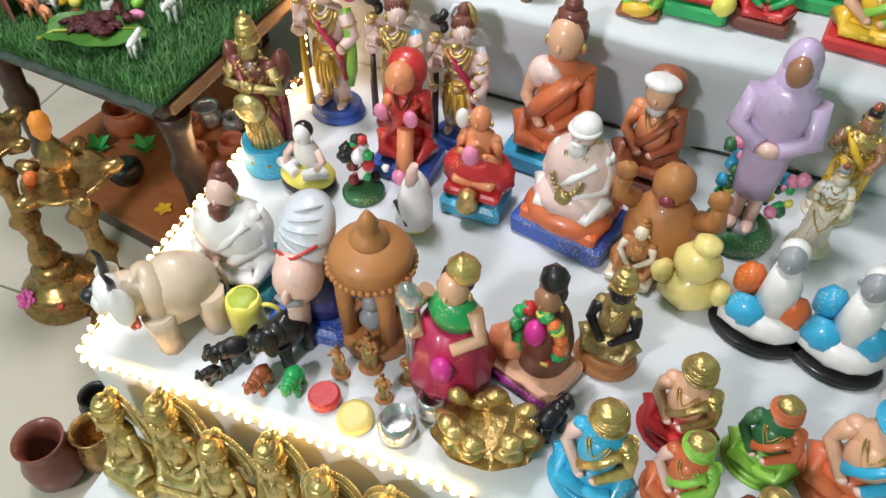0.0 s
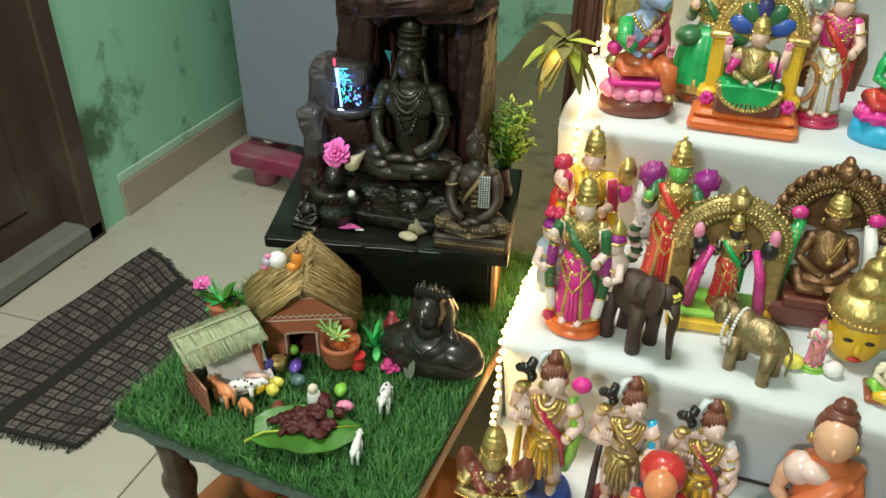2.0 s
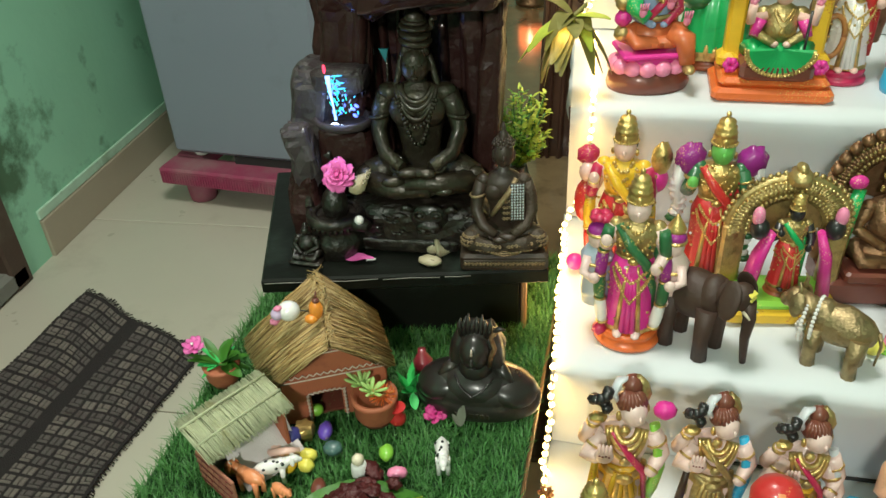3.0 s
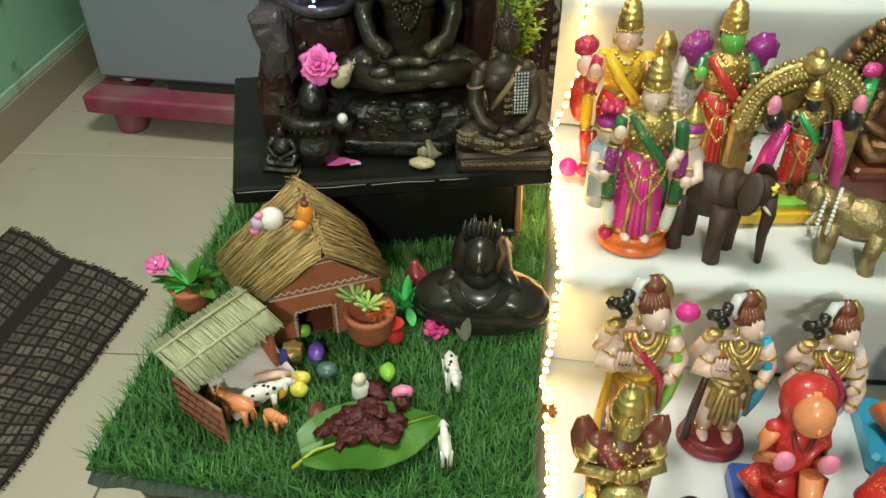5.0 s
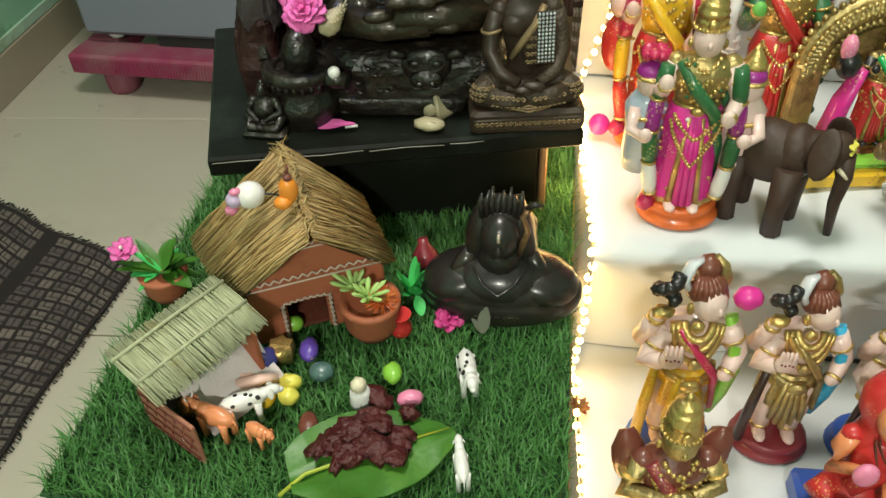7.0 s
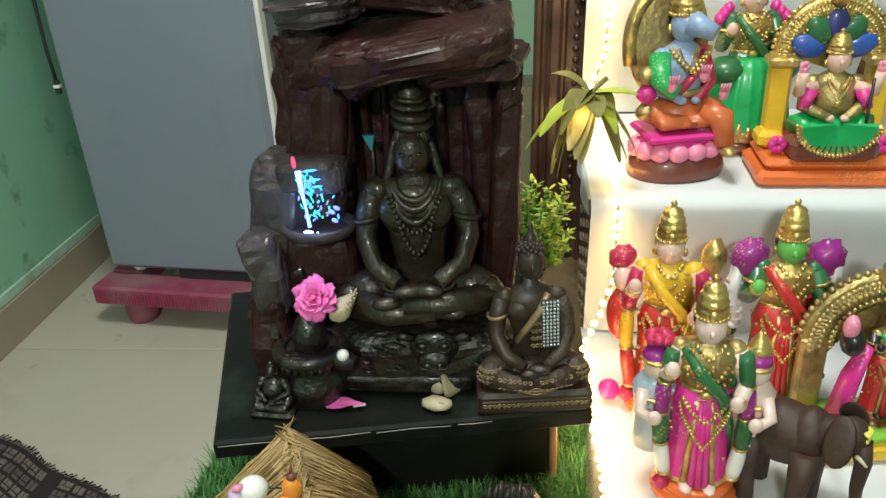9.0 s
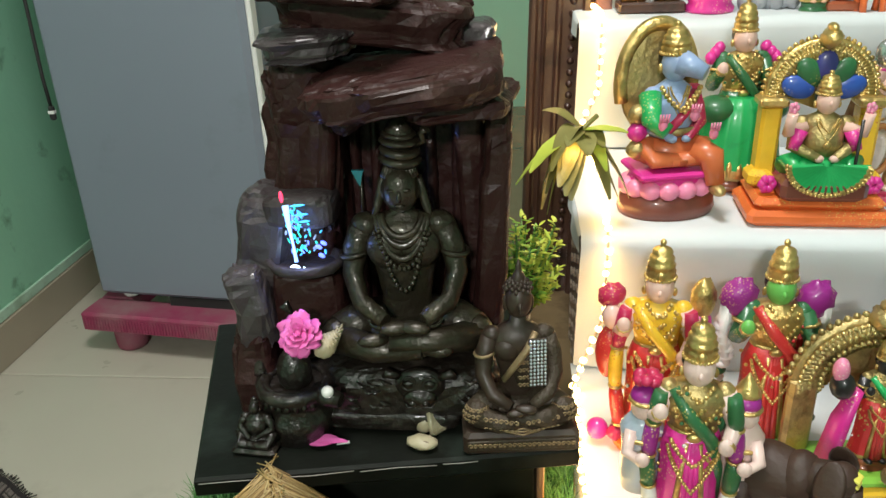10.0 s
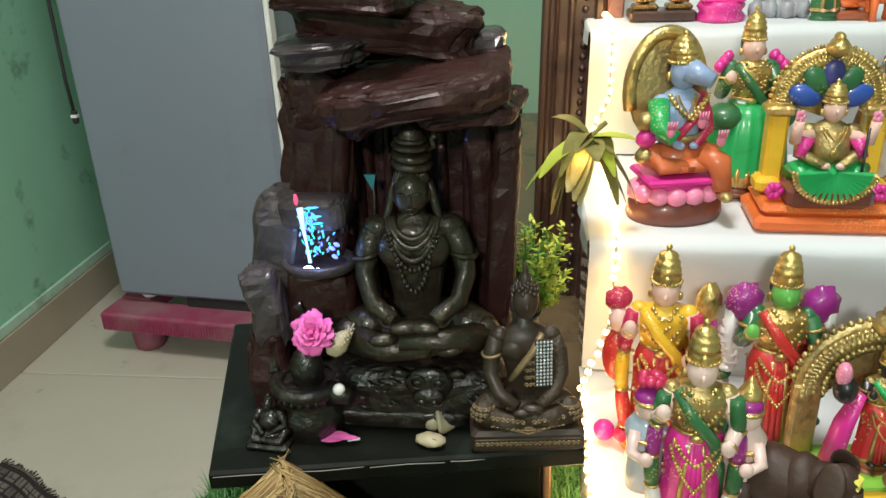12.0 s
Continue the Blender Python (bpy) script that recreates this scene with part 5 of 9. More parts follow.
for k in range(2):
    c.beads([(0.02 + 0.012 * k, 0.026 * math.cos(a), 0.058 + 0.03 * math.sin(a) - 0.004 * k) for a in [i * 0.3927 for i in range(17)]], 0.0028, "white")
c.beads([(0.03, -0.02, 0.06), (0.045, -0.026, 0.02), (0.04, -0.03, 0.004)], 0.0028, "white")
doll(c, "gilded bull figure wearing strings of white pearls", -0.172, 1.0, Z2, 152, "bull figure", "gilded_bull")
c = standing(0.09, "skin_pink", "pink", "white", "lime", 0.2, hat="bun", hair="magenta", drape="pink")
c.ell((-0.026, -0.01, 0.012), (0.014, 0.012, 0.012), "lemon")
c.ell((0.025, -0.01, 0.012), (0.014, 0.012, 0.012), "white")
doll(c, "small pink painted doll with a magenta headdress", -0.085, 1.03, Z2, 0, group=g)
c = Clay()
c.ell((0, 0, 0.042), (0.037, 0.034, 0.044), "yellow", n=18, k=12)
c.ell((0, -0.034, 0.04), (0.006, 0.008, 0.011), "yellow", n=8, k=6)
c.ell((0, -0.034, 0.022), (0.01, 0.004, 0.0035), "red", n=8, k=4)
for s in (-1, 1):
    c.ell((s * 0.013, -0.0315, 0.05), (0.0075, 0.003, 0.003), "black", n=8, k=4)
    c.ell((s * 0.036, 0, 0.04), (0.006, 0.01, 0.016), "yellow", n=8, k=6)
c.ell((0, 0.012, 0.05), (0.039, 0.03, 0.042), "black", n=14, k=8)
c.lathe((0, 0, 0.072), [(0.041, 0), (0.044, 0.008), (0.045, 0.018), (0.041, 0.03), (0.032, 0.037), (0.024, 0.04), (0.0275, 0.046), (0.026, 0.056), (0.02, 0.066), (0.0125, 0.071), (0.0165, 0.076), (0.014, 0.085), (0.0065, 0.092), (0.009, 0.099), (0.001, 0.112)], "gold", n=32, pleat=0.03, count=16)
c.beads([(0.044 * math.cos(a), 0.044 * math.sin(a), 0.08) for a in [i * 0.2618 for i in range(25)]], 0.0035, "gold")
doll(c, "yellow clay face with a tiered gold crown", -0.034, 1.07, Z2, -3, "mask", "crowned_face")
c = seated(0.2, 0.13, "skin_brown", "purple", "grey", 0.12, hat="crown", hair="black", top="antique_gold", shawl="magenta")
for s in (-1, 1):
    c.ell((s * 0.055, 0.02, 0.125), (0.02, 0.014, 0.04), "pink", turn=(0, s * 18, 0))
    c.ell((s * 0.062, -0.01, 0.05), (0.024, 0.02, 0.03), "purple", lump=0.2)
doll(c, "seated goddess doll with gold crown between pink lotuses", 0.072, 1.165, Z2, -6, group=g)
c = seated(0.135, 0.088, "white", "red", "green", 0.16, hat="bun", hair="orange", top="white", shawl="pink")
c.ell((-0.036, -0.02, 0.05), (0.015, 0.02, 0.03), "yellow", lump=0.25)
c.ell((-0.034, -0.03, 0.08), (0.011, 0.012, 0.013), "yellow", lump=0.2)
c.ell((0.036, -0.028, 0.03), (0.016, 0.014, 0.016), "lemon", lump=0.2)
doll(c, "bright seated elephant-headed doll with a yellow animal", 0.08, 1.03, Z2, -4, group=g)
c = seated(0.078, 0.058, "skin_pink", "lime", "rust", 0.12, hat="crown", top="cream")
c.ell((0, -0.02, 0.014), (0.022, 0.01, 0.01), "yellow", lump=0.3)
doll(c, "tiny seated doll on a green and yellow base", 0.006, 0.997, Z2, -4, group=g)
doll(seated(0.095, 0.075, "skin_brown", "red", "brown", 0.2, hat="bun", top="green"), "small seated doll in red on a dark round base", 0.168, 1.022, Z2, -6, group=g)
doll(standing(0.125, "skin_peach", "cyan", "red", "rust", 0.2, drape="orange"), "small standing doll in blue and red", 0.142, 1.13, Z2, 0, group=g)
doll(seated(0.15, 0.09, "skin_peach", "pink", "green", 0.14, hat="crown", top="magenta"), "seated doll in pink with gold crown", 0.225, 1.11, Z2, -4, group=g)
doll(standing(0.2, "skin_pink", "red", "gold", "green", 0.16, drape="crimson"), "standing doll in a red sari with gold crown", 0.31, 1.13, Z2, -4, group=g)
doll(seated(0.13, 0.1, "skin_peach", "yellow", "red", 0.15, hat="turban", shawl="lime"), "seated doll in yellow with a green turban", 0.3, 1.02, Z2, -8, group=g)
doll(standing(0.21, "skin_pink", "magenta", "yellow", "blue", 0.15, drape="green"), "standing doll in magenta with yellow blouse", 0.41, 1.12, Z2, 0, group=g)
doll(seated(0.12, 0.09, "skin_brown", "orange", "maroon", 0.15, hat="bun"), "seated doll in an orange robe", 0.42, 1.01, Z2, -6, group=g)
doll(standing(0.2, "skin_peach", "green", "red", "rust", 0.15, drape="gold"), "standing doll in a green skirt", 0.53, 1.1, Z2, 0, group=g)

# third step
g = "dolls on the upper step"
c = Clay()
c.lathe((0, 0, 0), [(0.06, 0), (0.063, 0.008), (0.06, 0.024), (0.053, 0.03)], "brown", n=28, sy=0.72)
for i in range(14):
    a = i / 14 * 2 * math.pi
    c.ell((0.05 * math.cos(a), 0.035 * math.sin(a), 0.037), (0.014, 0.013, 0.012), "pink_plain", n=10, k=7)
    c.ell((0.056 * math.cos(a), 0.0395 * math.sin(a), 0.037), (0.008, 0.007, 0.008), "white", n=8, k=5)
c.lathe((0, 0, 0.036), [(0.047, 0), (0.052, 0.01), (0.044, 0.024)], "magenta", n=24, sy=0.72)
c.join(seated(0.175, 0.098, "blue_face", "saffron", "magenta", 0.05, hat="crown", hair="black", top="blue_face", shawl="crimson"), Matrix.Translation((0, 0, 0.052)))
c.tube([(0.004, -0.006, 0.188), (0.014, -0.016, 0.184), (0.026, -0.026, 0.178)], [0.017, 0.0125, 0.0095], "blue_face", n=12)
c.tube([(-0.03, 0.0, 0.15), (-0.034, -0.02, 0.125), (-0.018, -0.034, 0.112)], [0.014, 0.013, 0.01], "green", n=10)
for px_, pz_ in ((0.012, 0.132), (-0.026, 0.122), (0.038, 0.108)):
    c.ell((px_, -0.037, pz_), (0.006, 0.004, 0.008), "pink", n=10, k=7)
    for k in range(4):
        c.tube([(px_ - 0.0045 + 0.003 * k, -0.0395, pz_ + 0.004), (px_ - 0.0055 + 0.0037 * k, -0.041, pz_ + 0.014)], [0.0017, 0.0011], "pink", n=5)
c.tube([(0.022, -0.02, 0.085), (0.04, -0.034, 0.078), (0.044, -0.042, 0.045)], [0.018, 0.016, 0.011], "saffron", n=10)
c.ell((0.044, -0.05, 0.04), (0.009, 0.015, 0.007), "antique_gold")
garland(c, 0, -0.02, 0.165, 0.024, 0.03, "gold", 0.0032, 0.01)
c.ring((0, 0.0, 0.108), 0.03, 0.005, "antique_gold", sy=0.75)
c.tube(arc((-0.012, 0.03, 0.16), 0.046, 0.07, -20, 200, 22), 0.009, "gold", n=8)
c.ell((-0.012, 0.034, 0.16), (0.046, 0.008, 0.07), "antique_gold", n=16, k=10)
for k in range(3):
    c.ell((-0.045, -0.005, 0.085 + 0.022 * k), (0.013, 0.012, 0.012), ("antique_gold", "magenta", "antique_gold")[k], lump=0.2)
doll(c, "seated doll with a blue horse head on a pink lotus", -0.392, 1.36, Z3, 12, group=g)
c = standing(0.25, "skin_pink", "dark_green", "gold", "rust", 0.17, drape="dark_green", hat="crown", sleeves="dark_green")
c.lathe((0, -0.012, 0.022), [(0.056, 0), (0.058, 0.008), (0.057, 0.014), (0.05, 0.06), (0.044, 0.09), (0.03, 0.105)], "green_plain", n=56, pleat=0.05, count=18, sy=0.72, mats=["gold", "gold", "green_plain", "green_plain", "green_plain"])
for s in (-1, 1):
    c.ell((s * 0.034, -0.02, 0.112), (0.026, 0.026, 0.018), "dark_green_plain", n=14, k=8)
c.tube([(0.05, -0.028, 0.14), (0.056, -0.03, 0.175)], [0.005, 0.013], "antique_gold", n=8)
for s in (-1, 1):
    for k in range(3):
        c.ell((s * (0.03 + 0.006 * k), 0.004 - 0.003 * k, 0.186 - 0.006 * k), (0.0075, 0.008, 0.0085), "magenta", n=10, k=7, lump=0.2, seed=k)
for i in range(12):
    a = math.pi * (1 + (i + 0.5) / 12)
    c.ell((0.046 * math.cos(a), -0.01 + 0.04 * math.sin(a), 0.034), (0.006, 0.005, 0.014), "gold", n=6, k=5)
doll(c, "standing doll in a green sari with tall gold crown", -0.29, 1.455, Z3, 4, group=g)
c = Clay()
for k, (w, h0, h1) in enumerate(((0.165, 0, 0.02), (0.15, 0.02, 0.034))):
    c.box((0, 0, (h0 + h1) / 2), (w, w * 0.62, h1 - h0), "orange", bevel=0.006)
for s in (-1, 1):
    c.box((s * 0.056, 0.018, 0.085), (0.024, 0.03, 0.1), "yellow", bevel=0.004)
    c.box((s * 0.062, 0.012, 0.045), (0.03, 0.04, 0.022), "yellow", bevel=0.006)
    c.box((s * 0.056, 0.016, 0.139), (0.034, 0.036, 0.012), "gold", bevel=0.003)
    for k in range(6):
        c.ell((s * 0.06 + 0.006 * math.cos(1.05 * k), -0.03, 0.048 + 0.006 * math.sin(1.05 * k)), (0.0055, 0.005, 0.006), "magenta", n=8, k=6, lump=0.3, seed=k)
halo(c, 0, 0.025, 0.145, 0.06, 0.062, "gold", bead="pale_gold")
for i, m_ in enumerate(("blue", "dark_green", "navy", "dark_green", "blue")):
    a = math.pi * (0.1 + 0.2 * i)
    c.ell((0.03 * math.cos(a), 0.014, 0.145 + 0.034 * math.sin(a)), (0.014, 0.006, 0.02), m_, turn=(0, 90 - math.degrees(a), 0))
c.join(seated(0.14, 0.095, "skin_pink", "green_plain", "maroon", 0.14, hat="crown", hair="black", top="antique_gold"), Matrix.Translation((0, -0.012, 0.034)))
c.box((0, -0.03, 0.046), (0.098, 0.046, 0.026), "brown", bevel=0.006)
fan = [[(0.046 * q * math.cos(a), -0.05 - 0.004 * q + 0.0022 * math.cos(i * math.pi) * q, 0.079 + 0.036 * q * math.sin(a)) for i, a in enumerate([math.pi * (1 + j / 36) for j in range(37)])] for q in (0.1, 0.4, 0.7, 0.9, 1.0)]
c.rings(fan, "green_plain", closed=False, cap=False, mats=["green_plain", "green_plain", "green_plain", "gold"])
c.rings([[(x_, y_ + 0.004, z_) for x_, y_, z_ in r_] for r_ in fan], "green_plain", closed=False, cap=False)
c.beads([(0.047 * math.cos(a), -0.054, 0.079 + 0.037 * math.sin(a)) for a in [math.pi * (1 + i / 16) for i in range(17)]], 0.0024, "gold")
for s in (-1, 1):
    c.tube([(s * 0.022, -0.012, 0.115), (s * 0.042, -0.02, 0.11), (s * 0.042, -0.03, 0.135)], [0.008, 0.0075, 0.006], "skin_pink", n=8)
    for k in range(5):
        c.ell((s * 0.042 + 0.0035 * math.cos(1.257 * k), -0.03, 0.141 + 0.0035 * math.sin(1.257 * k)), (0.003, 0.0025, 0.004), "pink", n=8, k=6)
    c.tube([(s * 0.028, -0.02, 0.112), (s * 0.036, -0.026, 0.09)], [0.009, 0.006], "magenta", n=8)
c.tube([(0.03, -0.045, 0.035), (0.032, -0.04, 0.13)], 0.002, "black", n=5)
doll(c, "seated doll in green on an orange throne with gold arch", -0.22, 1.345, Z3, -3, group=g)
c = standing(0.235, "skin_pink", "white", "magenta", "crimson", 0.15, drape="red", arms="bless")
c.ell((-0.035, -0.02, 0.19), (0.016, 0.01, 0.018), "steel", n=12)
c.tube(arc((-0.03, -0.03, 0.075), 0.016, 0.03, 0, 360, 20), 0.004, "clay_tan", n=6)
c.lathe((0, 0.03, 0.05), [(0.05, 0), (0.056, 0.05), (0.04, 0.12)], "bronze", n=16, sy=0.3)
doll(c, "standing doll in white and magenta with a silver disc", -0.108, 1.395, Z3, -3, group=g)
c = Clay()
c.lathe((0, 0, 0), [(0.05, 0), (0.053, 0.01), (0.05, 0.03), (0.044, 0.034)], "cyan", n=24, sy=0.75)
for i in range(12):
    a = i / 12 * 2 * math.pi
    c.ell((0.038 * math.cos(a), 0.028 * math.sin(a), 0.042), (0.014, 0.012, 0.014), "magenta", n=8, k=6)
c.join(seated(0.16, 0.09, "skin_pink", "red", "magenta", 0.05, hat="crown", top="green", shawl="crimson"), Matrix.Translation((0, 0, 0.04)))
doll(c, "seated doll in red on a purple lotus and blue base", -0.012, 1.35, Z3, -4, group=g)
doll(beast(0.055, 0.05, "black", ear=0.5, fat=1.1), "small black animal figure", 0.047, 1.318, Z3, 200, "animal figure", "small_animal")
doll(seated(0.12, 0.07, "antique_gold", "antique_gold", "antique_gold", 0.15, hat="crown", hair=None), "small seated gilded figure", 0.098, 1.325, Z3, -6, group=g, name="gilded_figure")
doll(standing(0.2, "skin_peach", "red", "gold", "maroon", 0.16, drape="green"), "standing doll in red with green drape", 0.04, 1.46, Z3, -3, group=g)
doll(standing(0.22, "skin_pink", "pink", "red", "brown", 0.15, drape="gold"), "standing doll in pink with gold crown", 0.19, 1.41, Z3, -4, group=g)
doll(seated(0.18, 0.11, "skin_peach", "orange", "red", 0.14, hat="crown"), "seated doll in orange with gold crown", 0.31, 1.38, Z3, -4, group=g)
doll(standing(0.22, "skin_pink", "green", "magenta", "orange", 0.15, drape="yellow"), "standing doll in green with magenta blouse", 0.43, 1.4, Z3, 0, group=g)

# fourth step
g = "dolls on the top step"
c = Clay()
c.box((0, 0, 0.008), (0.1, 0.06, 0.016), "carved_wood", bevel=0.003)
for s in (-1, 1):
    c.join(seated(0.085, 0.04, "brass", "brass", "brass", 0.1, hat="crown", hair=None), Matrix.Translation((s * 0.026, 0, 0.016)))
doll(c, "pair of small brass figures on a dark wooden plate", -0.378, 1.68, Z4, 0, group=g, name="brass_plaque")
c = Clay().lathe((0, 0, 0), [(0.034, 0), (0.036, 0.006), (0.03, 0.014), (0.035, 0.022), (0.03, 0.03)], "magenta", n=22, pleat=0.05, count=10)
c.join(seated(0.12, 0.062, "gold", "gold", "magenta", 0.05, hat="crown", hair=None), Matrix.Translation((0, 0, 0.028)))
doll(c, "small gold figure on a pink lotus base", -0.292, 1.66, Z4, 0, group=g)
c = Clay()
for i in range(7):
    c.ell((-0.034 + 0.0115 * i, 0.006 * (i % 2), 0.013), (0.012, 0.014, 0.015), "grey", lump=0.35, seed=i, n=8, k=6)
for i in range(4):
    c.join(standing(0.075, "grey", "grey", "white", "grey", 0.12, hat="bun", hair="grey", hem="grey", sash="grey"), Matrix.Translation((-0.026 + 0.018 * i, 0.01, 0.016)))
doll(c, "group of small grey figures on grey rocks", -0.205, 1.665, Z4, 0, group=g)
doll(standing(0.16, "skin_peach", "dark_green", "green", "dark_green", 0.12, hat="bun"), "small standing doll in dark green", -0.15, 1.63, Z4, 0, group=g)
doll(seated(0.12, 0.055, "skin_peach", "orange", "rust", 0.12, hat="bun"), "small seated doll in orange", -0.108, 1.64, Z4, -4, group=g)
c = beast(0.07, 0.06, "orange", ear=0.3)
doll(c, "small orange animal figure", -0.082, 1.615, Z4, 190, "animal figure", "small_animal")
doll(standing(0.19, "skin_pink", "red", "gold", "blue", 0.14, drape="green"), "standing doll in red with gold crown", 0.0, 1.66, Z4, 0, group=g)
doll(seated(0.15, 0.09, "skin_pink", "magenta", "rust", 0.14, hat="crown"), "seated doll in bright magenta", 0.1, 1.66, Z4, 0, group=g)
doll(standing(0.19, "skin_peach", "yellow", "red", "brown", 0.14, drape="crimson"), "small standing doll in yellow", 0.2, 1.66, Z4, 0, group=g)

# first step, back rows
g = "dolls on the lowest step"


def sage(H, base, skirt, drape, staff, flower=None, extra_arms=False, sash="gold", turn=26):
    """A standing four-armed doll with piled-up hair, its face turned aside, facing south."""
    c = Clay()
    u, S = H, "skin_pale"
    round_base(c, 0.165 * u, 0.085 * u, base)
    for s in (-1, 1):
        c.tube([(s * 0.05 * u, -0.005 * u, 0.42 * u), (s * 0.062 * u, -0.018 * u, 0.26 * u), (s * 0.058 * u, -0.006 * u, 0.1 * u)], [0.062 * u, 0.05 * u, 0.034 * u], S, n=12)
        c.ell((s * 0.06 * u, -0.045 * u, 0.1 * u), (0.03 * u, 0.055 * u, 0.022 * u), S, n=10, k=6)
        c.ring((s * 0.058 * u, -0.006 * u, 0.135 * u), 0.036 * u, 0.009 * u, "gold", n=14)
    c.lathe((0, 0, 0.3 * u), [(0.105 * u, 0), (0.118 * u, 0.015 * u), (0.115 * u, 0.08 * u), (0.105 * u, 0.15 * u), (0.09 * u, 0.2 * u)], skirt, n=40, pleat=0.05, count=11, sy=0.75, mats=["gold", skirt, skirt, skirt])
    for k in range(5):
        q = -0.05 + 0.025 * k
        c.tube([(q * 0.6 * u, -0.075 * u, 0.48 * u), (q * u, -0.098 * u, 0.36 * u), (q * 1.2 * u, -0.09 * u, (0.2 + 0.03 * abs(k - 2)) * u)], [0.012 * u, 0.016 * u, 0.012 * u], sash if k % 2 else skirt, n=7)
    c.tube([(0.09 * u * math.sin(a), -0.078 * u * math.cos(a) + 0.004 * u, (0.49 - 0.03 * math.cos(a)) * u) for a in [-1.6 + 0.2 * i for i in range(17)]], 0.02 * u, sash, n=8)
    c.ell((0.01 * u, -0.092 * u, 0.455 * u), (0.04 * u, 0.02 * u, 0.03 * u), sash, lump=0.25)
    c.lathe((0, 0, 0.48 * u), [(0.084 * u, 0), (0.086 * u, 0.05 * u), (0.104 * u, 0.12 * u), (0.122 * u, 0.19 * u), (0.1 * u, 0.235 * u), (0.04 * u, 0.255 * u), (0.036 * u, 0.29 * u)], S, n=22, sy=0.66)
    for k, (w_, d_) in enumerate(((0.05, 0.05), (0.07, 0.1), (0.085, 0.16))):
        c.tube([(w_ * u * math.sin(a), (-0.035 - 0.05 * math.cos(a)) * u, (0.74 - d_ * math.cos(a)) * u) for a in [-1.5 + 0.25 * i for i in range(13)]], (0.016 - 0.002 * k) * u, "gold", n=7)
    c.ell((0.004 * u, -0.1 * u, 0.58 * u), (0.026 * u, 0.014 * u, 0.026 * u), "antique_gold", lump=0.2)
    # raised arm with a dark lump, open palm in front, drape on the other side
    arms = [((-0.11, 0.0, 0.7), (-0.18, -0.02, 0.64), (-0.145, -0.05, 0.77)), ((-0.1, -0.02, 0.68), (-0.165, -0.075, 0.56), (-0.095, -0.125, 0.63)), ((0.11, 0.0, 0.7), (0.165, -0.02, 0.58), (0.12, -0.09, 0.53))]
    if extra_arms:
        arms += [((-0.1, 0.0, 0.66), (-0.17, -0.04, 0.52), (-0.14, -0.1, 0.45)), ((0.1, 0.0, 0.66), (0.17, -0.05, 0.5), (0.13, -0.11, 0.44))]
    for sh, el, ha in arms:
        sh, el, ha = [tuple(q * u for q in v) for v in (sh, el, ha)]
        c.tube([sh, tuple((a + b) / 2 for a, b in zip(sh, el)), el, tuple((a + b) / 2 for a, b in zip(el, ha)), ha], [0.045 * u, 0.045 * u, 0.037 * u, 0.034 * u, 0.026 * u], S, n=10)
        bangle(c, ha, el, 0.034 * u)
        bangle(c, tuple(a + 0.45 * (b - a) for a, b in zip(sh, el)), el, 0.05 * u)
        c.ell(ha, (0.03 * u, 0.024 * u, 0.034 * u), S, n=10, k=6)
    c.ell((-0.092 * u, -0.142 * u, 0.65 * u), (0.043 * u, 0.017 * u, 0.05 * u), S, n=12, k=8)
    for k in range(4):
        c.ell(((-0.115 + 0.016 * k) * u, -0.148 * u, 0.695 * u), (0.0095 * u, 0.012 * u, 0.03 * u), S, n=6, k=5)
    for k in range(4):
        c.ell(((-0.112 + 0.014 * k) * u, -0.16 * u, (0.662 - 0.004 * (k % 2)) * u), (0.005 * u, 0.003 * u, 0.005 * u), "maroon_plain", n=6, k=4)
    c.tube([(0.12 * u, 0.01 * u, 0.73 * u), (0.15 * u, -0.035 * u, 0.62 * u), (0.16 * u, -0.04 * u, 0.5 * u), (0.14 * u, -0.03 * u, 0.36 * u), (0.12 * u, -0.02 * u, 0.24 * u)], [0.026 * u, 0.032 * u, 0.03 * u, 0.034 * u, 0.02 * u], drape, n=9, flat=0.7)
    c.tube([(-0.06 * u, -0.06 * u, 0.72 * u), (0.02 * u, -0.1 * u, 0.62 * u), (0.09 * u, -0.07 * u, 0.5 * u), (0.11 * u, -0.05 * u, 0.3 * u)], [0.014 * u, 0.02 * u, 0.022 * u, 0.016 * u], "crimson" if drape != "cyan" else "antique_gold", n=8, flat=0.7)
    # head, turned, under piled hair with a gold comb
    h = Clay()
    h.ell((0, -0.012 * u, 0), (0.06 * u, 0.064 * u, 0.074 * u), S, n=18, k=12)
    h.ell((0, -0.074 * u, -0.008 * u), (0.009 * u, 0.013 * u, 0.017 * u), S, n=8, k=6)
    h.ell((0, 0.012 * u, 0.034 * u), (0.068 * u, 0.068 * u, 0.055 * u), "hair_brown", n=18, k=10)
    for k in range(9):
        a = -1.3 + 0.325 * k
        h.tube([(0.062 * u * math.sin(a), (0.01 - 0.062 * math.cos(a)) * u, 0.03 * u), (0.05 * u * math.sin(a), (0.012 - 0.05 * math.cos(a)) * u, 0.072 * u), (0.024 * u * math.sin(a), (0.02 - 0.024 * math.cos(a)) * u, 0.1 * u)], [0.013 * u, 0.014 * u, 0.01 * u], "hair_brown", n=6)
    h.ell((0.012 * u, 0.024 * u, 0.115 * u), (0.044 * u, 0.042 * u, 0.05 * u), "hair_brown", n=14, k=9, lump=0.15)
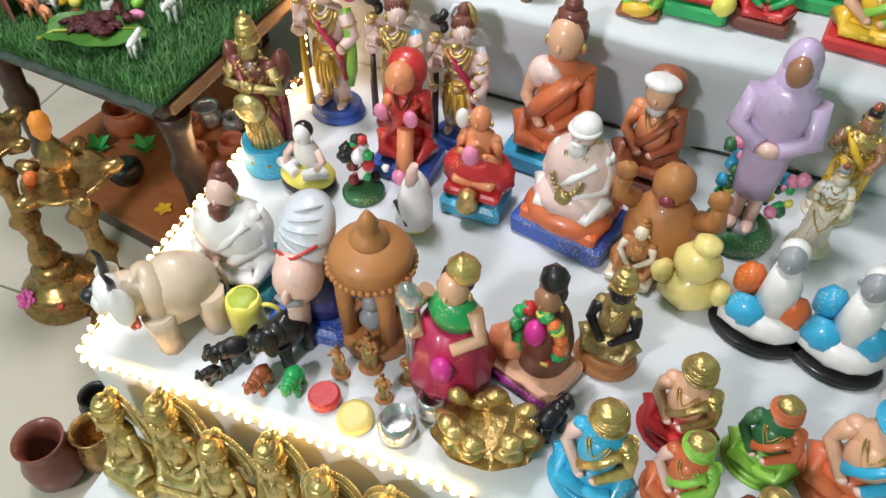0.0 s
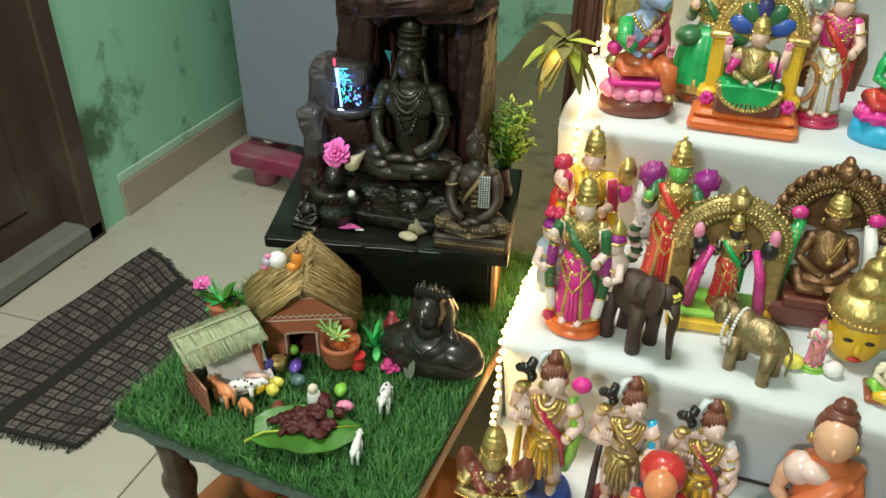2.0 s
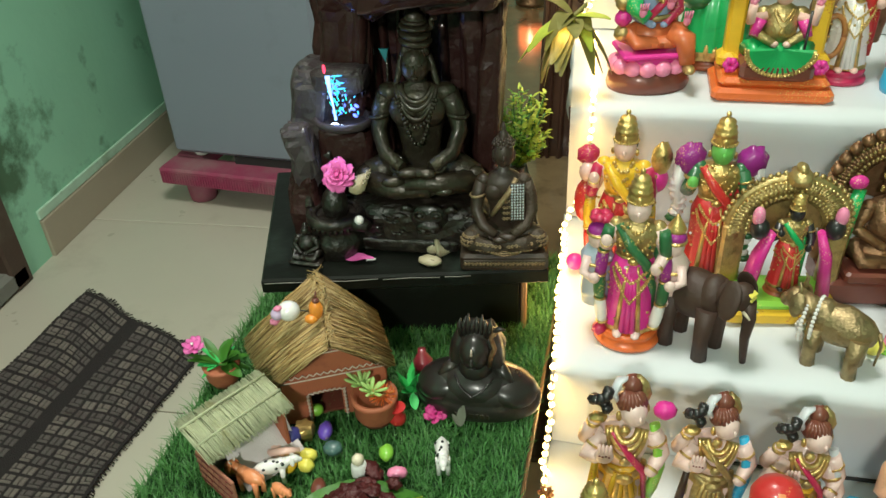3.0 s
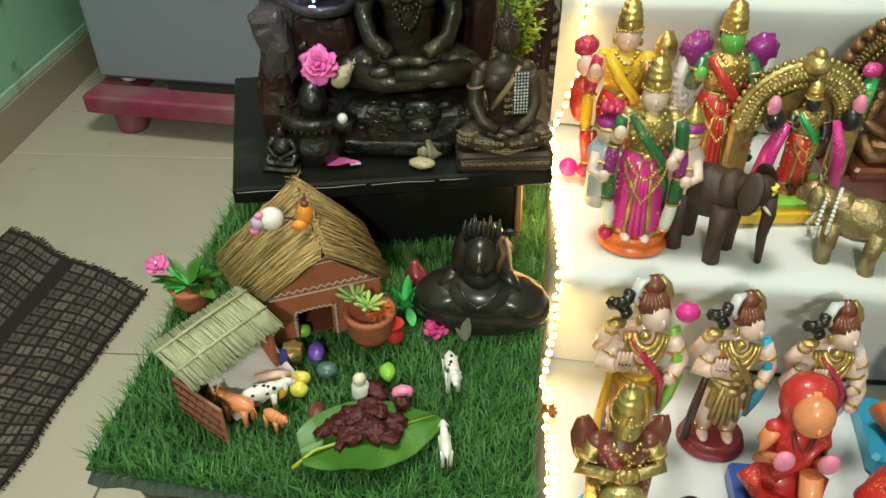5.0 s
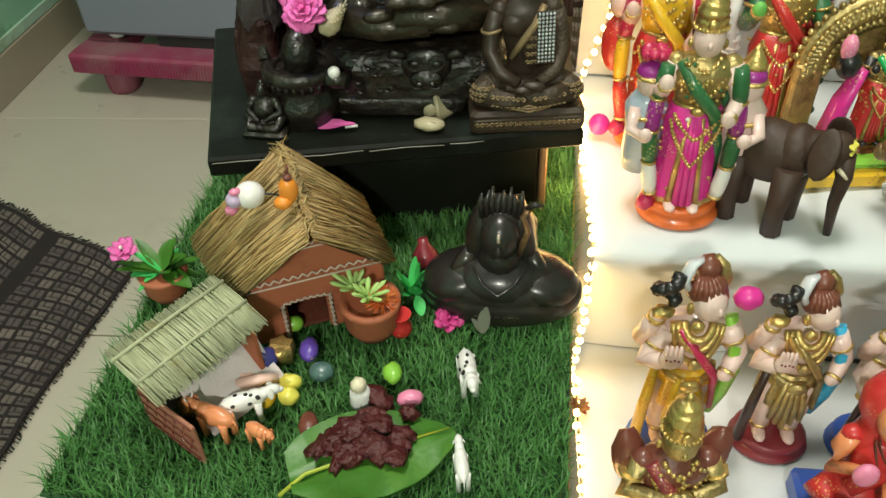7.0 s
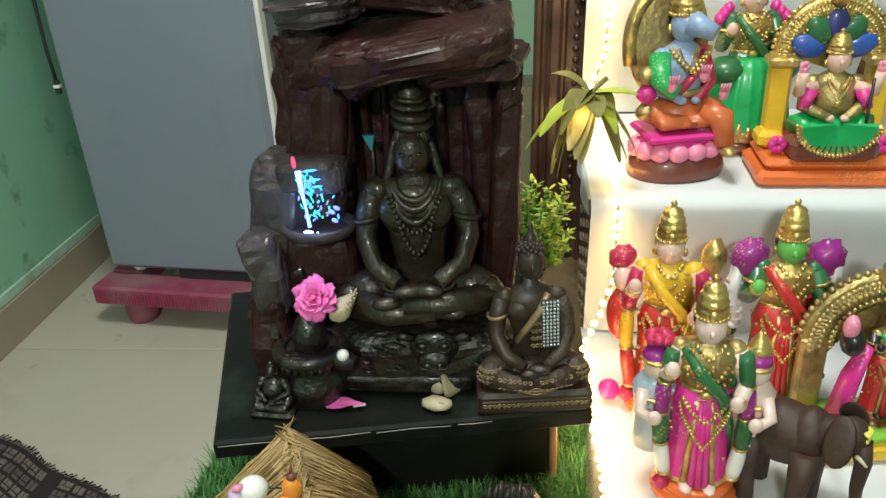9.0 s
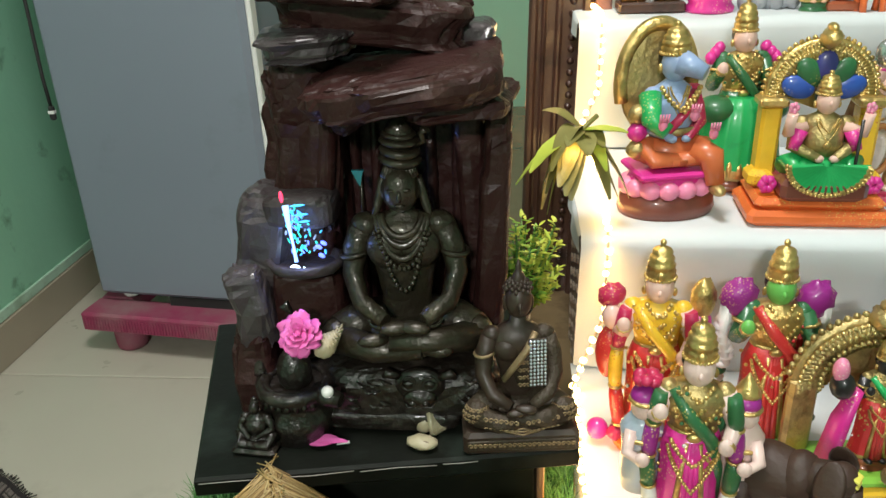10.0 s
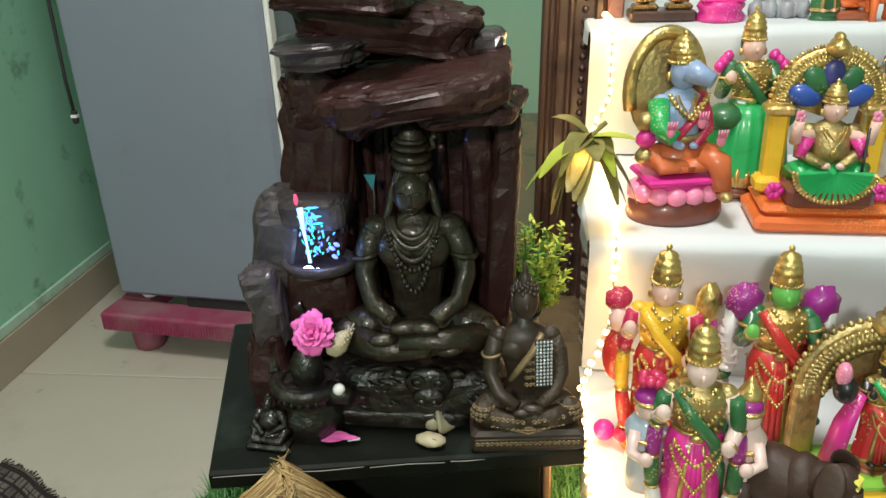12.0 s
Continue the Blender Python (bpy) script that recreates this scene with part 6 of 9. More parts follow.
    h.tube([(0.06 * u, 0.01 * u, 0.02 * u), (0.066 * u, 0.0, 0.07 * u), (0.055 * u, 0.005 * u, 0.12 * u), (0.03 * u, 0.01 * u, 0.165 * u)], [0.018 * u, 0.024 * u, 0.022 * u, 0.01 * u], "antique_gold", n=9)
    h.ell((0.062 * u, -0.012 * u, 0.0), (0.016 * u, 0.016 * u, 0.026 * u), "antique_gold", n=8, k=6)
    h.ell((-0.064 * u, 0.0, -0.02 * u), (0.014 * u, 0.014 * u, 0.026 * u), "gold", n=8, k=6)
    h.tube([(-0.05 * u, 0.03 * u, 0.03 * u), (-0.075 * u, 0.035 * u, 0.085 * u), (-0.045 * u, 0.035 * u, 0.14 * u), (-0.005 * u, 0.03 * u, 0.15 * u)], [0.02 * u, 0.03 * u, 0.028 * u, 0.012 * u], "turban_white", n=9, flat=0.6)
    c.join(h, Matrix.Translation((0.015 * u, -0.02 * u, 0.83 * u)) @ pose(0, 0, 0, -8, 0, turn))
    for k in range(9):
        a = k * 0.8
        c.ell((-0.125 * u + 0.03 * u * math.cos(a), -0.03 * u + 0.02 * u * math.sin(a), (0.83 + 0.012 * k) * u), (0.028 * u, 0.026 * u, 0.026 * u), "black", n=8, k=6, lump=0.4, seed=k)
    c.ell((-0.13 * u, -0.05 * u, 0.79 * u), (0.04 * u, 0.03 * u, 0.024 * u), "gold", lump=0.3)
    c.ell((-0.012 * u, -0.085 * u, 0.755 * u), (0.024 * u, 0.018 * u, 0.026 * u), "gold", lump=0.25)
    if flower:
        c.ell((0.155 * u, -0.005 * u, 0.83 * u), (0.05 * u, 0.04 * u, 0.045 * u), flower, n=14, k=9, lump=0.12)
    c.tube([(-0.15 * u, -0.06 * u, 0.07 * u), (-0.14 * u, -0.075 * u, 0.32 * u), (-0.125 * u, -0.085 * u, 0.55 * u)], [0.024 * u, 0.022 * u, 0.016 * u], staff, n=9)
    return c


doll(sage(0.262, "blue", "yellow", "lime", "yellow", flower="magenta_plain"), "painted doll with piled hair and yellow staff on a blue base", -0.418, 0.868, Z1, -2, group=g)
doll(sage(0.24, "maroon", "antique_gold", "cyan", "dark_wood", sash="antique_gold", turn=34), "painted doll with piled hair and blue drape on a maroon base", -0.312, 0.875, Z1, -4, group=g)
doll(sage(0.235, "blue", "yellow", "turban_white", "dark_wood", extra_arms=True, turn=20), "pale painted doll with many arms on a blue base", -0.213, 0.87, Z1, 0, group=g)
# gold winged bearer
c = standing(0.255, "antique_gold", "gold", "brown", "cyan", 0.16, hat="crown", hair="black", garlands=None, hem="antique_gold", sash="antique_gold", arms="fold", drape="maroon")
c.lathe((0, 0, 0), [(0.04, 0), (0.042, 0.008), (0.036, 0.018), (0.04, 0.045), (0.038, 0.05)], "cyan", n=24)
for s in (-1, 1):
    c.ell((s * 0.034, 0.012, 0.165), (0.014, 0.012, 0.034), "brown", turn=(0, s * 8, 0), lump=0.2)
c.ell((0, -0.03, 0.125), (0.024, 0.012, 0.024), "pale_gold")
doll(c, "gold winged figure on a bright blue round base", -0.457, 0.722, Z1, 4, group=g)
c = Clay()
c.ell((0, 0, 0.01), (0.042, 0.032, 0.012), "black", n=20)
c.ell((0, 0, 0.024), (0.042, 0.032, 0.016), "lemon", n=20)
c.ell((0, 0.006, 0.058), (0.02, 0.016, 0.026), "white")
for s in (-1, 1):
    c.tube([(s * 0.012, 0, 0.04), (s * 0.032, -0.008, 0.042), (s * 0.005, -0.022, 0.04)], [0.011, 0.011, 0.008], "white", n=8)
    c.tube([(s * 0.018, 0.004, 0.07), (s * 0.028, -0.002, 0.055), (s * 0.024, -0.014, 0.046)], 0.006, "skin_pink", n=6)
head(c, 0, 0.002, 0.094, 0.015, "white", "black")
doll(c, "white baby doll seated on a yellow and black cushion", -0.383, 0.697, Z1, 0, "baby doll", group=g)
c = seated(0.215, 0.092, "skin_orange", "red", "blue", 0.14, hat="hood", shawl="red", arms="up", chain="brown", hair=None)
for s in (-1, 1):
    c.ell((s * 0.022, -0.034, 0.122), (0.011, 0.007, 0.014), "pink")
c.tube([(0.012, -0.03, 0.1), (0.016, -0.045, 0.06), (0.012, -0.048, 0.03)], [0.012, 0.012, 0.011], "skin_orange", n=8)
c.ell((0.012, -0.056, 0.032), (0.012, 0.01, 0.014), "pink")
doll(c, "red hooded holy man seated on a blue base", -0.262, 0.783, Z1, -2, group=g)
c = Clay().box((0, -0.005, 0.014), (0.088, 0.07, 0.028), "cyan", bevel=0.006)
c.ell((0, 0.004, 0.06), (0.052, 0.034, 0.042), "red", lump=0.18, seed=4, n=16, k=10)
c.join(seated(0.15, 0.08, "skin_orange", "skin_orange", "red", 0.1, hat="none", hair=None, chain=None, arms="up"), Matrix.Translation((0, 0, 0.032)))
c.ell((0, -0.034, 0.115), (0.012, 0.01, 0.016), "pink")
c.lathe((0.0, -0.042, 0.028), [(0.015, 0), (0.016, 0.008), (0.011, 0.02), (0.013, 0.026), (0.004, 0.032)], "gold", n=14)
c.ell((-0.026, 0.005, 0.14), (0.01, 0.008, 0.016), "white")
doll(c, "orange saint doll seated on a red cloth and cyan base", -0.143, 0.748, Z1, -2, group=g)
c = seated(0.262, 0.125, "skin_peach", "saffron", "cyan", 0.12, hat="bun", hair="brown", top="saffron", shawl="saffron", chain=None)
c.ell((-0.026, 0.0, 0.148), (0.021, 0.0205, 0.024), "skin_pale", n=16, k=10)
c.ell((-0.012, -0.008, 0.155), (0.022, 0.016, 0.016), "skin_pale", n=16, k=10)
c.tube([(0.034, 0.016, 0.165), (0.012, -0.02, 0.15), (-0.014, -0.029, 0.118), (-0.034, -0.02, 0.085)], [0.014, 0.016, 0.014, 0.012], "saffron", n=10, flat=0.6)
doll(c, "seated saint doll in rust-orange robe with hair bun", -0.07, 0.875, Z1, -8, group=g)
c = seated(0.2, 0.105, "skin_peach", "rust", "brown", 0.1, hat="hood", shawl="rust", beard="white", hair=None, chain="antique_gold", top="skin_orange")
c.ell((0, -0.015, 0.176), (0.026, 0.02, 0.01), "white")
doll(c, "white-bearded saint doll in a brown hood", 0.068, 0.885, Z1, -10, group=g)
c = Clay().box((0, 0, 0.017), (0.135, 0.1, 0.034), "blue", bevel=0.006)
c.ell((0, -0.012, 0.048), (0.062, 0.046, 0.024), "saffron", n=20, k=8)
c.join(seated(0.178, 0.112, "skin_pale", "white", "orange", 0.12, hat="band", shawl="white", beard="white", hair="white", top="white", chain="antique_gold"), Matrix.Translation((0, 0, 0.03)))
c.ell((0, 0.008, 0.105), (0.05, 0.036, 0.056), "skin_pale", n=18, k=12, lump=0.08)
c.ell((0, -0.004, 0.07), (0.054, 0.042, 0.03), "skin_pale", n=18, k=10, lump=0.12)
c.beads([(0.02 * math.sin(a), -0.034, 0.125 - 0.03 * math.cos(a)) for a in [-1.4 + i * 0.2 for i in range(15)]], 0.004, "antique_gold")
c.ell((0, -0.035, 0.088), (0.012, 0.008, 0.012), "antique_gold", lump=0.2)
doll(c, "white-clad bearded saint doll on a dark blue seat", -0.008, 0.742, Z1, -14, group=g)
c = Clay()
c.lathe((0, 0, 0), [(0.04, 0), (0.045, 0.01), (0.05, 0.05), (0.045, 0.085), (0.03, 0.105), (0.018, 0.115)], "clay_tan", n=20, sy=0.8)
c.ell((0, -0.006, 0.14), (0.026, 0.024, 0.03), "clay_tan", lump=0.12)
c.ell((0, -0.03, 0.13), (0.01, 0.006, 0.008), "maroon")
for s in (-1, 1):
    c.tube([(s * 0.04, 0, 0.09), (s * 0.062, -0.005, 0.1), (s * 0.058, -0.012, 0.135)], [0.014, 0.013, 0.01], "clay_tan", n=8)
    c.ell((s * 0.057, -0.014, 0.145), (0.014, 0.008, 0.014), "clay_tan", lump=0.3)
    c.ell((s * 0.03, -0.03, 0.02), (0.022, 0.026, 0.018), "clay_tan")
doll(c, "tan clay laughing figure with raised arms", 0.112, 0.73, Z1, -8, "clay figure", "clay_figure")
c = Clay()
c.lathe((0, 0, 0), [(0.058, 0), (0.06, 0.012), (0.056, 0.03), (0.04, 0.042)], "dark_green", n=24, sy=0.85)
c.ell((0.0, -0.01, 0.04), (0.032, 0.026, 0.012), "grey", lump=0.2)
rs = random.Random(8)
for i in range(46):
    a = rs.uniform(0.15, math.pi - 0.15)
    r_ = rs.uniform(0.03, 0.06)
    c.ell((r_ * math.cos(a) * 1.15, 0.012 + 0.03 * math.sin(a), rs.uniform(0.045, 0.16 if abs(math.cos(a)) > 0.4 else 0.1)), rs.uniform(0.007, 0.012), rs.choice(("green", "dark_green", "cyan", "lemon", "pink", "dark_green")), n=7, k=5, lump=0.3, seed=i)
for s in (-1, 1):
    c.tube([(s * 0.012, -0.008, 0.05), (s * 0.013, -0.004, 0.12)], [0.011, 0.012], "skin_pink", n=8)
    c.ell((s * 0.013, -0.02, 0.05), (0.01, 0.018, 0.008), "skin_pink")
c.lathe((0, 0, 0.1), [(0.03, 0), (0.034, 0.04), (0.036, 0.1), (0.045, 0.15), (0.04, 0.18), (0.016, 0.2)], "lavender", n=24, pleat=0.04, count=9, sy=0.75)
for s in (-1, 1):
    c.tube([(s * 0.042, 0, 0.27), (s * 0.055, -0.006, 0.215), (s * 0.012, -0.035, 0.205)], [0.018, 0.018, 0.013], "lavender", n=8)
c.ell((0, -0.037, 0.203), (0.018, 0.011, 0.012), "skin_pink")
c.ell((0, 0.006, 0.318), (0.027, 0.026, 0.034), "lavender")
c.lathe((0, 0.008, 0.27), [(0.036, 0), (0.03, 0.02), (0.026, 0.045)], "lavender", n=16)
c.ell((0, -0.012, 0.315), (0.018, 0.017, 0.024), "skin_brown")
c = c.moved(Matrix.Diagonal((0.8, 0.82, 0.88, 1)))
doll(c, "standing doll in a lavender robe on a flowery green base", 0.208, 0.805, Z1, -8, group=g)
c = Clay()
c.ell((0, 0, 0.03), (0.04, 0.032, 0.034), "soft_yellow", lump=0.2)
c.ell((0, -0.002, 0.075), (0.03, 0.026, 0.03), "soft_yellow", lump=0.15, seed=3)
c.ell((0.004, 0, 0.105), (0.018, 0.017, 0.014), "soft_yellow", lump=0.15, seed=5)
for s in (-1, 1):
    c.ell((s * 0.036, -0.012, 0.05), (0.014, 0.016, 0.016), "soft_yellow", lump=0.2, seed=s)
doll(c, "plain pale yellow clay figure", 0.163, 0.672, Z1, -10, "clay figure", "clay_figure")


def blue_group(label, x, y, rz, a="orange", b="cyan"):
    c = Clay()
    c.lathe((0, 0, 0), [(0.058, 0), (0.06, 0.006), (0.057, 0.012)], "black", n=24, sy=0.7)
    c.ell((0, 0, 0.03), (0.054, 0.036, 0.026), "white", lump=0.2)
    c.ell((-0.02, -0.015, 0.045), (0.024, 0.02, 0.022), b, lump=0.25, seed=2)
    c.ell((0.028, 0, 0.05), (0.02, 0.018, 0.03), a, lump=0.2)
    c.tube([(0.005, 0.005, 0.04), (0.006, 0, 0.09), (0.002, -0.004, 0.12)], [0.024, 0.022, 0.015], "white", n=10)
    head(c, 0.002, -0.004, 0.138, 0.018, "grey", "white")
    c.ell((-0.03, 0.012, 0.07), (0.018, 0.016, 0.026), a, lump=0.2)
    doll(c, label, x, y, Z1, rz, group=g)


blue_group("white and blue figure group on a black oval base", 0.252, 0.655, -10)
blue_group("blue and white figure group on a dark oval base", 0.34, 0.645, -20, "cyan", "cyan")
doll(standing(0.2, "skin_brown", "yellow", "gold", "cream", 0.17, hat="bun", drape="yellow"), "standing doll in golden yellow on a cream base", 0.325, 0.9, Z1, -10, group=g)
doll(standing(0.16, "cream", "cream", "white", "cream", 0.18, hat="bun", hair="grey", hem="cream", sash="white"), "small plain cream-coloured standing figure", 0.303, 0.82, Z1, 0, group=g)
doll(standing(0.17, "grey", "white", "grey", "white", 0.17, hat="bun", hair="black", sash="white", hem="grey"), "grey and white standing doll", 0.42, 0.8, Z1, -10, group=g)

# first step, front rows
kiosk = thing("clay_shrine", None, "brown clay shrine with a domed roof on pillars", "clay shrine", (-0.183, 0.49, Z1))
part("base", Clay().lathe((0, 0, 0), [(0.046, 0), (0.048, 0.012), (0.046, 0.026), (0.04, 0.03)], "clay_tan", n=28), kiosk)
for k in range(4):
    a = math.radians(45 + 90 * k)
    part("pillar", Clay().tube([(0.035 * math.cos(a), 0.035 * math.sin(a), 0.02), (0.037 * math.cos(a), 0.037 * math.sin(a), 0.08), (0.034 * math.cos(a), 0.034 * math.sin(a), 0.13)], [0.0105, 0.0095, 0.012], "clay_tan", n=12), kiosk)
c = Clay().lathe((0, 0, 0.122), [(0.034, 0), (0.047, 0.006), (0.05, 0.014), (0.046, 0.02), (0.048, 0.026), (0.043, 0.036), (0.03, 0.045), (0.02, 0.05)], "clay_tan", n=32)
c.beads([(0.049 * math.cos(i * 0.262), 0.049 * math.sin(i * 0.262), 0.136) for i in range(25)], 0.0042, "clay_tan")
part("roof", c, kiosk)
part("finial", Clay().lathe((0, 0, 0.168), [(0.021, 0), (0.022, 0.006), (0.013, 0.014), (0.009, 0.02), (0.012, 0.027), (0.008, 0.036), (0.002, 0.046)], "clay_tan", n=20), kiosk)
part("idol", Clay().ell((0, -0.012, 0.046), (0.017, 0.014, 0.02), "grey", lump=0.2).ell((0, -0.013, 0.074), (0.011, 0.01, 0.013), "grey"), kiosk, "grey lump inside the shrine")
c = Clay()
c.ell((0, -0.002, 0.026), (0.026, 0.022, 0.026), "lemon")
c.lathe((0, 0, 0.02), [(0.026, 0), (0.024, 0.04), (0.017, 0.07), (0.008, 0.085)], "white", n=16, lean=(0.05, 0))
c.tube([(0.0, -0.006, 0.09), (0.004, -0.01, 0.115), (0.008, -0.01, 0.13)], [0.009, 0.008, 0.005], "skin_pink", n=8)
c.tube([(-0.02, -0.01, 0.06), (0.0, -0.024, 0.03)], [0.006, 0.003], "black", n=6)
doll(c, "white and yellow small figure", -0.207, 0.668, Z1, 0, "figure", "small_figure", g)
c = Clay().lathe((0, 0, 0), [(0.03, 0), (0.031, 0.008), (0.026, 0.014)], "dark_green", n=18)
rs = random.Random(12)
for i in range(26):
    c.ell((rs.gauss(0, 0.011), rs.gauss(0, 0.008), rs.uniform(0.018, 0.11)), rs.uniform(0.006, 0.011), rs.choice(("black", "red", "white", "bronze", "green", "maroon")), n=7, k=5, lump=0.3, seed=i)
doll(c, "small dark crowded figure group on a green base", -0.302, 0.708, Z1, 0, "figure", "small_figure", g)
# large-headed bust with a turban
c = Clay()
c.box((0, 0.0, 0.014), (0.1, 0.075, 0.028), "blue", bevel=0.006)
c.lathe((0, 0.01, 0.024), [(0.044, 0), (0.046, 0.03), (0.04, 0.055), (0.022, 0.075)], "navy", n=22, sy=0.75)
c.tube([(-0.004, -0.034, 0.098), (0.0, -0.036, 0.066), (0.002, -0.038, 0.034)], [0.012, 0.016, 0.012], "skin_pale", n=10, flat=0.5)
c.ell((0, -0.022, 0.112), (0.029, 0.033, 0.036), "skin_pink", n=18, k=12)
c.ell((0, -0.056, 0.112), (0.0055, 0.008, 0.01), "skin_pink", n=8)
c.tube([(-0.016, -0.05, 0.1), (0, -0.057, 0.103), (0.016, -0.05, 0.1)], [0.004, 0.006, 0.004], "grey", n=8)
for s_ in (-1, 1):
    c.ell((s_ * 0.03, -0.006, 0.112), (0.005, 0.008, 0.011), "skin_pink", n=8)
c.lathe((0, 0.0, 0.125), [(0.029, 0), (0.032, 0.01), (0.033, 0.026), (0.031, 0.04), (0.024, 0.052), (0.012, 0.059), (0.002, 0.061)], "turban_white", n=24, lean=(0, 0.55))
for k in range(5):
    c.ring((0, 0.006 + 0.005 * k, 0.136 + 0.009 * k), 0.031 - 0.0008 * k * k, 0.0022, "turban_white", turn=(-24 - 3 * k, 26 - 13 * k, 0), n=24)
c.tube([(-0.028, -0.016, 0.138), (0, -0.03, 0.146), (0.026, -0.014, 0.16)], 0.0022, "red", n=6)
doll(c, "large-headed bust with a white turban and dark coat", -0.263, 0.482, Z1, 4, "bust", "turbaned_bust", g)
c = seated(0.19, 0.118, "skin_pink", "white", "teal", 0.14, hat="bun", hair="brown", top="white", shawl="white", beard="brown", chain=None)
c.ell((0, 0.006, 0.085), (0.052, 0.036, 0.05), "white", n=18, k=12, lump=0.08)
doll(c, "bearded doll in white robe on a teal base", -0.385, 0.512, Z1, 6, group=g)
c = beast(0.14, 0.115, "cow_cream", "white", ear=0.45, horns="black", fat=1.55, legs=0.62)
c.ring((0.045, 0, 0.07), 0.026, 0.004, "red", turn=(0, 90, 0))
c.ell((0.075, -0.012, 0.098), (0.014, 0.012, 0.012), "black")
c.beads([(0.05, 0.026 * math.cos(a), 0.07 + 0.026 * math.sin(a)) for a in [i * 0.524 for i in range(13)]], 0.004, "red")
doll(c, "cream cow figure with a red collar", -0.418, 0.415, Z1, -128, "cow figure", "cow_figure")
c = Clay().lathe((0, 0, 0), [(0.022, 0), (0.022, 0.05), (0.02, 0.062)], "lemon", n=18)
c.ring((0.026, 0, 0.034), 0.015, 0.003, "lemon", turn=(90, 0, 0))
c.ell((0, 0, 0.06), (0.018, 0.018, 0.006), "leaf_yellow", lump=0.3)
doll(c, "small yellow-green cup with a handle", -0.334, 0.44, Z1, 20, "cup", "small_cup")
c = beast(0.08, 0.07, "black", ear=0.6, fat=1.3, legs=0.7)
doll(c, "glossy black elephant figure", -0.275, 0.425, Z1, -110, "elephant figure", "black_elephant")
c = beast(0.055, 0.048, "black", ear=0.5, fat=1.2, legs=0.7)
doll(c, "small glossy black elephant figure", -0.329, 0.388, Z1, -125, "elephant figure", "black_elephant")
doll(beast(0.03, 0.028, "black", ear=0.5, fat=1.2, legs=0.7), "tiny black elephant figure", -0.34, 0.358, Z1, -120, "elephant figure", "black_elephant")
doll(beast(0.045, 0.04, "rust", ear=0.4, fat=1.1, legs=0.7), "small brown animal figure", -0.28, 0.368, Z1, -90, "animal figure", "small_animal")
doll(beast(0.045, 0.042, "green", ear=0.3, fat=1.1, legs=0.6), "small green animal figure", -0.243, 0.38, Z1, -80, "animal figure", "small_animal")
c = Clay().lathe((0, 0, 0), [(0.017, 0), (0.019, 0.004), (0.019, 0.012), (0.016, 0.016)], "red", n=18)
doll(c, "small round red box", -0.203, 0.38, Z1, 0, "box", "small_box")
for i, (dx, dy, h_) in enumerate(((-0.05, 0.0, 0.06), (-0.02, 0.02, 0.075), (0.012, -0.014, 0.055), (0.03, 0.02, 0.062))):
    c = standing(h_, "clay_tan", "antique_gold", "clay_tan", "clay_tan", 0.2, hat="bun", hair="brown", hem="antique_gold", sash="clay_tan")
    doll(c, "tiny tan and gold standing figure", -0.152 + dx, 0.42 + dy, Z1, -10 + 14 * i, "figure", "small_figure", "tiny tan figures")
c = Clay().lathe((0, 0, 0), [(0.02, 0), (0.022, 0.006), (0.02, 0.014), (0.014, 0.017)], "soft_yellow", n=18)
doll(c, "small round yellow pot lid", -0.159, 0.368, Z1, 0, "pot", "small_pot")
for dx, dy, r_ in ((0, 0, 0.02), (0.026, 0.038, 0.016)):
    c = Clay().lathe((0, 0, 0), [(r_, 0), (r_ * 1.1, 0.01), (r_ * 1.1, 0.026), (r_ * 0.9, 0.036), (r_ * 0.85, 0.036), (r_ * 0.8, 0.012)], "steel", n=18)
    doll(c, "small shiny steel pot", -0.108 + dx, 0.37 + dy, Z1, 0, "pot", "steel_pot", "small steel pots")
# lady with red skirt and the group with flowers
c = Clay().lathe((0, 0, 0), [(0.046, 0), (0.048, 0.012), (0.042, 0.02)], "brown", n=22)
c.lathe((0, 0, 0.02), [(0.045, 0), (0.05, 0.02), (0.04, 0.07), (0.028, 0.1)], "crimson", n=36, pleat=0.04, count=12)
c.lathe((0.004, 0, 0.11), [(0.024, 0), (0.03, 0.03), (0.016, 0.05)], "green", n=16, sy=0.75)
head(c, 0.006, -0.004, 0.178, 0.02, "skin_peach", "black")
c.ell((0.012, 0.004, 0.2), (0.018, 0.016, 0.02), "gold", lump=0.2)
for s in (-1, 1):
    c.tube([(s * 0.028, 0, 0.15), (s * 0.042, -0.01, 0.12), (s * 0.02, -0.035, 0.115)], [0.01, 0.009, 0.007], "skin_peach", n=8)
c.tube([(-0.03, -0.03, 0.06), (-0.034, -0.032, 0.16)], 0.008, "steel", n=8)
c.ell((-0.032, -0.03, 0.165), (0.016, 0.01, 0.024), "steel", lump=0.3)
c.ell((0.012, -0.04, 0.08), (0.014, 0.01, 0.02), "magenta")
doll(c, "lady doll in a wide crimson skirt playing an instrument", -0.078, 0.458, Z1, -10, group=g)
c = Clay().box((0, 0, 0.012), (0.11, 0.07, 0.024), "skin_peach", bevel=0.006)
c.tube([(-0.055, -0.035, 0.006), (0.055, -0.035, 0.006)], 0.006, "purple", n=6)
c.ell((-0.025, -0.012, 0.045), (0.026, 0.02, 0.024), "skin_orange", lump=0.2)
c.lathe((0.012, 0.008, 0.024), [(0.03, 0), (0.032, 0.04), (0.024, 0.08), (0.014, 0.1)], "brown", n=18)
head(c, 0.012, 0.0, 0.142, 0.018, "skin_brown", "black")
c.ell((0.012, 0.006, 0.168), (0.016, 0.014, 0.02), "black", lump=0.2)
rs = random.Random(31)
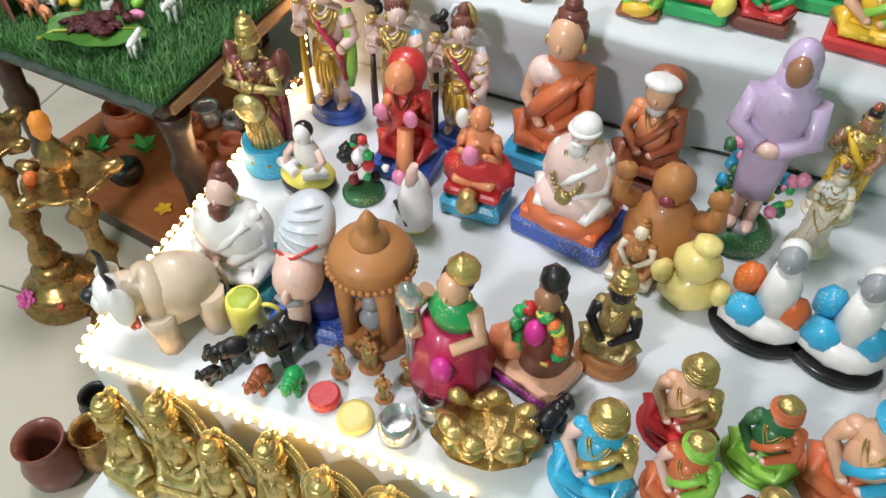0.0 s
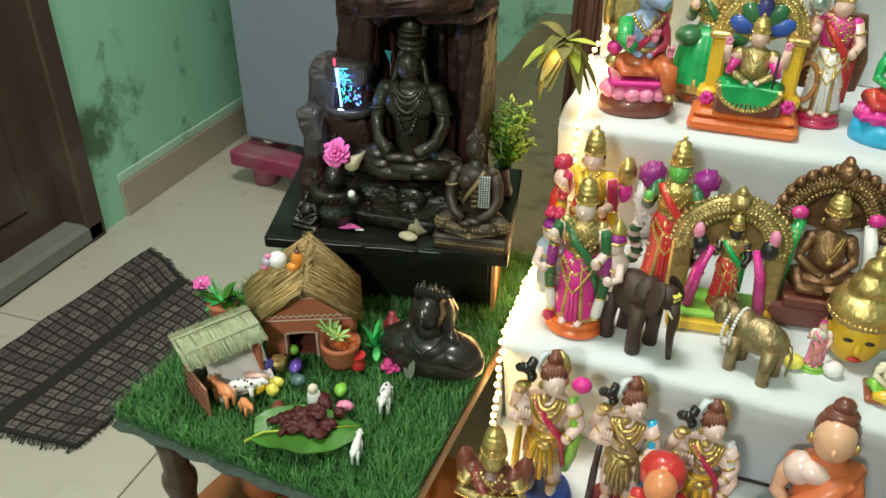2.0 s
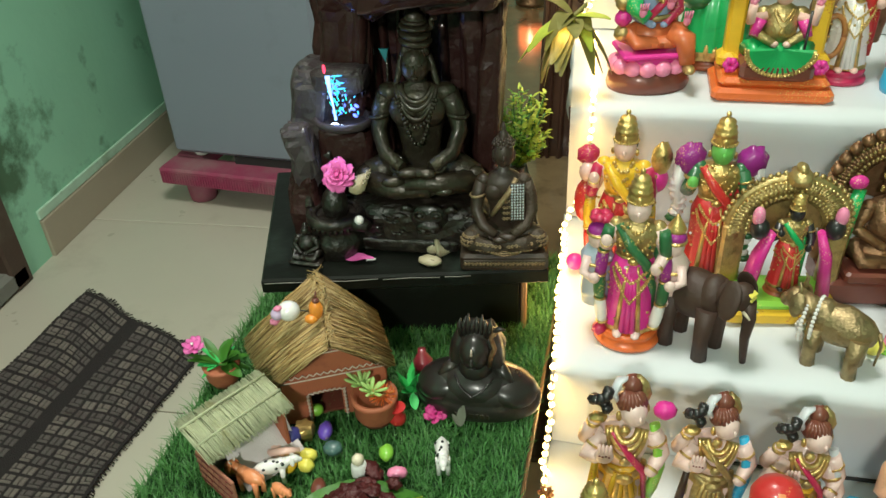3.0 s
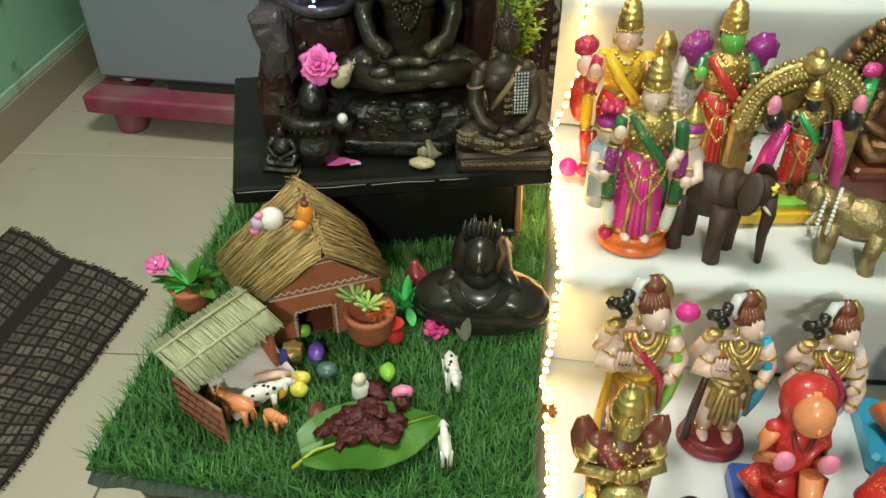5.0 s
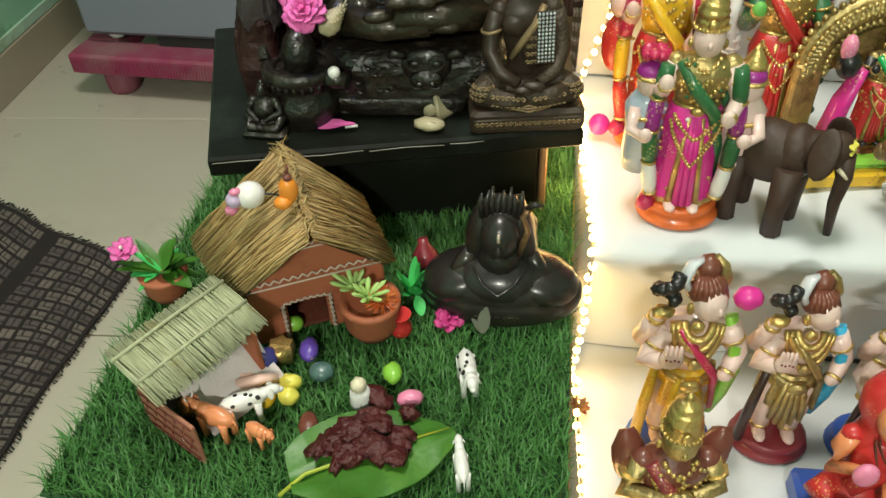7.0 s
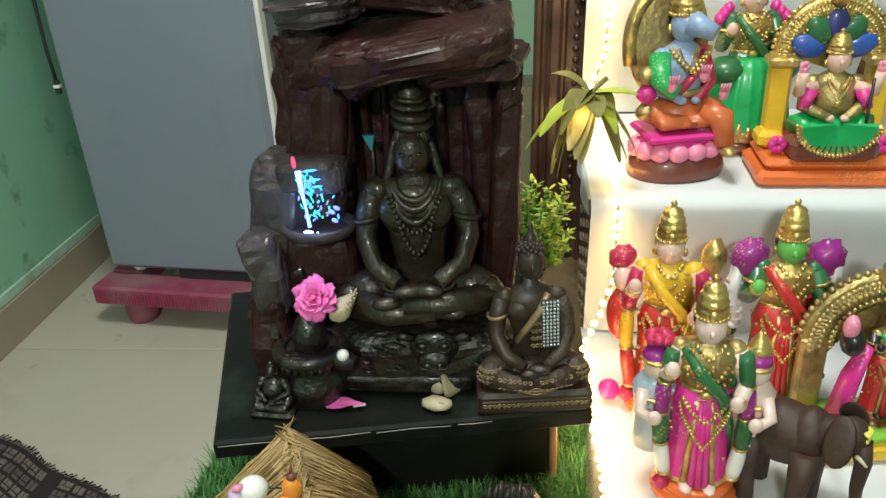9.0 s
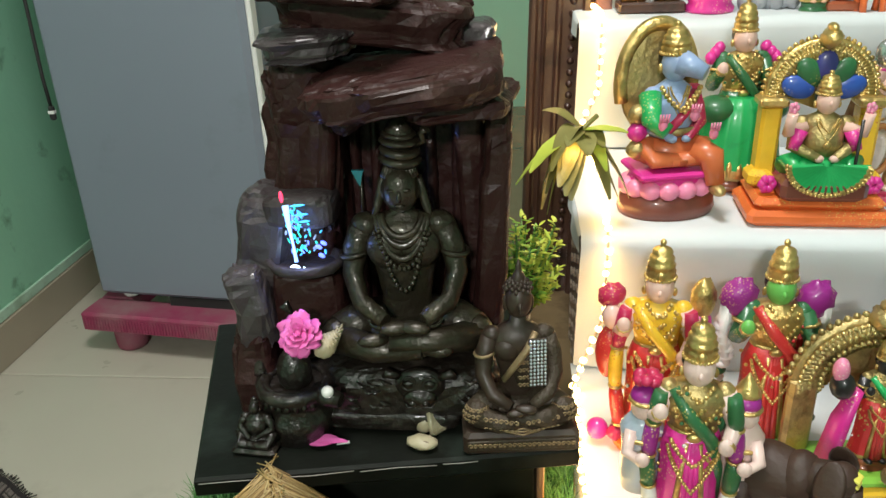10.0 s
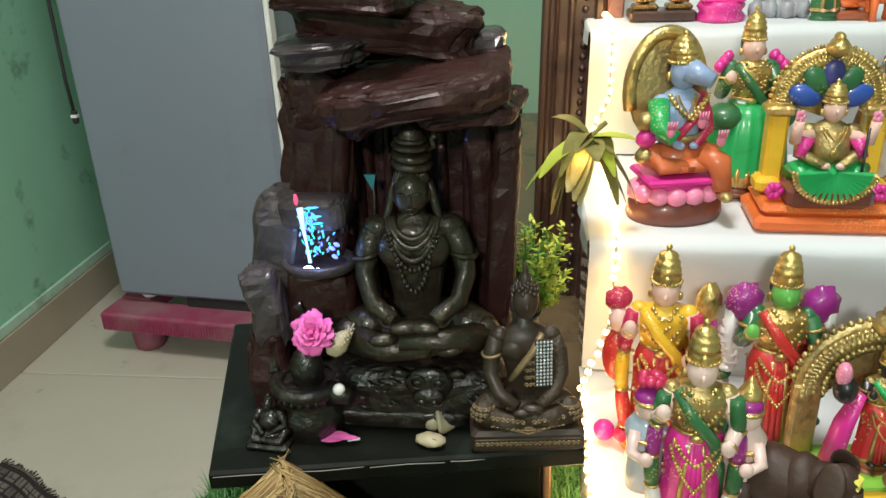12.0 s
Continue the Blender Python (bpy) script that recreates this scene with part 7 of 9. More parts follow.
for i in range(20):
    a = rs.uniform(0, math.pi * 2)
    c.ell((0.012 + 0.03 * math.cos(a), -0.012, 0.09 + 0.04 * math.sin(a)), 0.009, rs.choice(("orange", "green", "red", "lemon", "green")), n=7, k=5, lump=0.3, seed=i)
c.ell((0.012, -0.018, 0.1), (0.013, 0.012, 0.02), "magenta")
doll(c, "dark doll wreathed in flowers on a peach base", 0.005, 0.505, Z1, -20, group=g)
c = seated(0.16, 0.075, "black", "antique_gold", "clay_tan", 0.18, hat="crown", hair=None, top="antique_gold", square=False)
doll(c, "black-faced figure in old gold on a tan base", 0.086, 0.548, Z1, -10, group=g)
doll(seated(0.1, 0.06, "cream", "clay_tan", "cream", 0.14, hat="bun", hair="clay_tan"), "small cream seated figure", 0.09, 0.69, Z1, -10, group=g)


def couple(label, x, y, rz, h, robe, top, hat, skin="skin_pink"):
    c = seated(h, h * 0.62, skin, robe, robe, 0.1, hat="turban" if hat else "bun", hair="black", top=top, shawl=hat, square=False)
    c.ell((0, -0.004, h * 0.98), (h * 0.1, h * 0.09, h * 0.06), "gold", lump=0.3)
    return doll(c, label, x, y, Z1, rz, group="row of seated dolls")


couple("seated doll in blue with a gold turban", 0.106, 0.392, -12, 0.15, "cyan", "cyan", "gold")
couple("seated doll in red with gold hair ornament", 0.181, 0.482, -18, 0.14, "red", "skin_peach", "gold")
couple("seated doll in orange with a green turban", 0.194, 0.405, -18, 0.125, "saffron", "saffron", "lime")
couple("seated doll in green with a gold turban", 0.27, 0.474, -22, 0.125, "lime", "dark_green", "saffron")
couple("large seated doll in orange and blue", 0.36, 0.472, -25, 0.17, "saffron", "skin_peach", "cyan")
couple("seated doll in gold with brown robe", 0.27, 0.38, -20, 0.11, "antique_gold", "brown", "gold")
couple("seated doll in white and blue", 0.44, 0.6, -20, 0.14, "white", "cyan", "orange")
doll(beast(0.05, 0.045, "black", ear=0.5, fat=1.2), "small black animal figure", 0.05, 0.435, Z1, 60, "animal figure", "small_animal")
# golden shell-shaped tray
c = Clay()
rings = []
for i in range(9):
    q = i / 8
    rings.append([(0.06 * q * math.cos(a) * (1 + 0.06 * math.cos(9 * a) * q), 0.045 * q * math.sin(a) * (1 + 0.06 * math.cos(9 * a) * q), 0.008 + 0.02 * q ** 2 + 0.004 * math.cos(9 * a) * q) for a in [j / 54 * 2 * math.pi for j in range(54)]])
c.rings(rings[1:], "gold", cap=True)
rs = random.Random(3)
for i in range(18):
    a = rs.uniform(0, 6.28)
    c.ell((0.045 * math.cos(a), 0.034 * math.sin(a), 0.03 + rs.uniform(0, 0.03)), (0.014, 0.011, 0.01), "gold", turn=(rs.uniform(-40, 40), rs.uniform(-40, 40), 0), n=8, k=5, lump=0.3, seed=i)
doll(c, "golden shell-shaped ornamental bowl", -0.012, 0.392, Z1, 8, "bowl", "golden_bowl")

# brass row in front of the step
for i, x in enumerate((-0.455, -0.385, -0.315, -0.245, -0.175, -0.105)):
    h_ = (0.185, 0.2, 0.175, 0.195, 0.18, 0.16)[i]
    c = seated(h_, 0.075, "gold", "pale_gold", "gold", 0.16, hat="crown", hair=None, top="gold", chain="pale_gold")
    halo(c, 0, 0.022, h_ * 0.55, 0.034, h_ * 0.36, "pale_gold", thick=0.006)
    doll(c, "seated shiny golden figure with an arched back plate", x + 0.01, 0.285 + 0.012 * (i % 2), 0.069, (i * 17) % 24 - 12, "figure", "golden_figure", "row of golden figures")

wire = Clay().tube([(-0.26, 0.992, Z1 + 0.004), (-0.14, 0.984, Z1 + 0.005), (-0.02, 0.98, Z1 + 0.004), (0.09, 0.974, Z1 + 0.005), (0.2, 0.97, Z1 + 0.004), (0.34, 0.962, Z1 + 0.004)], 0.0028, "rubber", n=7)
thing("black_wire", wire, "thin black wire lying behind the dolls on the cloth", "wire")

# ---------------------------------------------------------------- strings of light bulbs
string = thing("string_lights", None, "warm white string lights along the cloth edge", "string lights", (0, 0, 0))
run = []
for i in (4, 3, 2, 1):
    z1, y0, y1, x0 = STEPS[i]
    x0 += 0.034 if i > 2 else 0.002
    run.append((x0 + 0.002, y1 - 0.008, z1 + 0.004))
    run.append((x0 - 0.002, (y0 + y1) / 2, z1 + 0.003))
    run.append((x0 - 0.002, y0 + 0.004, z1 + 0.004))
    run.append((x0 - 0.002, y0 - 0.009, z1 - 0.012))
    if i > 1:
        run.append((x0 - 0.004, y0 - 0.011, (z1 + STEPS[i - 1][0]) / 2))
        run.append((STEPS[i - 1][3] - 0.002, y0 - 0.012, STEPS[i - 1][0] + 0.006))
run = [(x, y, z) for x, y, z in run]
run += [(-0.51, 0.335, 0.235), (-0.4, 0.333, 0.246), (-0.28, 0.331, 0.238), (-0.15, 0.331, 0.246), (0.0, 0.331, 0.24)]
part("cable", Clay().tube(run, 0.0016, "cable", n=5), string)
bead_mesh = Clay().ell((0, 0, 0), (0.0042, 0.0042, 0.0048), "led_warm", n=8, k=6).mesh("bulb")
rs = random.Random(21)
carry = 0.0
spots = []
for a, b in zip(run, run[1:]):
    a, b = Vector(a), Vector(b)
    d = (b - a).length
    s = carry
    while s < d:
        p = a.lerp(b, s / d)
        part("bulb", bead_mesh, string, at=pose(p.x + rs.uniform(-0.002, 0.002), p.y + rs.uniform(-0.002, 0.002), p.z + rs.uniform(0, 0.003), rs.uniform(0, 180), rs.uniform(0, 180), 0))
        s += 0.0155
    carry = s - d
for k, (x, y, z) in enumerate(((-0.49, 1.5, 0.9), (-0.505, 1.272, 0.77), (-0.515, 1.1, 0.465), (-0.52, 0.95, 0.35), (-0.53, 0.72, 0.27))):
    data = bpy.data.lights.new("string_glow", "POINT")
    data.energy, data.color, data.shadow_soft_size = (0.4, 0.42, 0.36, 0.34, 0.24)[k], (1.0, 0.6, 0.24), 0.03
    new("string_glow", data).location = (x - 0.012, y, z)

# ---------------------------------------------------------------- leaves, rocks, straw
def leaf(c, p, tip, width, mat, droop=0.0, fold=0.25, n=7, seed=0.0):
    """A pointed leaf with a midrib fold, as a thin closed blade."""
    p, tip = Vector(p), Vector(tip)
    d = tip - p
    side = d.cross(Vector((0, 0, 1)))
    side = side.normalized() if side.length > 1e-6 else Vector((1, 0, 0))
    up = side.cross(d).normalized()
    top = []
    for i in range(n + 1):
        t = i / n
        w = width * 0.5 * (math.sin(math.pi * min(1, t * 0.92 + 0.05)) ** 0.75)
        o = p + d * t + Vector((0, 0, -droop * t * t)) + up * 0.06 * width * noise.noise(Vector((t * 4, seed, 1)))
        top.append([o - side * w + up * w * fold, o, o + side * w + up * w * fold])
    vs = [q for r in top for q in r]
    fs = []
    for i in range(n):
        for j in range(2):
            a = i * 3 + j
            fs.append((a, a + 1, a + 4, a + 3))
    m = len(vs)
    vs2 = [q - up * 0.0006 for q in vs]
    c.add(vs + vs2, fs + [tuple(m + k for k in reversed(f)) for f in fs], mat)


def rockblock(c, at, size, mat, seed=0.0, rough=0.22, turn=(0, 0, 0), n=26, k=18, power=0.45, strata=0.0):
    e = Euler([radians(a) for a in turn]).to_matrix()
    rings = []
    for i in range(k + 1):
        a = math.pi * (0.015 + 0.97 * i / k)
        ring = []
        for j in range(n):
            b = 2 * math.pi * j / n
            d = Vector((math.sin(a) * math.cos(b), math.sin(a) * math.sin(b), -math.cos(a)))
            s = Vector([math.copysign(abs(q) ** power, q) for q in d])
            w = Vector((s.x * size[0], s.y * size[1], s.z * size[2])) * 0.5
            q = w * 26 + Vector((seed, seed * 2.3, -seed))
            f = noise.noise(q * 0.55) * 0.6 + abs(noise.noise(q * 1.3)) * 0.5 + noise.noise(q * 3.1) * 0.2
            f = round(f * 5) / 5 * 0.6 + f * 0.4
            if strata:
                f += strata * math.copysign(1, math.sin(w.z * 210 + 3 * noise.noise(q * 0.3)))
            ring.append(Vector(at) + e @ (w * (1 + rough * f)))
        rings.append(ring)
    c.rings(rings, mat, smooth=False)


def straws(c, a, b, along, count, mat, r=0.0011, jitter=0.004, sag=0.0, rnd_seed=1):
    """Straw stalks from line a to line b, laid side by side."""
    rs = random.Random(rnd_seed)
    a, b, along = Vector(a), Vector(b), Vector(along)
    for i in range(count):
        t = i / (count - 1)
        p = a + along * t + Vector((rs.uniform(-1, 1), rs.uniform(-1, 1), rs.uniform(0, 1))) * jitter
        q = b + along * t + Vector((rs.uniform(-1, 1), rs.uniform(-1, 1), rs.uniform(-0.2, 1))) * jitter * 1.6 + (b - a) * rs.uniform(-0.07, 0.07)
        m = p.lerp(q, 0.5) + Vector((0, 0, sag + rs.uniform(0, jitter)))
        c.tube([p, m, q], [r, r * 1.1, r * 0.7], mat, n=4)


# ---------------------------------------------------------------- fountain shrine on the slab
O = Vector((-0.735, 1.12, PLAT))


def loc(x, y, z):
    return (x - O.x, y - O.y, z - O.z)


shrine = thing("tabletop_fountain", None, "dark brown rock fountain with a seated bronze-black figure", "fountain", tuple(O))
c = Clay()
rockblock(c, loc(-0.725, 1.2, 0.72), (0.25, 0.05, 0.37), "rock_brown", 2.0, 0.14, n=64, k=44)
part("back_rock", c, shrine)
c = Clay()
rockblock(c, loc(-0.607, 1.14, 0.70), (0.03, 0.085, 0.34), "rock_brown", 5.0, 0.36, turn=(0, 3, 0), n=34, k=40)
rockblock(c, loc(-0.622, 1.165, 0.72), (0.03, 0.05, 0.3), "rock_brown", 6.0, 0.36, turn=(0, -4, 0), n=24, k=34)
part("side_rock", c, shrine)
c = Clay()
rockblock(c, loc(-0.79, 1.145, 0.81), (0.064, 0.09, 0.2), "rock_brown", 9.0, 0.48, turn=(0, 3, 0), n=56, k=48, strata=0.05)
rockblock(c, loc(-0.834, 1.12, 0.735), (0.05, 0.07, 0.09), "rock_grey", 4.0, 0.5, turn=(0, 12, 0), n=30, k=22)
rockblock(c, loc(-0.846, 1.1, 0.67), (0.04, 0.08, 0.09), "rock_grey", 24.0, 0.5, turn=(0, -8, 0), n=30, k=22)
rockblock(c, loc(-0.852, 1.1, 0.595), (0.042, 0.09, 0.13), "rock_brown", 14.0, 0.45, n=30, k=24)
rockblock(c, loc(-0.772, 1.165, 0.73), (0.04, 0.05, 0.3), "rock_brown", 15.0, 0.4, turn=(0, -3, 0), n=24, k=36)
part("side_rock", c, shrine)
c = Clay()
rockblock(c, loc(-0.682, 1.1, 0.893), (0.165, 0.13, 0.036), "rock_brown", 7.0, 0.3, turn=(4, -7, 4), strata=0.1, n=54, k=24)
rockblock(c, loc(-0.64, 1.12, 0.868), (0.1, 0.1, 0.024), "rock_brown", 8.0, 0.4, turn=(0, -5, -4), strata=0.15, n=40, k=18)
rockblock(c, loc(-0.725, 1.13, 0.868), (0.07, 0.08, 0.035), "rock_brown", 11.0, 0.4, turn=(0, -25, 0), n=34, k=20)
part("rock_ledge", c, shrine)
c = Clay()
rockblock(c, loc(-0.715, 1.15, 0.945), (0.17, 0.1, 0.05), "rock_brown", 17.0, 0.36, turn=(0, 9, 3), strata=0.15, n=54, k=24)
rockblock(c, loc(-0.748, 1.12, 0.985), (0.125, 0.11, 0.042), "rock_brown", 19.0, 0.34, turn=(0, 4, -6), strata=0.12, n=50, k=24)
rockblock(c, loc(-0.772, 1.12, 0.925), (0.08, 0.1, 0.024), "rock_grey", 27.0, 0.4, turn=(0, -3, 3), strata=0.2, n=44)
rockblock(c, loc(-0.745, 1.14, 1.03), (0.12, 0.09, 0.05), "rock_brown", 23.0, 0.4, turn=(0, 10, 0), n=44)
rockblock(c, loc(-0.632, 1.165, 0.922), (0.055, 0.06, 0.026), "rock_grey", 29.0, 0.4, n=34)
part("top_rock", c, shrine)
for dx, wd in ((-0.03, 0.012), (-0.008, 0.01), (0.022, 0.016), (0.05, 0.012), (0.08, 0.018)):
    c = Clay()
    rockblock(c, loc(-0.72 + dx, 1.172, 0.73), (wd, 0.025, 0.28), "rock_brown", 40 + dx * 90, 0.5, n=18, k=34, power=0.7)
    part("rock_rib", c, shrine)
c = Clay()
rs = random.Random(2)
for s_ in range(3):
    x = -0.768 + 0.004 * s_
    c.tube([loc(x, 1.155 - 0.01 * s_, 0.872), loc(x + rs.uniform(-0.002, 0.002), 1.146, 0.83), loc(x + rs.uniform(-0.003, 0.003), 1.138, 0.785)], [0.0016, 0.0022, 0.0026], "water", n=5)
part("water_streak", c, shrine, "thin falling water")
c = Clay()
rockblock(c, loc(-0.795, 1.105, 0.77), (0.07, 0.06, 0.035), "rock_grey", 31, 0.3)
c.lathe(loc(-0.79, 1.085, 0.705), [(0.018, 0), (0.036, 0.006), (0.04, 0.016), (0.035, 0.018), (0.03, 0.01)], "rock_grey", n=22, sy=0.8)
rockblock(c, loc(-0.79, 1.11, 0.66), (0.07, 0.07, 0.1), "rock_brown", 33, 0.3)
part("basin", c, shrine)
part("lamp_lens", Clay().ell(loc(-0.796, 1.064, 0.716), (0.0065, 0.006, 0.006), "led_white").ell(loc(-0.786, 1.064, 0.715), (0.0045, 0.004, 0.005), "led_white").ell(loc(-0.803, 1.065, 0.7155), (0.005, 0.004, 0.004), "led_cyan"), shrine, "bright white-blue lamp lens")
# drops and stream glow by themselves, in place of lamp light on water
c = Clay()
for i in range(80):
    t_ = rs.random()
    c.ell(loc(-0.797 + rs.gauss(0.004, 0.003 + 0.007 * t_) + 0.008 * t_, 1.07 + rs.uniform(-0.003, 0.004), 0.782 - 0.052 * t_), (rs.uniform(0.0006, 0.0013), 0.001, rs.uniform(0.0008, 0.004)), rs.choice(("led_cyan", "led_green", "led_green", "led_green", "water", "water", "led_blue", "led_blue") if rs.random() < 0.9 else ("water",) if t_ < 0.8 else ("led_blue", "water", "led_cyan")), turn=(0, rs.uniform(-50, 50), 0), n=6, k=4)
c.tube([loc(-0.798, 1.066, 0.783), loc(-0.7965, 1.064, 0.765), loc(-0.794, 1.063, 0.745), loc(-0.7925, 1.062, 0.727)], [0.0034, 0.0022, 0.0012, 0.002], "led_stream", n=8)
for dx_, dz_, w_ in ((0.012, 0.003, 0.008), (0.015, -0.006, 0.007), (0.017, -0.013, 0.006)):
    c.ell(loc(-0.798 + dx_, 1.064, 0.781 + dz_), (w_, 0.0015, 0.0012), "led_cyan", turn=(0, -6, 0), n=8, k=5)
for dx_, dz_ in ((0.028, -0.034), (0.033, -0.03), (0.03, -0.043)):
    c.ell(loc(-0.798 + dx_, 1.066, 0.775 + dz_), (0.0035, 0.0015, 0.0022), "led_blue", turn=(0, 30, 0), n=8, k=5)
c.ell(loc(-0.801, 1.066, 0.792), (0.0022, 0.0018, 0.006), "led_red", n=8, k=5)
tagged(part("lit_water", c, shrine, "water glowing cyan in the lamp light"), kind="stuff")
glint = bpy.data.lights.new("fountain_glow", "POINT")
glint.energy, glint.color, glint.shadow_soft_size = 0.07, (0.2, 0.3, 1.0), 0.008
new("fountain_glow", glint).location = (-0.79, 1.045, 0.745)
# pedestal with a spout, and small figures at its foot
c = Clay()
c.lathe(loc(-0.803, 1.045, PLAT), [(0.036, 0), (0.037, 0.026), (0.03, 0.033), (0.034, 0.043), (0.04, 0.051), (0.04, 0.059), (0.034, 0.062), (0.026, 0.055)], "black_resin", n=32)
for k in range(28):
    a_ = 2 * math.pi * k / 28
    c.ell(loc(-0.803 + 0.037 * math.cos(a_), 1.045 + 0.037 * math.sin(a_), PLAT + 0.047), (0.0028, 0.0028, 0.005), "black_resin", n=6, k=4)
c.tube([loc(-0.84, 1.05, PLAT + 0.058), loc(-0.846, 1.075, 0.63), loc(-0.83, 1.09, 0.665), loc(-0.805, 1.08, 0.672)], [0.007, 0.008, 0.009, 0.012], "black_resin", n=10)
c.tube([loc(-0.78, 1.03, 0.598), loc(-0.764, 1.024, 0.598), loc(-0.752, 1.02, 0.597)], [0.012, 0.01, 0.007], "black_resin", n=8)
c.ell(loc(-0.803, 1.045, 0.615), (0.018, 0.018, 0.026), "black_resin")
c.ring(loc(-0.803, 1.045, 0.603), 0.03, 0.004, "black_resin")
part("pedestal", c, shrine, "black round pedestal with a spout")
part("pearl", Clay().ell(loc(-0.764, 1.018, 0.6085), 0.0062, "white"), shrine, "white pearl")
# rough base and seated figure
c = Clay()
rockblock(c, loc(-0.69, 1.087, 0.584), (0.2, 0.1, 0.07), "black_resin", 51, 0.14, n=44, k=26, power=0.6)
rockblock(c, loc(-0.715, 1.056, 0.5585), (0.15, 0.04, 0.024), "black_resin", 53, 0.25, strata=0.1, n=44, k=20)
rockblock(c, loc(-0.71, 1.062, 0.571), (0.16, 0.04, 0.014), "black_resin", 57, 0.3, n=44, k=14)
c.ell(loc(-0.676, 1.038, 0.606), (0.025, 0.009, 0.019), "black_resin", n=24, k=14)
c.ell(loc(-0.676, 1.031, 0.594), (0.017, 0.008, 0.011), "black_resin", n=20, k=10)
for s in (-1, 1):
    c.ell(loc(-0.676 + s * 0.0105, 1.0305, 0.611), (0.0055, 0.003, 0.0035), "black_resin", n=12, k=8)
    c.ring(loc(-0.676 + s * 0.0105, 1.0305, 0.611), 0.0075, 0.0014, "black_resin", turn=(90, 0, 0), n=14)
    c.ell(loc(-0.676 + s * 0.0065, 1.0245, 0.592), (0.004, 0.003, 0.003), "black_resin", n=10, k=6)
    c.tube([loc(-0.676 + s * 0.02, 1.036, 0.616), loc(-0.676 + s * 0.031, 1.034, 0.621), loc(-0.676 + s * 0.036, 1.036, 0.615)], [0.004, 0.0055, 0.002], "black_resin", n=8)
    c.tube([loc(-0.676 + s * 0.004, 1.0245, 0.588), loc(-0.676 + s * 0.012, 1.0265, 0.586), loc(-0.676 + s * 0.015, 1.03, 0.592)], 0.0013, "black_resin", n=6)
rs = random.Random(61)
for k in range(46):
    fx, fz = rs.uniform(-0.76, -0.61), rs.uniform(0.578, 0.612)
    if abs(fx + 0.676) < 0.034:
        continue
    c.tube([loc(fx, 1.037 + rs.uniform(-0.002, 0.004), fz), loc(fx + 0.006, 1.034, fz - 0.003), loc(fx + 0.013, 1.037, fz - 0.001 - rs.uniform(0, 0.005))], [0.0008, 0.0022, 0.0006], "black_resin", n=6)
part("rock_seat", c, shrine, "black textured rock seat")
fig = meditating(1.0, "dark_bronze", "dark_bronze")
part("figure", fig.moved(Matrix.Translation(loc(-0.69, 1.078, 0.625)) @ pose(0, 0, 0.006, 0, 0, 4)), shrine, "seated bronze-black figure in meditation")
part("trident", Clay().tube([loc(-0.737, 1.12, 0.72), loc(-0.735, 1.12, 0.8)], 0.002, "dark_bronze", n=6).add([loc(-0.744, 1.117, 0.8), loc(-0.732, 1.117, 0.8), loc(-0.736, 1.117, 0.783), loc(-0.744, 1.121, 0.8), loc(-0.732, 1.121, 0.8), loc(-0.736, 1.121, 0.783)], [(0, 2, 1), (3, 4, 5), (0, 1, 4, 3), (1, 2, 5, 4), (2, 0, 3, 5)], "teal", False), shrine, "thin trident with a dark blue pennant")
c = seated(0.056, 0.045, "black_resin", "black_resin", "black_resin", 0.12, hat="bun", hair=None, chain=None)
thing("small_black_figure", c, "small glossy black seated figure on the slab", "figure", (-0.838, 1.012, PLAT), -6)


def blossom(c, at, r, mat, petals=7, core="yellow", tilt=(0, 0), layers=2, seed=1):
    """A ruffled flower, tilted about x and y."""
    rs = random.Random(seed)
    f = Clay()
    for l_ in range(layers):
        for i in range(petals):
            a = 2 * math.pi * (i + 0.5 * l_) / petals + rs.uniform(-0.15, 0.15)
            q = r * (1 - 0.25 * l_)
            f.ell((q * 0.55 * math.cos(a), q * 0.55 * math.sin(a), r * (0.06 + 0.16 * l_)), (q * 0.5, q * 0.4, q * 0.06), mat, turn=(rs.uniform(-30, 30), -10 - 17 * l_ + rs.uniform(-14, 14), math.degrees(a)), n=16, k=6, lump=0.5, seed=seed + i * 1.7)
    f.ell((0, 0, r * 0.4), r * 0.14, core, n=8, k=5)
    c.join(f, Matrix.Translation(at) @ pose(0, 0, 0, tilt[0], tilt[1], 0))


c = Clay()
blossom(c, (0, 0, 0), 0.0245, "petal_pink", 9, "petal_pink", (48, 0), 4, 4)
thing("pink_flower", c, "fresh pink hibiscus flower", "flower", (-0.784, 1.02, 0.671), 0).scale = (0.88, 0.88, 0.88)
c = Clay()
for i in range(7):
    c.ring((0.0022 * i, 0.0, 0.002 * i), 0.008 - 0.001 * i, 0.0034 - 0.0004 * i, "shell", turn=(0, 60, 0), n=14)
    for k in range(5):
        a_ = 1.257 * k + 0.5 * i
        d = Vector((0.5 * math.cos(a_), math.sin(a_), 0.85 * math.cos(a_)))
        p_ = Vector((0.0022 * i, 0, 0.002 * i)) + d * (0.009 - 0.001 * i)
        c.tube([p_, p_ + d * 0.0045], [0.0017, 0.0003], "shell", n=5)
c.ell((-0.003, -0.005, -0.002), (0.011, 0.006, 0.009), "shell", lump=0.3)
thing("spiked_shell", c, "pale spiky sea shell", "shell", (-0.762, 1.03, 0.655), 20)
c = Clay()
for i in range(9):
    c.ring((0.0032 * i, 0, 0.011 - 0.0004 * i), 0.0125 - 0.0012 * i, 0.0042 - 0.0003 * i, "shell", turn=(0, 82, 0), n=16)
c.ell((-0.008, 0, 0.011), (0.012, 0.011, 0.011), "shell", lump=0.15)
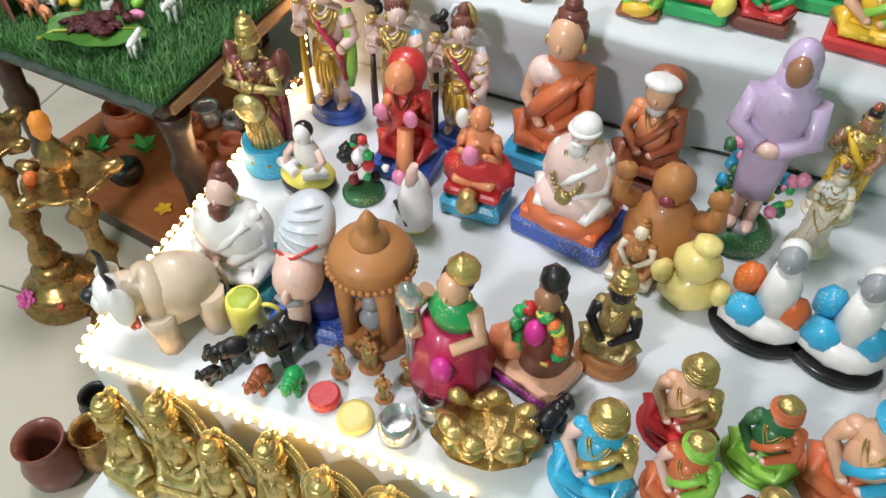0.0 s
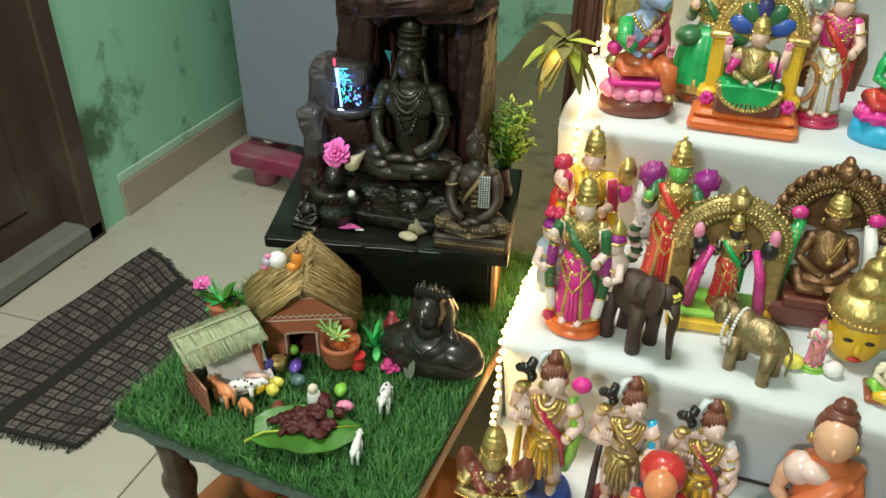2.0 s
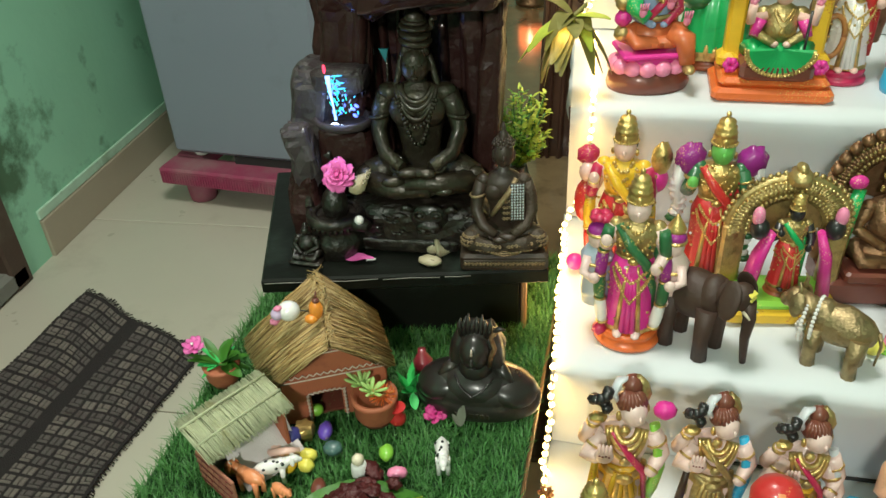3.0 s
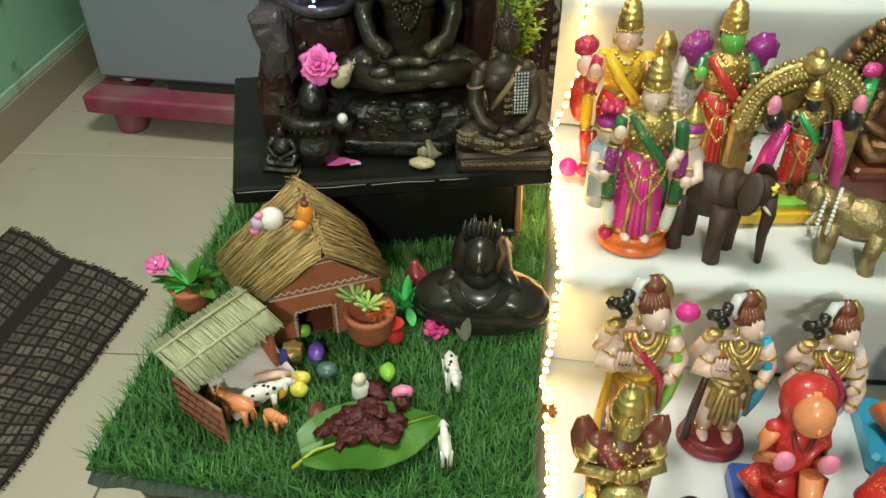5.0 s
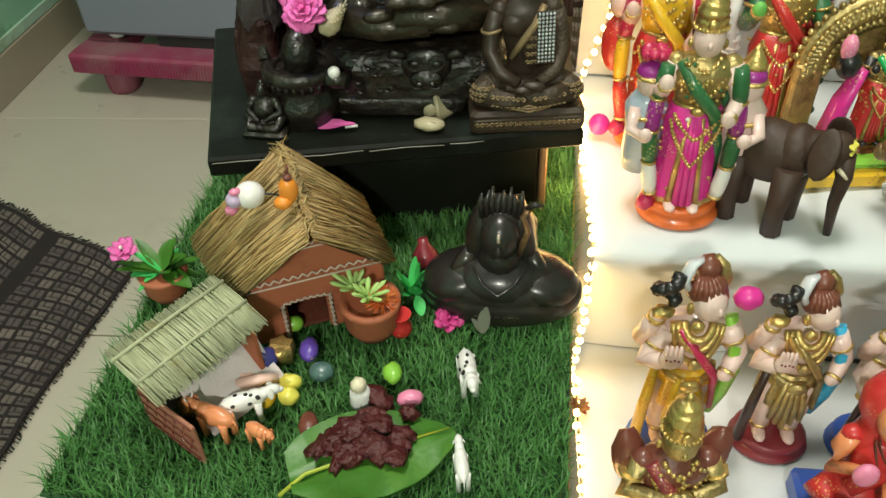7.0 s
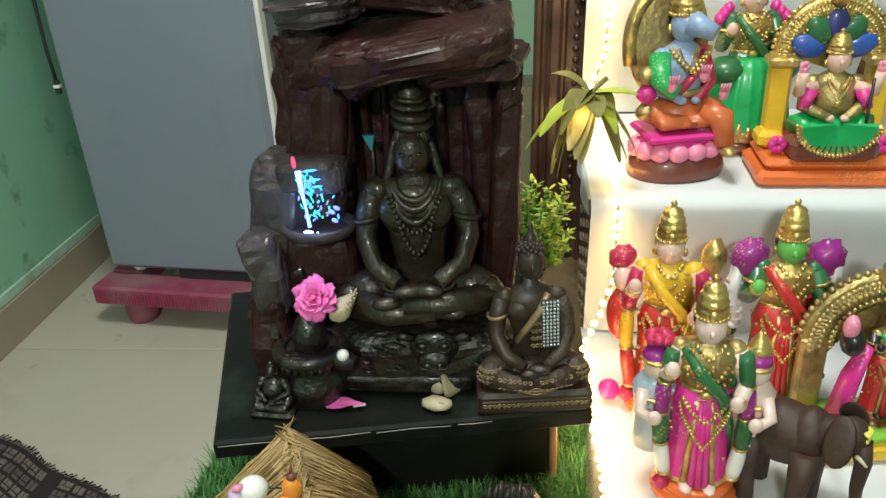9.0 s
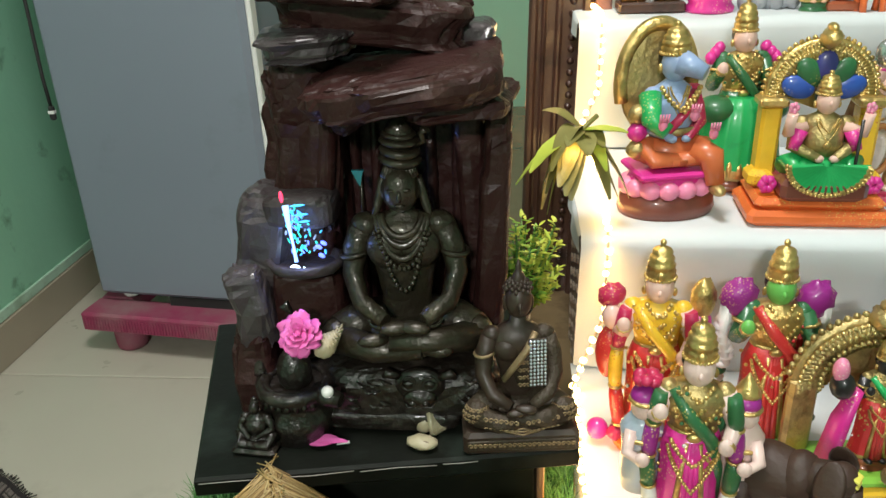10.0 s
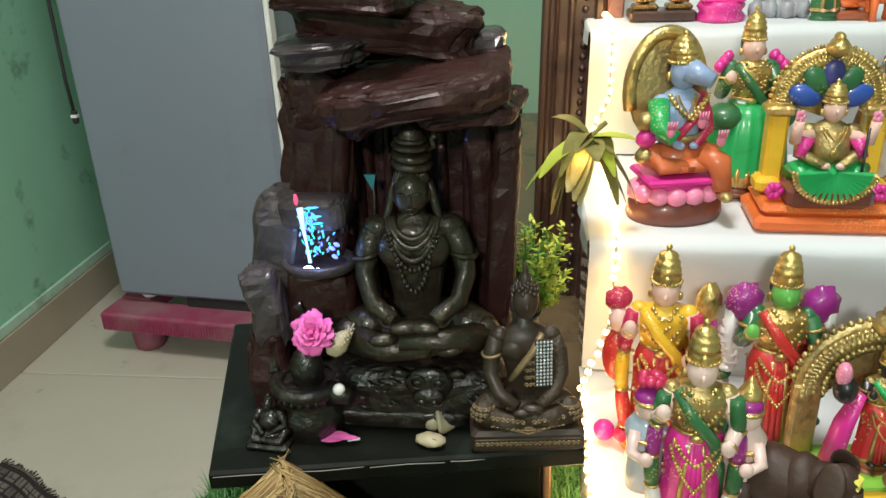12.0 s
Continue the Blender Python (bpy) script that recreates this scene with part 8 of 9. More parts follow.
thing("sea_shell", c, "cream spiral sea shell", "shell", (-0.668, 1.043, PLAT), 12).scale = (0.8, 0.95, 1.0)
c = Clay().ell((0, 0, 0.008), (0.019, 0.011, 0.008), "shell", lump=0.25)
c.ell((0.006, -0.005, 0.0125), (0.006, 0.0022, 0.002), "shell_dark")
thing("sea_shell", c, "flat cream sea shell with a dark slit", "shell", (-0.674, 1.016, PLAT), -14).scale = (0.85, 0.9, 0.8)
c = Clay()
leaf(c, (-0.018, 0, 0.003), (0.012, 0.004, 0.006), 0.018, "petal_pink", seed=2)
leaf(c, (-0.01, 0.004, 0.004), (0.022, -0.004, 0.01), 0.009, "petal_pink", seed=4)
c.tube([(0.01, 0, 0.004), (0.022, 0.004, 0.003)], 0.0018, "white", n=5)
thing("fallen_petal", c, "fallen pink flower petals", "petal", (-0.769, 1.013, PLAT), 0)

# seated black figure with patterned robe
K, R = "buddha_black", "carved_bronze"
c = Clay()
c.box((0, 0, 0.0125), (0.118, 0.068, 0.025), K, bevel=0.004)
c.box((0, -0.0008, 0.0125), (0.11, 0.0688, 0.011), R, bevel=0.001)
G = "scroll_bronze"


def scroll(at, r, turn, flip=1):
    """A small raised curl of the robe's pattern."""
    m = Matrix.Translation(at) @ pose(0, 0, 0, *turn)
    pts = [m @ Vector((flip * r * (1 - 0.075 * k) * math.cos(k * 0.62), r * (1 - 0.075 * k) * math.sin(k * 0.62), 0)) for k in range(12)]
    c.tube(pts, [0.0005 + 0.0004 * math.sin(k * 0.28) for k in range(12)], G, n=5)


for k in range(22):
    scroll((-0.052 + 0.00495 * k, -0.0354, 0.0125), 0.0026, (90, 0, 0), 1 if k % 2 else -1)
for s in (-1, 1):
    c.tube([(s * 0.014, 0.008, 0.041), (s * 0.034, -0.002, 0.04), (s * 0.044, -0.013, 0.0385)], [0.0165, 0.0155, 0.0135], R, n=16)
    c.ell((s * 0.0435, -0.014, 0.0385), (0.0145, 0.0145, 0.0138), R, n=18, k=12)
    c.tube([(s * 0.043, -0.017, 0.0365), (s * 0.022, -0.028, 0.036 + 0.002 * s), (-s * 0.006, -0.031, 0.038 + 0.002 * s)], [0.0122, 0.0105, 0.008], R, n=14)
    for k in range(26):
        ang, lat = math.radians(-170 + 160 * (k % 9) / 8), math.radians(-12 + 24 * (k // 9))
        d = Vector((math.cos(ang) * math.cos(lat), math.sin(ang) * math.cos(lat), math.sin(lat)))
        p_ = Vector((s * 0.0435, -0.014, 0.0385)) + Vector((d.x * 0.0147, d.y * 0.0147, d.z * 0.014))
        scroll(p_, 0.0025, (90 - math.degrees(lat), 0, math.degrees(ang) + 90), 1 if k % 2 else -1)
    for k in range(7):
        q_ = k / 6
        p_ = Vector((s * 0.036, -0.0325, 0.041)).lerp(Vector((s * 0.006, -0.0405, 0.041)), q_)
        scroll(p_, 0.0026, (60, 0, 12 * s), 1 if k % 2 else -1)
        c.tube([p_ + Vector((-0.002, -0.001, -0.0085)), p_ + Vector((0.002, -0.001, -0.008))], 0.0008, G, n=5)
c.ell((0, -0.028, 0.029), (0.024, 0.012, 0.006), R, n=20, k=8)
for k in range(3):
    c.tube([(-0.022 + 0.004 * k, -0.036, 0.031 - 0.001 * k), (0, -0.041 + 0.001 * k, 0.0285 + 0.003 * k), (0.022 - 0.004 * k, -0.036, 0.031 - 0.001 * k)], 0.0009, G, n=5)
c.ell((0, 0.006, 0.037), (0.04, 0.024, 0.014), R, n=18, k=8)
for k in range(16):
    scroll((0.0 + 0.0042 * (k % 4), -0.0155 + 0.0012 * (k // 4), 0.068 + 0.0075 * (k // 4)), 0.0024, (84, 0, 4), 1 if k % 2 else -1)
c.lathe((0, 0.008, 0.04), [(0.023, 0), (0.0195, 0.014), (0.0185, 0.03), (0.024, 0.05), (0.0285, 0.066), (0.027, 0.075), (0.017, 0.083), (0.0085, 0.087), (0.008, 0.1)], K, n=24, sy=0.62)
for s in (-1, 1):
    c.ell((s * 0.011, -0.003, 0.101), (0.014, 0.008, 0.012), K, n=14, k=9)
    arm = [(s * 0.028, 0.006, 0.112), (s * 0.0345, 0.004, 0.094), (s * 0.0365, -0.002, 0.074), (s * 0.028, -0.018, 0.06), (s * 0.01, -0.03, 0.053)]
    c.tube(arm, [0.0095, 0.0095, 0.0085, 0.0072, 0.0055], K if s < 0 else R, n=12)
    c.ell((s * 0.026, 0.006, 0.114), (0.0105, 0.0095, 0.0085), K if s < 0 else R, n=12, k=8)
    c.ell((s * 0.004, -0.034, 0.051 + 0.002 * s), (0.012, 0.006, 0.0042), K, turn=(0, 0, -s * 10), n=10, k=6)
c.ring((-0.0345, 0.004, 0.095), 0.0098, 0.0018, G, turn=(0, -8, 0), n=16)
c.ell((0.011, 0.001, 0.086), (0.0165, 0.0135, 0.033), R, turn=(0, 10, 0), n=16, k=12)
c.tube([(0.016, -0.006, 0.121), (0.006, -0.0125, 0.104), (-0.006, -0.0125, 0.087), (-0.016, -0.008, 0.07)], [0.0038, 0.0042, 0.0042, 0.0036], G, n=8, flat=0.7)
c.box((0.0175, -0.0145, 0.092), (0.0185, 0.002, 0.05), K, turn=(-8, 0, 4), bevel=0.0008)
for i in range(5):
    for j in range(13):
        c.ell((0.0105 + 0.0036 * i, -0.0162 + 0.0005 * (6 - j) * 0.8 + 0.0003 * i, 0.1145 - 0.0037 * j), 0.00165, "diamante", n=6, k=4)
c.ell((0, 0.004, 0.151), (0.0135, 0.0145, 0.0185), K, n=18, k=12)
c.ell((0, -0.0105, 0.149), (0.0022, 0.0042, 0.0052), K, n=8, k=6)
for s in (-1, 1):
    c.ell((s * 0.0132, 0.006, 0.147), (0.0022, 0.0036, 0.0085), K, n=8, k=6)
for i in range(54):
    a, q = i * 2.399, math.sqrt(i / 54)
    c.ell((0.0138 * q * math.cos(a), 0.007 + 0.0145 * q * math.sin(a), 0.1565 + 0.015 * math.sqrt(max(0, 1 - q * q * 0.92))), 0.0026, K, n=6, k=4)
c.lathe((0, 0.007, 0.168), [(0.0068, 0), (0.007, 0.004), (0.0052, 0.009), (0.0026, 0.013), (0.003, 0.016), (0.0008, 0.023)], K, n=14)
thing("seated_statue", c, "black seated meditating statue with carved bronze robe", "statue", (-0.5795, 1.041, PLAT), 6).scale = (0.95, 0.95, 1.0)

# ---------------------------------------------------------------- plants beside the shrine
vase = thing("vase_plant", None, "yellow-green artificial plant in a dark banded vase", "plant", (-0.578, 1.2, PLAT - 0.0))
c = Clay().lathe((0, 0, 0), [(0.016, 0), (0.02, 0.01), (0.014, 0.03), (0.012, 0.05), (0.015, 0.056)], "black_resin", n=18)
part("vase", c, vase)
c = Clay()
rs = random.Random(77)
for i in range(30):
    a = rs.uniform(0, 6.28)
    h_ = rs.uniform(0.03, 0.115)
    tip = Vector((0.045 * math.cos(a) * rs.uniform(0.3, 1) + 0.008, 0.03 * math.sin(a), 0.05 + h_))
    c.tube([(0, 0, 0.045), tip * 0.6 + Vector((0, 0, 0.02)), tip], 0.0012, "leaf_green", n=4)
    for j in range(26):
        b_ = rs.uniform(0, 6.28)
        p = Vector((0, 0, 0.05)).lerp(tip, rs.uniform(0.5, 1.05))
        q = p + Vector((math.cos(b_), math.sin(b_), rs.uniform(-0.2, 0.8))) * rs.uniform(0.006, 0.012)
        leaf(c, p, q, rs.uniform(0.003, 0.0055), "leaf_yellow" if tip.x > 0.02 or rs.random() < 0.3 else "leaf_lime", seed=i + j, n=4)
part("foliage", c, vase)
bunch = thing("leaf_bunch", None, "bunch of drooping mango leaves tied to the cloth corner", "leaves", (-0.508, 1.298, 0.752))
rs = random.Random(15)
for i in range(19):
    a = math.radians(140 + 220 * i / 18 + rs.uniform(-28, 28))
    L = rs.uniform(0.05, 0.105)
    c = Clay()
    up = 0.05 if i in (2, 6) else rs.uniform(-0.055, 0.01)
    # every fourth leaf is yellow: the bulbs' light on it is put into its colour
    leaf(c, (0, 0, 0.035), (L * math.cos(a) * 0.75, L * math.sin(a) * 0.45 - 0.006, 0.035 + up), rs.uniform(0.022, 0.03), "leaf_dry" if i % 4 else "leaf_yellow", droop=rs.uniform(0.0, 0.1), fold=0.3, seed=i * 1.3, n=8)
    part("leaf", c, bunch)
part("stalk", Clay().tube([(-0.01, 0, 0.02), (0, 0, 0.035), (0.02, 0.01, 0.05)], 0.003, "leaf_dry", n=6), bunch)

# ---------------------------------------------------------------- on the turf: hut and shed
hut = thing("toy_hut", None, "terracotta toy hut with straw thatch and white painted bands", "toy house", (-0.792, 0.9155, GRASS - 0.006), rz=23)
HW, HD, HH, GABLE, DX = 0.13, 0.105, 0.07, 0.062, -0.012
front = -HD / 2
c = Clay()
for x0, x1 in ((-HW / 2, DX - 0.019), (DX + 0.019, HW / 2)):
    c.box(((x0 + x1) / 2, front, HH / 2), (x1 - x0, 0.01, HH), "terracotta", bevel=0.002)
c.box((DX, front, 0.057), (0.042, 0.0096, HH - 0.044), "terracotta")
hut_wall = part("wall", c, hut, "front wall with an arched doorway")
for s in (-1, 1):
    part("wall", Clay().box((s * (HW / 2 - 0.005), 0.005, HH / 2), (0.01, HD - 0.01, HH), "terracotta", bevel=0.002), hut)
part("wall", Clay().box((0, HD / 2 - 0.002, HH / 2), (HW - 0.022, 0.01, HH), "terracotta"), hut)
for y in (front, HD / 2):
    vs = [(-HW / 2, y - 0.005, HH), (HW / 2, y - 0.005, HH), (0, y - 0.005, HH + GABLE), (-HW / 2, y + 0.005, HH), (HW / 2, y + 0.005, HH), (0, y + 0.005, HH + GABLE)]
    part("gable", Clay().add(vs, [(0, 1, 2), (5, 4, 3), (0, 3, 4, 1), (1, 4, 5, 2), (2, 5, 3, 0)], "terracotta", False), hut)
part("floor", Clay().box((0, 0, 0.002), (HW - 0.02, HD - 0.01, 0.004), "brown"), hut)
c = Clay()
y = front - 0.0062


def zigzag(x0, x1, z, n, amp):
    return [(x0 + (x1 - x0) * i / n, y - 0.001, z + amp * math.sin(i * 1.5708)) for i in range(n + 1)]


c.tube(zigzag(-HW / 2, HW / 2, HH + 0.006, 60, 0.0021), 0.0011, "band_white", n=4)
c.tube([(-HW / 2, y, HH - 0.001), (HW / 2, y, HH - 0.001)], 0.0012, "band_white", n=4)
c.tube(zigzag(-0.023, 0.023, HH + 0.042, 20, 0.002), 0.0011, "band_white", n=4)
c.tube([(-0.025, y, HH + 0.036), (0.025, y, HH + 0.036)], 0.0011, "band_white", n=4)
arch = [(DX - 0.0225, 0.003 + 0.042 * k / 14) for k in range(15)] + [(DX - 0.0225 + 0.045 * k / 15, 0.046 + 0.002 * math.sin(math.pi * k / 15)) for k in range(1, 15)] + [(DX + 0.0225, 0.045 - 0.042 * k / 14) for k in range(15)]
for rowk in (0, 1):
    c.tube([(ax + (0.0016 if q % 2 else -0.0016) * (1 if rowk == 0 else -1), y - 0.0005 - 0.0008 * rowk, az + (0.0014 if q % 2 else -0.0014)) for q, (ax, az) in enumerate(arch)], 0.0009, "band_white", n=4)
part("painted_band", c, hut_wall, "white zigzag bands")
AP, EV = HH + GABLE + 0.008, HH - 0.006
for s, reach, flare in ((-1, 0.074, 0.026), (1, 0.07, -0.004)):
    c = Clay()
    rs = random.Random(30 + s)
    for i in range(1150):
        t_ = rs.random()
        up = rs.choice((0.0, 0.0, 0.3, 0.55)) * rs.random()
        ridge_p = Vector((s * 0.002, front - 0.036 + 0.143 * t_ + rs.uniform(-0.004, 0.004), AP + rs.uniform(-0.004, 0.005)))
        eave_p = Vector((s * (reach + flare * t_ + rs.uniform(-0.007, 0.008)), front - 0.006 + 0.108 * t_ + rs.uniform(-0.006, 0.006), EV + rs.uniform(-0.003, 0.006) - 0.006 * t_ * (s < 0)))
        a_ = ridge_p.lerp(eave_p, up)
        b_ = eave_p if rs.random() < 0.7 else ridge_p.lerp(eave_p, rs.uniform(0.6, 1.0))
        m_ = a_.lerp(b_, 0.5) + Vector((0, rs.uniform(-0.004, 0.004), rs.uniform(0.001, 0.006)))
        c.tube([a_, m_, b_], [0.00055, 0.0007, 0.0005], rs.choice(("straw", "straw", "straw_pale", "straw_dark")), n=4)
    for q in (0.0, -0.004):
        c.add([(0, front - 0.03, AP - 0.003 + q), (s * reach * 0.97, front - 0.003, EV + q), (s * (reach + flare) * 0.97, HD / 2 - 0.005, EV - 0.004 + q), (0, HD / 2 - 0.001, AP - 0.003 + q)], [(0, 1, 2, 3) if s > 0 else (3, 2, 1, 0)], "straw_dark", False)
    tagged(part("thatch", c, hut, "loose golden straw thatch"), kind="stuff")
c = Clay()
rs = random.Random(41)
for i in range(70):
    y0_ = front - 0.036 + 0.135 * rs.random()
    c.tube([(rs.uniform(-0.01, 0.01), y0_, AP + rs.uniform(-0.005, 0.003)), (rs.uniform(-0.006, 0.006), y0_ + 0.012, AP + rs.uniform(0.0, 0.006)), (rs.uniform(-0.012, 0.012), y0_ + rs.uniform(0.018, 0.034), AP + rs.uniform(-0.006, 0.003))], 0.0008, rs.choice(("straw", "straw_pale")), n=4)
tagged(part("ridge", c, hut), kind="stuff")
c = Clay().ell((0.004, 0, 0.013), (0.0135, 0.0125, 0.0125), "white", n=18, k=12)
c.ell((-0.009, -0.005, 0.013), (0.008, 0.008, 0.0075), "lavender", n=12)
c.ell((-0.009, -0.0095, 0.0165), (0.002, 0.0016, 0.002), "black", n=8, k=6)
c.ell((-0.007, -0.006, 0.022), (0.005, 0.004, 0.0035), "pink_plain", lump=0.3)
c.ell((-0.013, -0.006, 0.004), (0.006, 0.006, 0.005), "pink_plain", lump=0.4)
c.tube([(0.014, 0.002, 0.012), (0.024, 0.004, 0.008), (0.034, 0.004, 0.004)], [0.0012, 0.0009, 0.0006], "black", n=5)
thing("toy_bird", c, "small white and pink toy bird on the thatch", "toy bird", (-0.825, 0.883, 0.547), 12)
c = Clay().ell((0.001, 0, 0.013), (0.0085, 0.007, 0.013), "bird_orange", n=12, k=9, lump=0.12)
c.ell((-0.004, -0.006, 0.004), (0.008, 0.006, 0.006), "bird_orange", lump=0.2)
c.ell((0.002, 0.0, 0.026), (0.0045, 0.004, 0.004), "brown", n=10, k=6)
c.tube([(0.002, 0, 0.028), (0.003, 0.002, 0.038)], [0.002, 0.0008], "brown", n=6)
thing("toy_bird", c, "small orange toy bird on the thatch ridge", "toy bird", (-0.78, 0.866, 0.566), 0)

shed = thing("toy_shed", None, "toy cattle shed with a flat straw roof", "toy shed", (-0.856, 0.771, GRASS - 0.008), rz=57)
shed.scale = (0.82, 0.66, 1.12)
shed_wall = part("wall", Clay().box((-0.055, -0.018, 0.022), (0.004, 0.11, 0.044), "toy_brick", bevel=0.001), shed, "thin brick-patterned card wall")
part("wall", Clay().box((0.055, 0, 0.034), (0.006, 0.075, 0.068), "terracotta", bevel=0.001), shed)
part("wall", Clay().box((0, 0.035, 0.036), (0.104, 0.006, 0.072), "grey_card", bevel=0.001), shed, "grey card back wall")
c = Clay()
for r_ in range(4):
    c.tube([(-0.0585, -0.072, 0.008 + 0.011 * r_), (-0.0585, 0.036, 0.008 + 0.011 * r_)], 0.0006, "maroon", n=4)
    for k in range(6):
        yy = -0.066 + 0.018 * k + (0.009 if r_ % 2 else 0)
        c.tube([(-0.0585, yy, 0.003 + 0.011 * r_), (-0.0585, yy, 0.008 + 0.011 * r_)], 0.0006, "maroon", n=4)
part("brick_joint", c, shed_wall)
c = Clay()
for lay in range(2):
    straws(c, (-0.068, 0.048, 0.084 - 0.002 * lay), (-0.068, -0.045, 0.066 - 0.002 * lay), (0.136, 0, 0), 118, "straw_green", 0.00085, 0.0022, 0.001, 60 + lay)
c.add([(-0.066, 0.046, 0.081), (0.066, 0.046, 0.081), (0.066, -0.042, 0.064), (-0.066, -0.042, 0.064)], [(0, 1, 2, 3)], "straw_green", False)
tagged(part("roof", c, shed, "pale green straw roof"), kind="stuff")
for yy, zz in ((0.03, 0.084), (-0.012, 0.0765)):
    part("roof_batten", Clay().tube([(-0.07, yy, zz), (0, yy, zz + 0.001), (0.07, yy, zz)], 0.0019, "straw_green", n=6), shed)
c = Clay()
for side_, lift in ((0, 0.0), (1, 0.0015)):
    rings = []
    for i in range(15):
        t_ = i / 14
        row = []
        for j in range(13):
            q = j / 12
            f = noise.noise(Vector((t_ * 3.2, q * 3.2, 7)))
            row.append((-0.045 + 0.1 * q, 0.028 - 0.085 * t_ + 0.006 * f, lift + 0.006 + 0.06 * (1 - t_) ** 2.2 + 0.012 * abs(f) + 0.012 * q * (1 - t_)))
        rings.append(row)
    c.rings(rings, "white_cloth", closed=False, cap=False)
thing("crumpled_cloth", c, "crumpled white cloth inside the toy shed", "cloth", (-0.848, 0.782, GRASS - 0.006), 52).scale = (0.8, 0.72, 0.95)

# ---------------------------------------------------------------- on the turf: dark bust
B = "bust_black"
c = Clay()
c.ell((0, -0.006, 0.036), (0.05, 0.034, 0.03), B, n=24, k=12)
c.lathe((0, 0, 0), [(0.07, 0), (0.078, 0.005), (0.08, 0.014), (0.079, 0.026), (0.076, 0.028), (0.0765, 0.031), (0.07, 0.042), (0.055, 0.052), (0.036, 0.06), (0.02, 0.068)], B, n=48, sy=0.53)
for s in (-1, 1):
    c.ell((s * 0.04, -0.002, 0.034), (0.037, 0.034, 0.021), B, turn=(0, s * 14, 0), n=20, k=12)
    c.ell((s * 0.021, 0.004, 0.086), (0.012, 0.018, 0.036), B, turn=(0, s * -12, 0), n=14, k=10, lump=0.12, seed=s)
    c.tube([(s * 0.024, 0.0, 0.066), (s * 0.036, -0.008, 0.056), (s * 0.045, -0.014, 0.05)], [0.011, 0.008, 0.004], B, n=8)
c.tube([(-0.024, -0.022, 0.062), (-0.014, -0.036, 0.053), (0.0, -0.0415, 0.044), (0.014, -0.036, 0.053), (0.024, -0.022, 0.062)], 0.0014, B, n=6)
c.tube([(0.0, -0.004, 0.05), (0, -0.006, 0.084)], [0.026, 0.016], B, n=16)
c.ell((0, -0.012, 0.093), (0.0185, 0.021, 0.025), B, n=20, k=14)
c.ell((0, -0.033, 0.091), (0.0028, 0.005, 0.0065), B, n=8)
c.ell((0, -0.0312, 0.081), (0.0055, 0.003, 0.002), B, n=8, k=5)
c.tube([(0, -0.0325, 0.102), (0, -0.0315, 0.111)], [0.0017, 0.0009], "band_white", n=6)
c.ell((0, 0.004, 0.104), (0.023, 0.022, 0.02), B, n=18, k=10, lump=0.1)
c.ell((0, 0.016, 0.075), (0.032, 0.02, 0.045), B, n=18, k=12, lump=0.2)
for i in range(8):
    x = -0.016 + 0.0046 * i
    c.tube([(x, -0.008, 0.112), (x * 1.15, -0.008, 0.128), (x * 1.05 + 0.002 * (i % 2), -0.006, 0.136 + 0.004 * (i % 3))], [0.0036, 0.003, 0.0012], B, n=6)
c.tube([(0.018, -0.016, 0.074), (0.021, -0.02, 0.092), (0.025, -0.017, 0.104), (0.02, -0.012, 0.116), (0.026, -0.012, 0.126)], [0.0022, 0.003, 0.0032, 0.003, 0.0036], "bronze", n=8)
c.tube([(0.024, -0.012, 0.126), (0.03, -0.014, 0.132), (0.038, -0.014, 0.131)], [0.003, 0.0032, 0.0012], B, n=6)
for i, w_ in enumerate((0.003, 0.005, 0.003, 0.004, 0.003, 0.005, 0.003)):
    c.box((-0.02 + 0.0066 * i, -0.0422, 0.015), (w_, 0.0012, 0.006), "dark_bronze")
thing("dark_bust", c, "glossy black bust of a long-haired figure on the turf", "bust", (-0.6, 0.908, GRASS - 0.005), -3)

# ---------------------------------------------------------------- on the turf: pots, plants, toys
G = GRASS - 0.002
pot = thing("flower_pot", None, "small terracotta pot with green and orange artificial flowers", "flower pot", (-0.721, 0.861, G))
part("pot", Clay().lathe((0, 0, 0), [(0.02, 0), (0.026, 0.012), (0.027, 0.03), (0.029, 0.034), (0.029, 0.04), (0.024, 0.04), (0.022, 0.03)], "terracotta", n=24), pot)
c = Clay()
rs = random.Random(9)
for mid, lean in (((-0.014, 0.002, 0.05), (-0.5, 0.3)), ((0.0, -0.008, 0.05), (0.5, -0.6))):
    for i in range(12):
        a = i * 0.5236 + 0.2
        d = Vector((math.cos(a) + lean[0] * 0.5, 0.8 * math.sin(a) + lean[1] * 0.3, 0.55 + 0.35 * (i % 2)))
        p_ = Vector(mid)
        c.tube([p_, p_ + d * 0.009, p_ + d * 0.015, p_ + d * 0.0175], [0.0012, 0.0026, 0.0027, 0.0009], "leaf_pale", n=7, flat=0.6)
    c.tube([(0, 0, 0.03), mid], 0.0013, "leaf_lime", n=5)
part("foliage", c, pot)
c = Clay()
for i in range(130):
    a, e_ = rs.uniform(0, 6.28), rs.uniform(-0.2, 1.5)
    d = Vector((math.cos(a) * math.cos(e_), math.sin(a) * math.cos(e_), math.sin(e_))) * 0.017
    c.tube([(0.012, -0.004, 0.042), Vector((0.012, -0.004, 0.042)) + d], [0.0008, 0.0004], "orange", n=4)
c.ell((0.012, -0.004, 0.046), 0.006, "clay_tan")
part("flower", c, pot, "spiky orange flower")
c = Clay()
